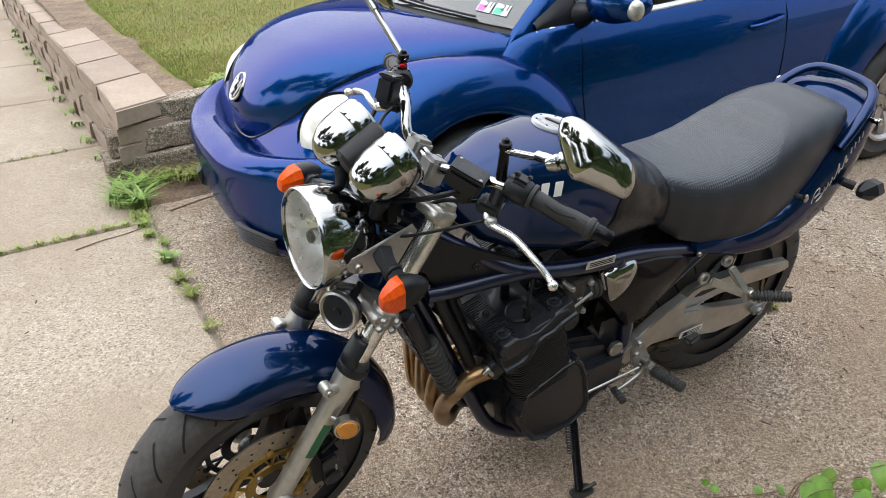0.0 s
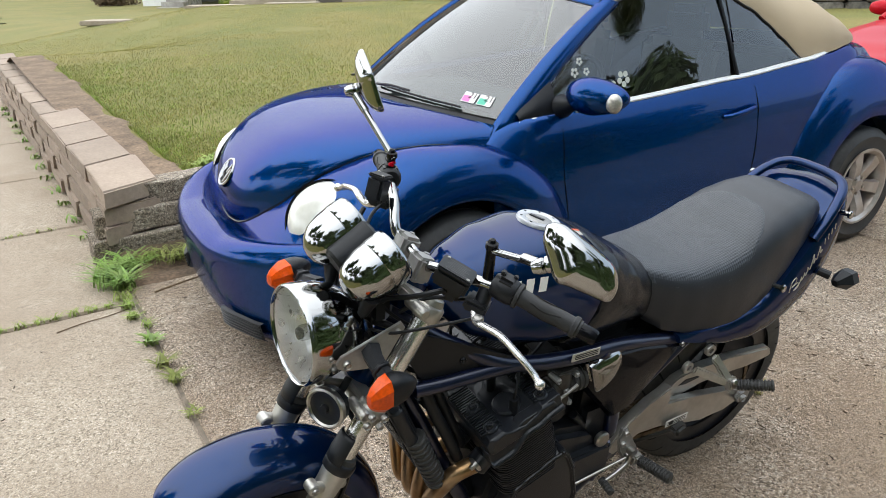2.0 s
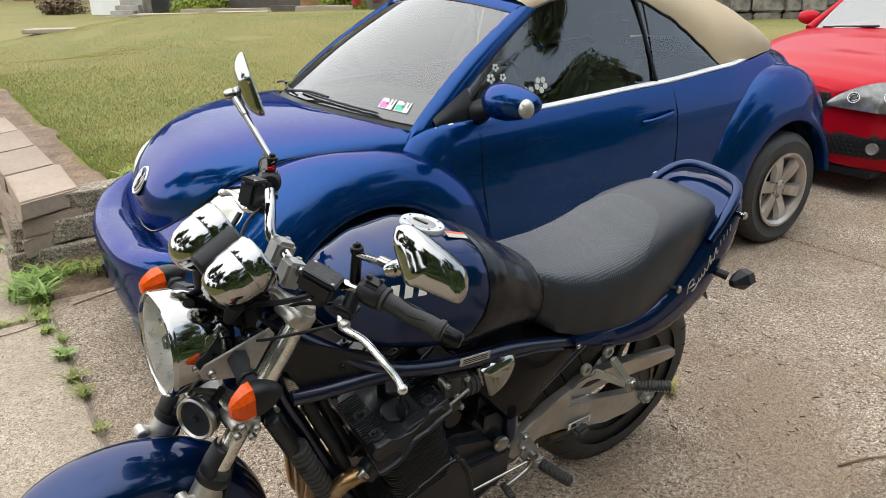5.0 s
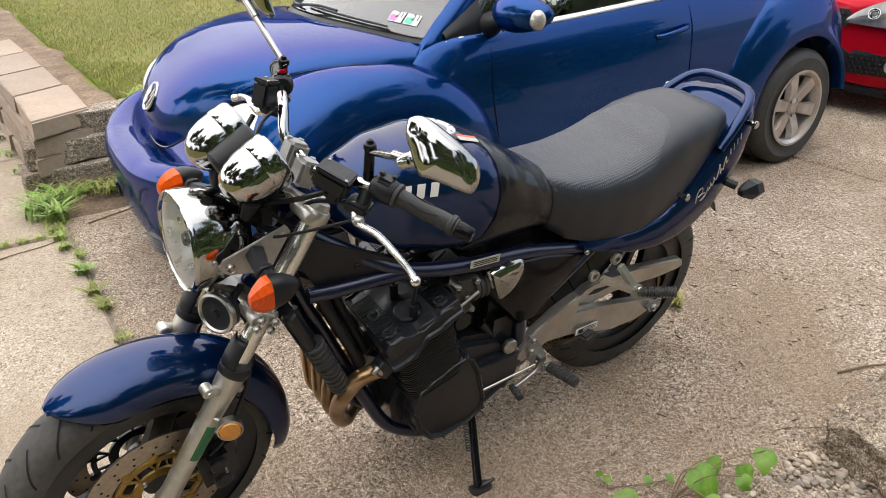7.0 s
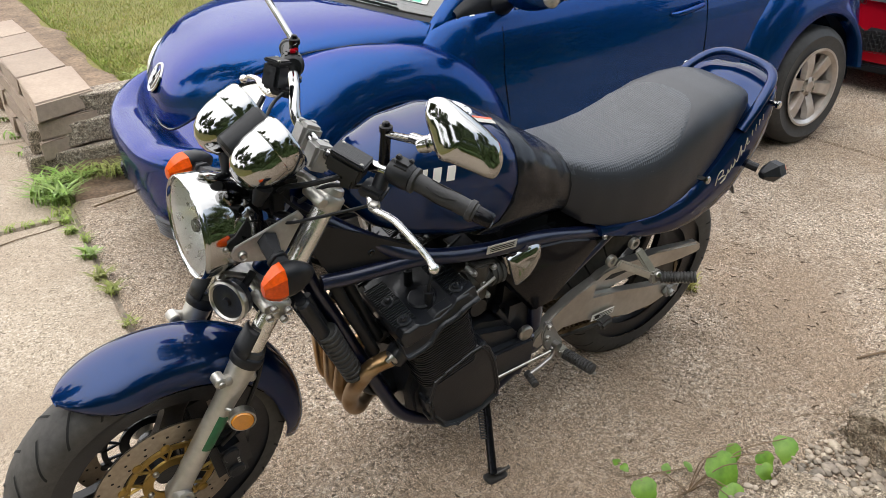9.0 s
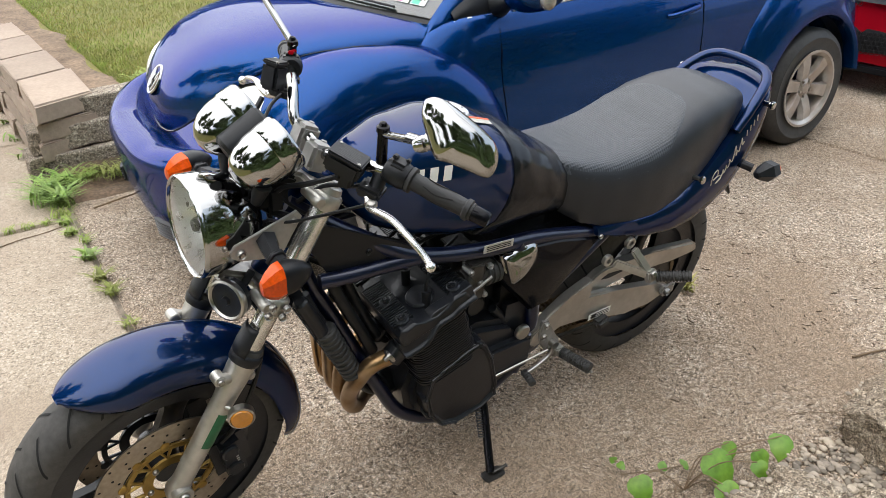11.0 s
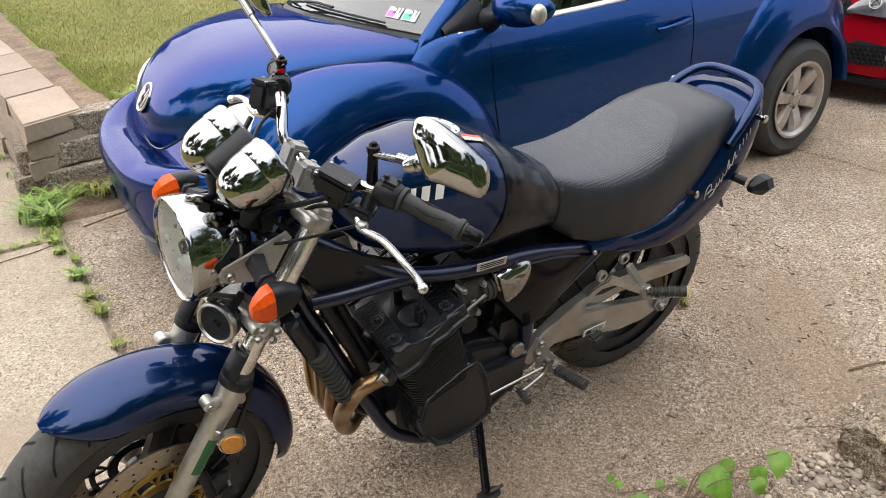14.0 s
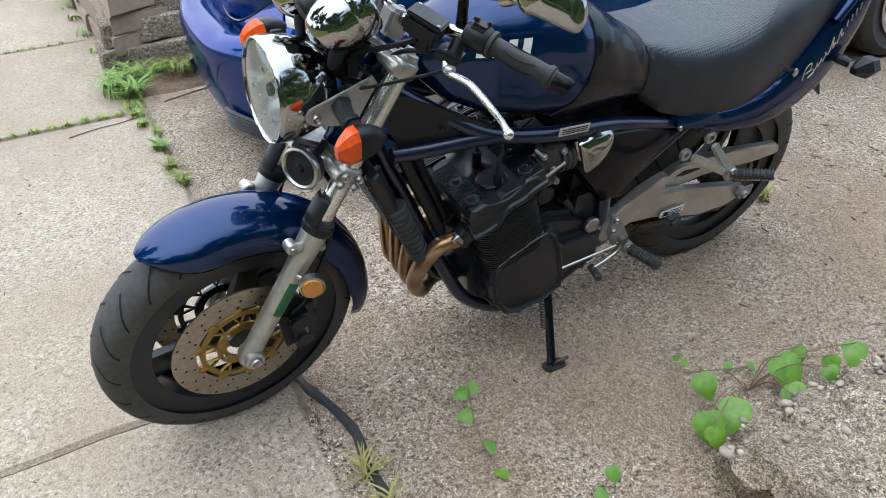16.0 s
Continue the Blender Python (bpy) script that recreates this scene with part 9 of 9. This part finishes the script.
# concrete entrance stair
stair = thing("concrete_stair", "grey concrete entrance stair with an iron handrail", "stairs", STREET)
b = B()
box(b, (3.2, 27.6, 1.5), (3.4, 2.6, 2.0), bev=0.03)
box(b, (3.2, 27.6, 2.56), (3.6, 2.7, 0.14), bev=0.02)
spart("landing", b, M_CONC, stair)
for k in range(5):
    b = B()
    box(b, (5.2 + 0.55 * k, 27.0, (2.4 - 0.42 * k) / 2), (0.62, 2.4, 2.4 - 0.42 * k), bev=0.02)
    spart("step", b, M_CONC, stair)
for k in range(9):
    b = B()
    x = 2.0 + 0.75 * k
    z = 2.6 if x < 5 else 2.6 - 0.75 * (x - 5)
    rod(b, (x, 25.9, z), (x, 25.9, z + 1.0), 0.025, seg=6)
    spart("rail_post", b, M_GLOSSBLACK, stair)
b = B()
tube(b, [(1.8, 25.9, 3.55), (5.0, 25.9, 3.6), (8.2, 25.9, 1.2)], 0.03, 6)
tube(b, [(1.8, 25.9, 2.75), (5.0, 25.9, 2.8), (8.2, 25.9, 0.4)], 0.02, 6)
spart("handrail", b, M_GLOSSBLACK, stair)

# yellow brick house
yel_house, yel_wall = house("yellow brick house with a weathered wooden porch", -10.4, -4.6, 31.0, 8, 7.0, 0.0, M_MORTAR)
brick_face(yel_wall, -10.4, -4.6, 0.2, 3.9, 31.0, M_YELBRICK, [(-7.45, -6.75, 1.4, 3.6), (-9.2, -8.0, 2.55, 4)])
b = B()
box(b, (-4.65, 29.4, 3.5), (2.4, 3.2, 7.0))
wing = spart("wing_wall", b, M_MORTAR, yel_house)
brick_face(wing, -5.85, -3.45, 0.2, 3.9, 27.8, M_YELBRICK)
b = B()
box(b, (-7.1, 30.96, 2.5), (0.62, 0.08, 2.05), bev=0.02)
box(b, (-7.1, 30.93, 2.9), (0.3, 0.08, 0.7), bev=0.01)
spart("door", b, M_WHITE, yel_house, "white front door")
window_at(yel_house, -8.6, 3.3, 1.1, 1.3, 30.98)
porch = thing("wooden_porch", "weathered grey wooden porch with steps", "porch", STREET)
b = B()
box(b, (-8.15, 29.9, 1.22), (2.6, 2.0, 0.12))
box(b, (-8.15, 29.0, 0.7), (2.6, 0.06, 0.9))
spart("deck", b, M_DECK, porch)
for k in range(22):
    b = B()
    box(b, (-9.35 + 0.085 * k, 28.9, 1.9), (0.06, 0.04, 1.25))
    spart("baluster", b, M_DECK, porch)
b = B()
box(b, (-8.45, 28.88, 2.55), (2.0, 0.1, 0.09))
rod(b, (-7.5, 28.88, 2.55), (-7.35, 28.0, 1.4), 0.05)
spart("porch_rail", b, M_DECK, porch)
for k in range(5):
    b = B()
    box(b, (-6.6 + 0.05 * k, 29.2 - 0.34 * k, (1.2 - 0.22 * k) / 2), (1.3, 0.4, 1.2 - 0.22 * k), bev=0.01)
    spart("porch_step", b, M_DECK, porch)

# grey house with the white porch
grey_house, grey_wall = house("grey sided house with a white railed porch", -14.9, -10.5, 33.0, 8, 7.0, 0.0, M_SIDING)
for k in range(16):
    b = B()
    box(b, (-12.7, 32.97, 0.6 + 0.2 * k), (4.3, 0.03, 0.185))
    spart("siding_board", b, M_SIDING, grey_wall)
b = B()
box(b, (-12.55, 32.93, 2.6), (0.75, 0.06, 2.0))
spart("door", b, M_PANE, grey_house)
window_at(grey_house, -13.6, 2.8, 0.8, 1.2, 32.96)
wporch = thing("white_porch", "white painted porch with balusters and steps", "porch", STREET)
b = B()
box(b, (-13.9, 31.6, 1.35), (2.0, 2.4, 0.14))
box(b, (-13.9, 30.4, 0.72), (1.95, 0.06, 1.15))
box(b, (-12.0, 31.6, 1.0), (2.6, 1.6, 0.1))
spart("deck", b, M_WHITE, wporch)
for x, z0, z1, n in ((-14.85, 1.4, 2.15, 0), (-13.9, 1.4, 4.5, 0), (-12.95, 1.4, 4.5, 0), (-14.85, 1.4, 4.5, 0)):
    b = B()
    box(b, (x, 30.4, (z0 + z1) / 2), (0.16, 0.16, z1 - z0))
    spart("porch_post", b, M_WHITE, wporch)
for k in range(30):
    b = B()
    x = -14.8 + 0.135 * k
    z = 1.42 if x < -12.9 else 0.95
    box(b, (x, 30.4, z + 0.36), (0.05, 0.05, 0.72))
    spart("baluster", b, M_WHITE, wporch)
b = B()
box(b, (-13.9, 30.4, 2.16), (1.95, 0.09, 0.09))
box(b, (-11.85, 30.4, 1.7), (2.1, 0.09, 0.09))
box(b, (-11.85, 30.4, 0.92), (2.1, 0.07, 0.07))
rod(b, (-12.7, 30.2, 1.75), (-13.2, 28.6, 0.95), 0.05)
spart("porch_rail", b, M_WHITE, wporch)
for k in range(5):
    b = B()
    box(b, (-12.75 - 0.08 * k, 30.0 - 0.3 * k, (0.95 - 0.18 * k) / 2), (0.9, 0.34, 0.95 - 0.18 * k))
    spart("porch_step", b, M_CONC, wporch)

# further houses and trees that close the view
for x0, x1, y0, m_, lab in ((-24.3, -19.0, 44.0, M_TAN, "distant tan brick house"), (-29.6, -26.6, 50.0, M_REDBRICK, "distant dark brick house"), (-40, -34.0, 60.0, M_TAN, "far tan brick house"), (13.5, 24, 34.0, M_REDBRICK, "red brick house beyond the trees")):
    h_, w_ = house(lab, x0, x1, y0, 8, 6.0, 0, m_, 2.0)
    window_at(h_, (x0 + x1) / 2 - 1.2, 2.4, 1.0, 1.3, y0 - 0.02)
    window_at(h_, (x0 + x1) / 2 + 1.4, 2.4, 1.0, 1.3, y0 - 0.02)

# flag on a house pole
flag = thing("flag", "striped red, white and blue flag on a pole", "flag", STREET)
b = B()
rod(b, (-17.0, 32.4, 0.0), (-17.0, 32.4, 3.9), 0.03, seg=6)
spart("pole", b, M_WHITE, flag)
def flag_pt(u, v):
    return V((-17.1 + 0.7 * v - 0.5 * u * 0.3, 32.5 - 0.3 * v + 0.08 * math.sin(u * 7), 3.75 - 1.5 * u - 0.6 * v))
for k in range(13):
    b = B()
    grid(b, [[flag_pt(i / 8, k / 13), flag_pt(i / 8, (k + 1) / 13)] for i in range(9)], closed=False)
    spart("stripe", b, bpy.data.materials["flag_red"] if k % 2 == 0 and "flag_red" in bpy.data.materials else (mat("flag_red", (0.45, 0.02, 0.03), 0.7) if k % 2 == 0 else M_WHITE), flag)
b = B()
grid(b, [[flag_pt(0.42 * i / 4, 0.54 * j / 3) + V((0, -0.02, 0)) for j in range(4)] for i in range(5)], closed=False)
spart("canton", b, mat("flag_blue", (0.02, 0.035, 0.18), 0.7), flag)


# ---- shrubs and trees ----
def leaf_cloud(b_list, centers, n, size, seed):
    """Leaf blades scattered round clump centres."""
    rnd = random.Random(seed)
    vs, fs = b_list
    for c, r in centers:
        for _ in range(n):
            d = V((rnd.gauss(0, 1), rnd.gauss(0, 1), rnd.gauss(0, 1))).normalized() * (r * rnd.random() ** 0.4)
            p = V(c) + d
            nrm = (d.normalized() + V((rnd.uniform(-0.7, 0.7), rnd.uniform(-0.7, 0.7), rnd.uniform(0, 0.9)))).normalized()
            t = nrm.orthogonal().normalized()
            t.rotate(Matrix.Rotation(rnd.uniform(0, 6.3), 3, nrm))
            s = nrm.cross(t)
            k = size * rnd.uniform(0.6, 1.3)
            i = len(vs)
            vs += [tuple(p - t * k), tuple(p + s * k * 0.45), tuple(p + t * k), tuple(p - s * k * 0.45)]
            fs += [(i, i + 1, i + 2, i + 3)]


def shrub(label, c, rx, rz, n, size, material, seed, m=STREET, name="shrub"):
    rnd = random.Random(seed)
    root = thing(name, label, name, m)
    vs, fs = [], []
    cl = []
    for _ in range(26):
        d = V((rnd.gauss(0, 1), rnd.gauss(0, 1), abs(rnd.gauss(0, 1)))).normalized() * rnd.uniform(0.3, 0.85)
        cl.append(((c[0] + d.x * rx, c[1] + d.y * rx, c[2] + d.z * rz), 0.38 * rx))
    leaf_cloud((vs, fs), cl, n, size, seed)
    me = bpy.data.meshes.new("foliage")
    me.from_pydata(vs, [], fs)
    me.materials.append(material)
    ob = new("foliage", me)
    ob.parent = root
    b = B()
    for _ in range(5):
        q = cl[rnd.randrange(len(cl))][0]
        tube(b, [c, V(c).lerp(V(q), 0.5), q], [0.03, 0.02, 0.008], 6)
    part("stem", b, M_BARK, root)


def tree(label, x, y, z, h, spread, seed, leaves=170, size=0.11):
    rnd = random.Random(seed)
    root = thing("tree", label, "tree", Matrix.Translation((x, y, z)))
    b = B()
    tube(b, spline([(0, 0, -0.1), (0.05, 0.02, h * 0.25), (-0.04, 0.05, h * 0.5), (0.03, 0, h * 0.85)], 5), [0.2 * (1 - 0.055 * k) for k in range(16)], 12)
    cl = []
    for k in range(11):
        a, t = rnd.uniform(0, 6.28), rnd.uniform(0.35, 0.85)
        p0 = V((0, 0, h * t))
        p1 = p0 + V((math.cos(a), math.sin(a), rnd.uniform(0.3, 0.8))) * spread * rnd.uniform(0.5, 1.0)
        tube(b, spline([p0, p0.lerp(p1, 0.5) + V((0, 0, 0.12)), p1], 4), [0.07 - 0.0065 * j for j in range(9)], 7)
        for s in (0.55, 0.8, 1.0):
            cl.append((tuple(p0.lerp(p1, s) + V((rnd.uniform(-0.4, 0.4), rnd.uniform(-0.4, 0.4), rnd.uniform(-0.2, 0.5)))), spread * rnd.uniform(0.22, 0.36)))
    part("trunk", b, M_BARK, root)
    vs, fs = [], []
    leaf_cloud((vs, fs), cl, leaves, size, seed)
    me = bpy.data.meshes.new("crown")
    me.from_pydata(vs, [], fs)
    me.materials.append(M_TREELEAF)
    ob = new("crown", me)
    ob.parent = root


shrub("rounded yellow-green shrub by the porch", (-9.75, 28.3, 0.25), 1.2, 1.35, 420, 0.055, M_SHRUB, 1)
shrub("rounded yellow-green shrub by the garage", (-4.2, 27.2, 0.45), 0.85, 1.25, 380, 0.05, M_SHRUB, 2)
shrub("leafy green bush above the stone wall", (8.2, 14.6, 1.2), 1.3, 1.3, 300, 0.05, M_WEED, 3)
shrub("leafy green bush above the stone wall", (10.3, 15.2, 1.2), 1.5, 1.5, 300, 0.05, M_WEED, 4)
shrub("small plants beside the garage", (-0.5, 28.5, 0.6), 0.6, 0.9, 60, 0.06, M_WEED, 6)
shrub("reddish shrub by the far house", (-16.6, 31.5, 0.3), 0.9, 1.1, 80, 0.09, M_TWIG, 7)
for k, (x, y, h) in enumerate(((-33.0, 56.0, 11.0), (-44.0, 66.0, 11.0), (13.0, 20.0, 8.0), (-38.0, 76.0, 14.0), (-30.0, 72.0, 13.0), (-47.0, 80.0, 14.0))):
    p = STREET @ V((x, y, 0.2))
    tree("tall dark green tree behind the houses", p.x, p.y, 0.0, h, 3.2 if y < 30 else 5.0, 20 + k, 150, 0.2 if y < 30 else 0.4)

# far stone wall, stone by stone
stone_wall = thing("stone_wall", "old dark dry-stone wall at the lawn edge", "wall", STREET, kind="structure")
rnd = random.Random(12)
for (xa, ya), (xb, yb) in (((3.3, 12.6), (5.6, 12.3)), ((5.6, 12.3), (7.2, 14.2)), ((7.2, 14.2), (12.5, 14.6))):
    ln = math.hypot(xb - xa, yb - ya)
    ang = math.atan2(yb - ya, xb - xa)
    z = 0.45
    for row in range(6):
        hgt = rnd.uniform(0.17, 0.22)
        d = rnd.uniform(-0.2, 0)
        while d < ln:
            w = rnd.uniform(0.25, 0.55)
            b = B()
            box(b, (0, 0, 0), (w - 0.015, 0.34, hgt - 0.012), bev=0.025)
            for v in b.verts:
                v.co += noise.noise_vector(v.co * 5 + V((d * 3, row, xa))) * 0.02
            ob = part("stone", b, M_FARSTONE, stone_wall, hard=60)
            ob.matrix_local = Matrix.Translation((xa + math.cos(ang) * (d + w / 2), ya + math.sin(ang) * (d + w / 2) + rnd.uniform(-0.03, 0.03), z + hgt / 2)) @ Matrix.Rotation(ang, 4, "Z")
            d += w
        z += hgt
b = B()
for (xa, ya), (xb, yb) in (((3.4, 12.85), (5.5, 12.6)), ((5.7, 12.6), (7.2, 14.5)), ((7.2, 14.5), (12.5, 14.9))):
    ang = math.atan2(yb - ya, xb - xa)
    ln = math.hypot(xb - xa, yb - ya)
    box(b, (ln / 2, 0.2, 0.8), (ln, 0.5, 1.3), Matrix.Translation((xa, ya, 0)) @ Matrix.Rotation(ang, 4, "Z"))
spart("wall_core", b, M_DIRT, stone_wall)
fence = thing("wooden_fence", "orange-stained upright board fence", "fence", STREET)
for k in range(14):
    b = B()
    box(b, (7.0 + 0.16 * k, 17.0, 2.4), (0.145, 0.03, 1.9))
    spart("board", b, M_FENCE, fence)

# low kerbs and paths on the lawn
for x0, x1, y, h in ((-9.4, -6.4, 25.5, 0.22), (-5.4, -3.5, 25.0, 0.35)):
    b = B()
    box(b, ((x0 + x1) / 2, y, 0.35), (x1 - x0, 0.35, 0.25 + h), bev=0.03)
    ob = part("planter_kerb", b, mat("pale_kerb", (0.4, 0.33, 0.25), 0.9, vary=0.2) if "pale_kerb" not in bpy.data.materials else bpy.data.materials["pale_kerb"])
    ob.matrix_world = STREET
    tagged(ob, "low pale concrete planter kerb", "kerb")
for k, (x, y, w) in enumerate(((-9.2, 17.0, 1.3), (-7.2, 18.5, 1.5), (-5.6, 19.5, 1.4), (-10.8, 12.0, 2.0))):
    p = STREET @ V((x, y, 0))
    b = B()
    box(b, (0, 0, 0), (w, 0.55, 0.1), bev=0.02)
    ob = part("stepping_slab", b, bpy.data.materials["pale_kerb"])
    ob.matrix_world = Matrix.Translation((p.x, p.y, lawn_z(p.x, p.y) + 0.02)) @ Matrix.Rotation(radians(-35.9), 4, "Z")
    tagged(ob, "pale concrete slab set in the lawn", "slab", group="slabs across the lawn")
b = B()
lathe(b, [(0, 0), (0.14, 0), (0.19, 0.34), (0.2, 0.34), (0.2, 0.4), (0.17, 0.4), (0.15, 0.34), (0, 0.34)], Matrix.Translation((-3.4, 25.0, 0.65)), 20)
ob = part("flower_pot", b, mat("red_glazed_pot", (0.3, 0.02, 0.03), 0.4, vary=0.1))
ob.matrix_world = STREET
tagged(ob, "red glazed flower pot on the kerb", "pot")

# ---- behind the viewer: what the chrome and glass reflect ----
for k, (x, y, h) in enumerate(((-6.5, -9.0, 7.5), (-1.0, -11.5, 8.5), (-11.0, -3.0, 8.0), (-9.5, 4.5, 9.5), (-13.0, 11.0, 11.0), (-9.0, -8.5, 9.0), (-14.0, 0.5, 11.0))):
    tree("broad leafy tree beside the street", x, y, -0.07, h, 3.2, 40 + k, 260, 0.24)
for k, (x, y, r) in enumerate(((-15, -10, 3.2), (-8, -15, 3.2), (-1, -17, 3.4), (-18, -2, 3.4), (-19, 7, 3.6), (14, -15, 3.4))):
    shrub("tall dense green hedge along the street", (x, y, -0.07), r, 4.2, 200, 0.26, M_TREELEAF, 60 + k, Matrix(), "hedge")
for k, (x, y, r) in enumerate(((-9.5, -4.5, 2.2), (-6.2, -5.4, 2.0), (-3.2, -5.6, 2.0), (-0.3, -5.3, 2.0), (2.6, -5.5, 2.0), (5.4, -5.3, 2.0))):
    shrub("tall dense hedge beside the drive", (x, y, -0.07), r, 4.4, 260, 0.14, M_TREELEAF, 160 + k, Matrix(), "hedge")
for k, (x, y, r) in enumerate(((-2.6, -3.3, 0.9), (-0.9, -3.2, 0.95), (0.8, -3.3, 0.9), (2.5, -3.2, 0.95))):
    shrub("low weedy bush at the foot of the hedge", (x, y, -0.07), r, 0.75, 150, 0.08, M_TREELEAF, 180 + k, Matrix())
tree("broad leafy tree overhanging the drive", 2.6, -6.9, -0.07, 7.0, 3.6, 77, 420, 0.12)
branch = thing("hanging_branch", "leafy branch tip hanging from the overhead tree", "branch")
rnd = random.Random(4)
limb = spline([(2.6, -6.9, 4.6), (2.4, -4.0, 4.3), (2.0, -1.4, 2.9), (1.55, 0.05, 1.78)], 6)
b = B()
tube(b, limb, [0.035 - 0.0017 * i for i in range(len(limb))], 7)
part("stem", b, M_BARK, branch)
for x, y, z, sz in ((1.62, 0.22, 1.70, 0.075), (1.70, 0.1, 1.70, 0.06), (1.76, 0.03, 1.72, 0.085), (1.72, 0.0, 1.70, 0.06), (1.5, 0.1, 1.8, 0.07), (1.6, -0.1, 1.85, 0.08), (1.75, -0.2, 1.9, 0.08)):
    b = B()
    leaf_mesh(b, V((x, y, z)), (rnd.uniform(-0.4, 0.4), rnd.uniform(-0.4, 0.1), -0.9), (-0.7, -0.4, 0.4), sz, rnd)
    part("leaf", b, M_LEAF, branch, hard=80)
    b = B()
    rod(b, limb[-2], (x, y, z), 0.002, seg=5)
    part("leaf_stalk", b, M_TWIG, branch)
back_house = thing("house", "brick house with a gabled roof across the drive", "house", Matrix.Translation((7.0, -9.0, -0.07)) @ Matrix.Rotation(radians(10), 4, "Z"))
b = B()
box(b, (0, -4, 1.7), (9, 6, 3.4))
part("wall", b, M_REDBRICK, back_house)
b = B()
grid(b, [[V((-4.8, -7.3, 3.3)), V((0, -7.3, 5.2)), V((4.8, -7.3, 3.3))], [V((-4.8, -0.6, 3.3)), V((0, -0.6, 5.2)), V((4.8, -0.6, 3.3))]], closed=False)
part("roof", b, M_ROOF, back_house, solid=0.2)
b = B()
box(b, (-2, -0.97, 1.8), (1.4, 0.06, 1.5))
part("window", b, M_WHITE, back_house)
b = B()
box(b, (2, -0.97, 1.8), (1.4, 0.06, 1.5))
part("window", b, M_WHITE, back_house)
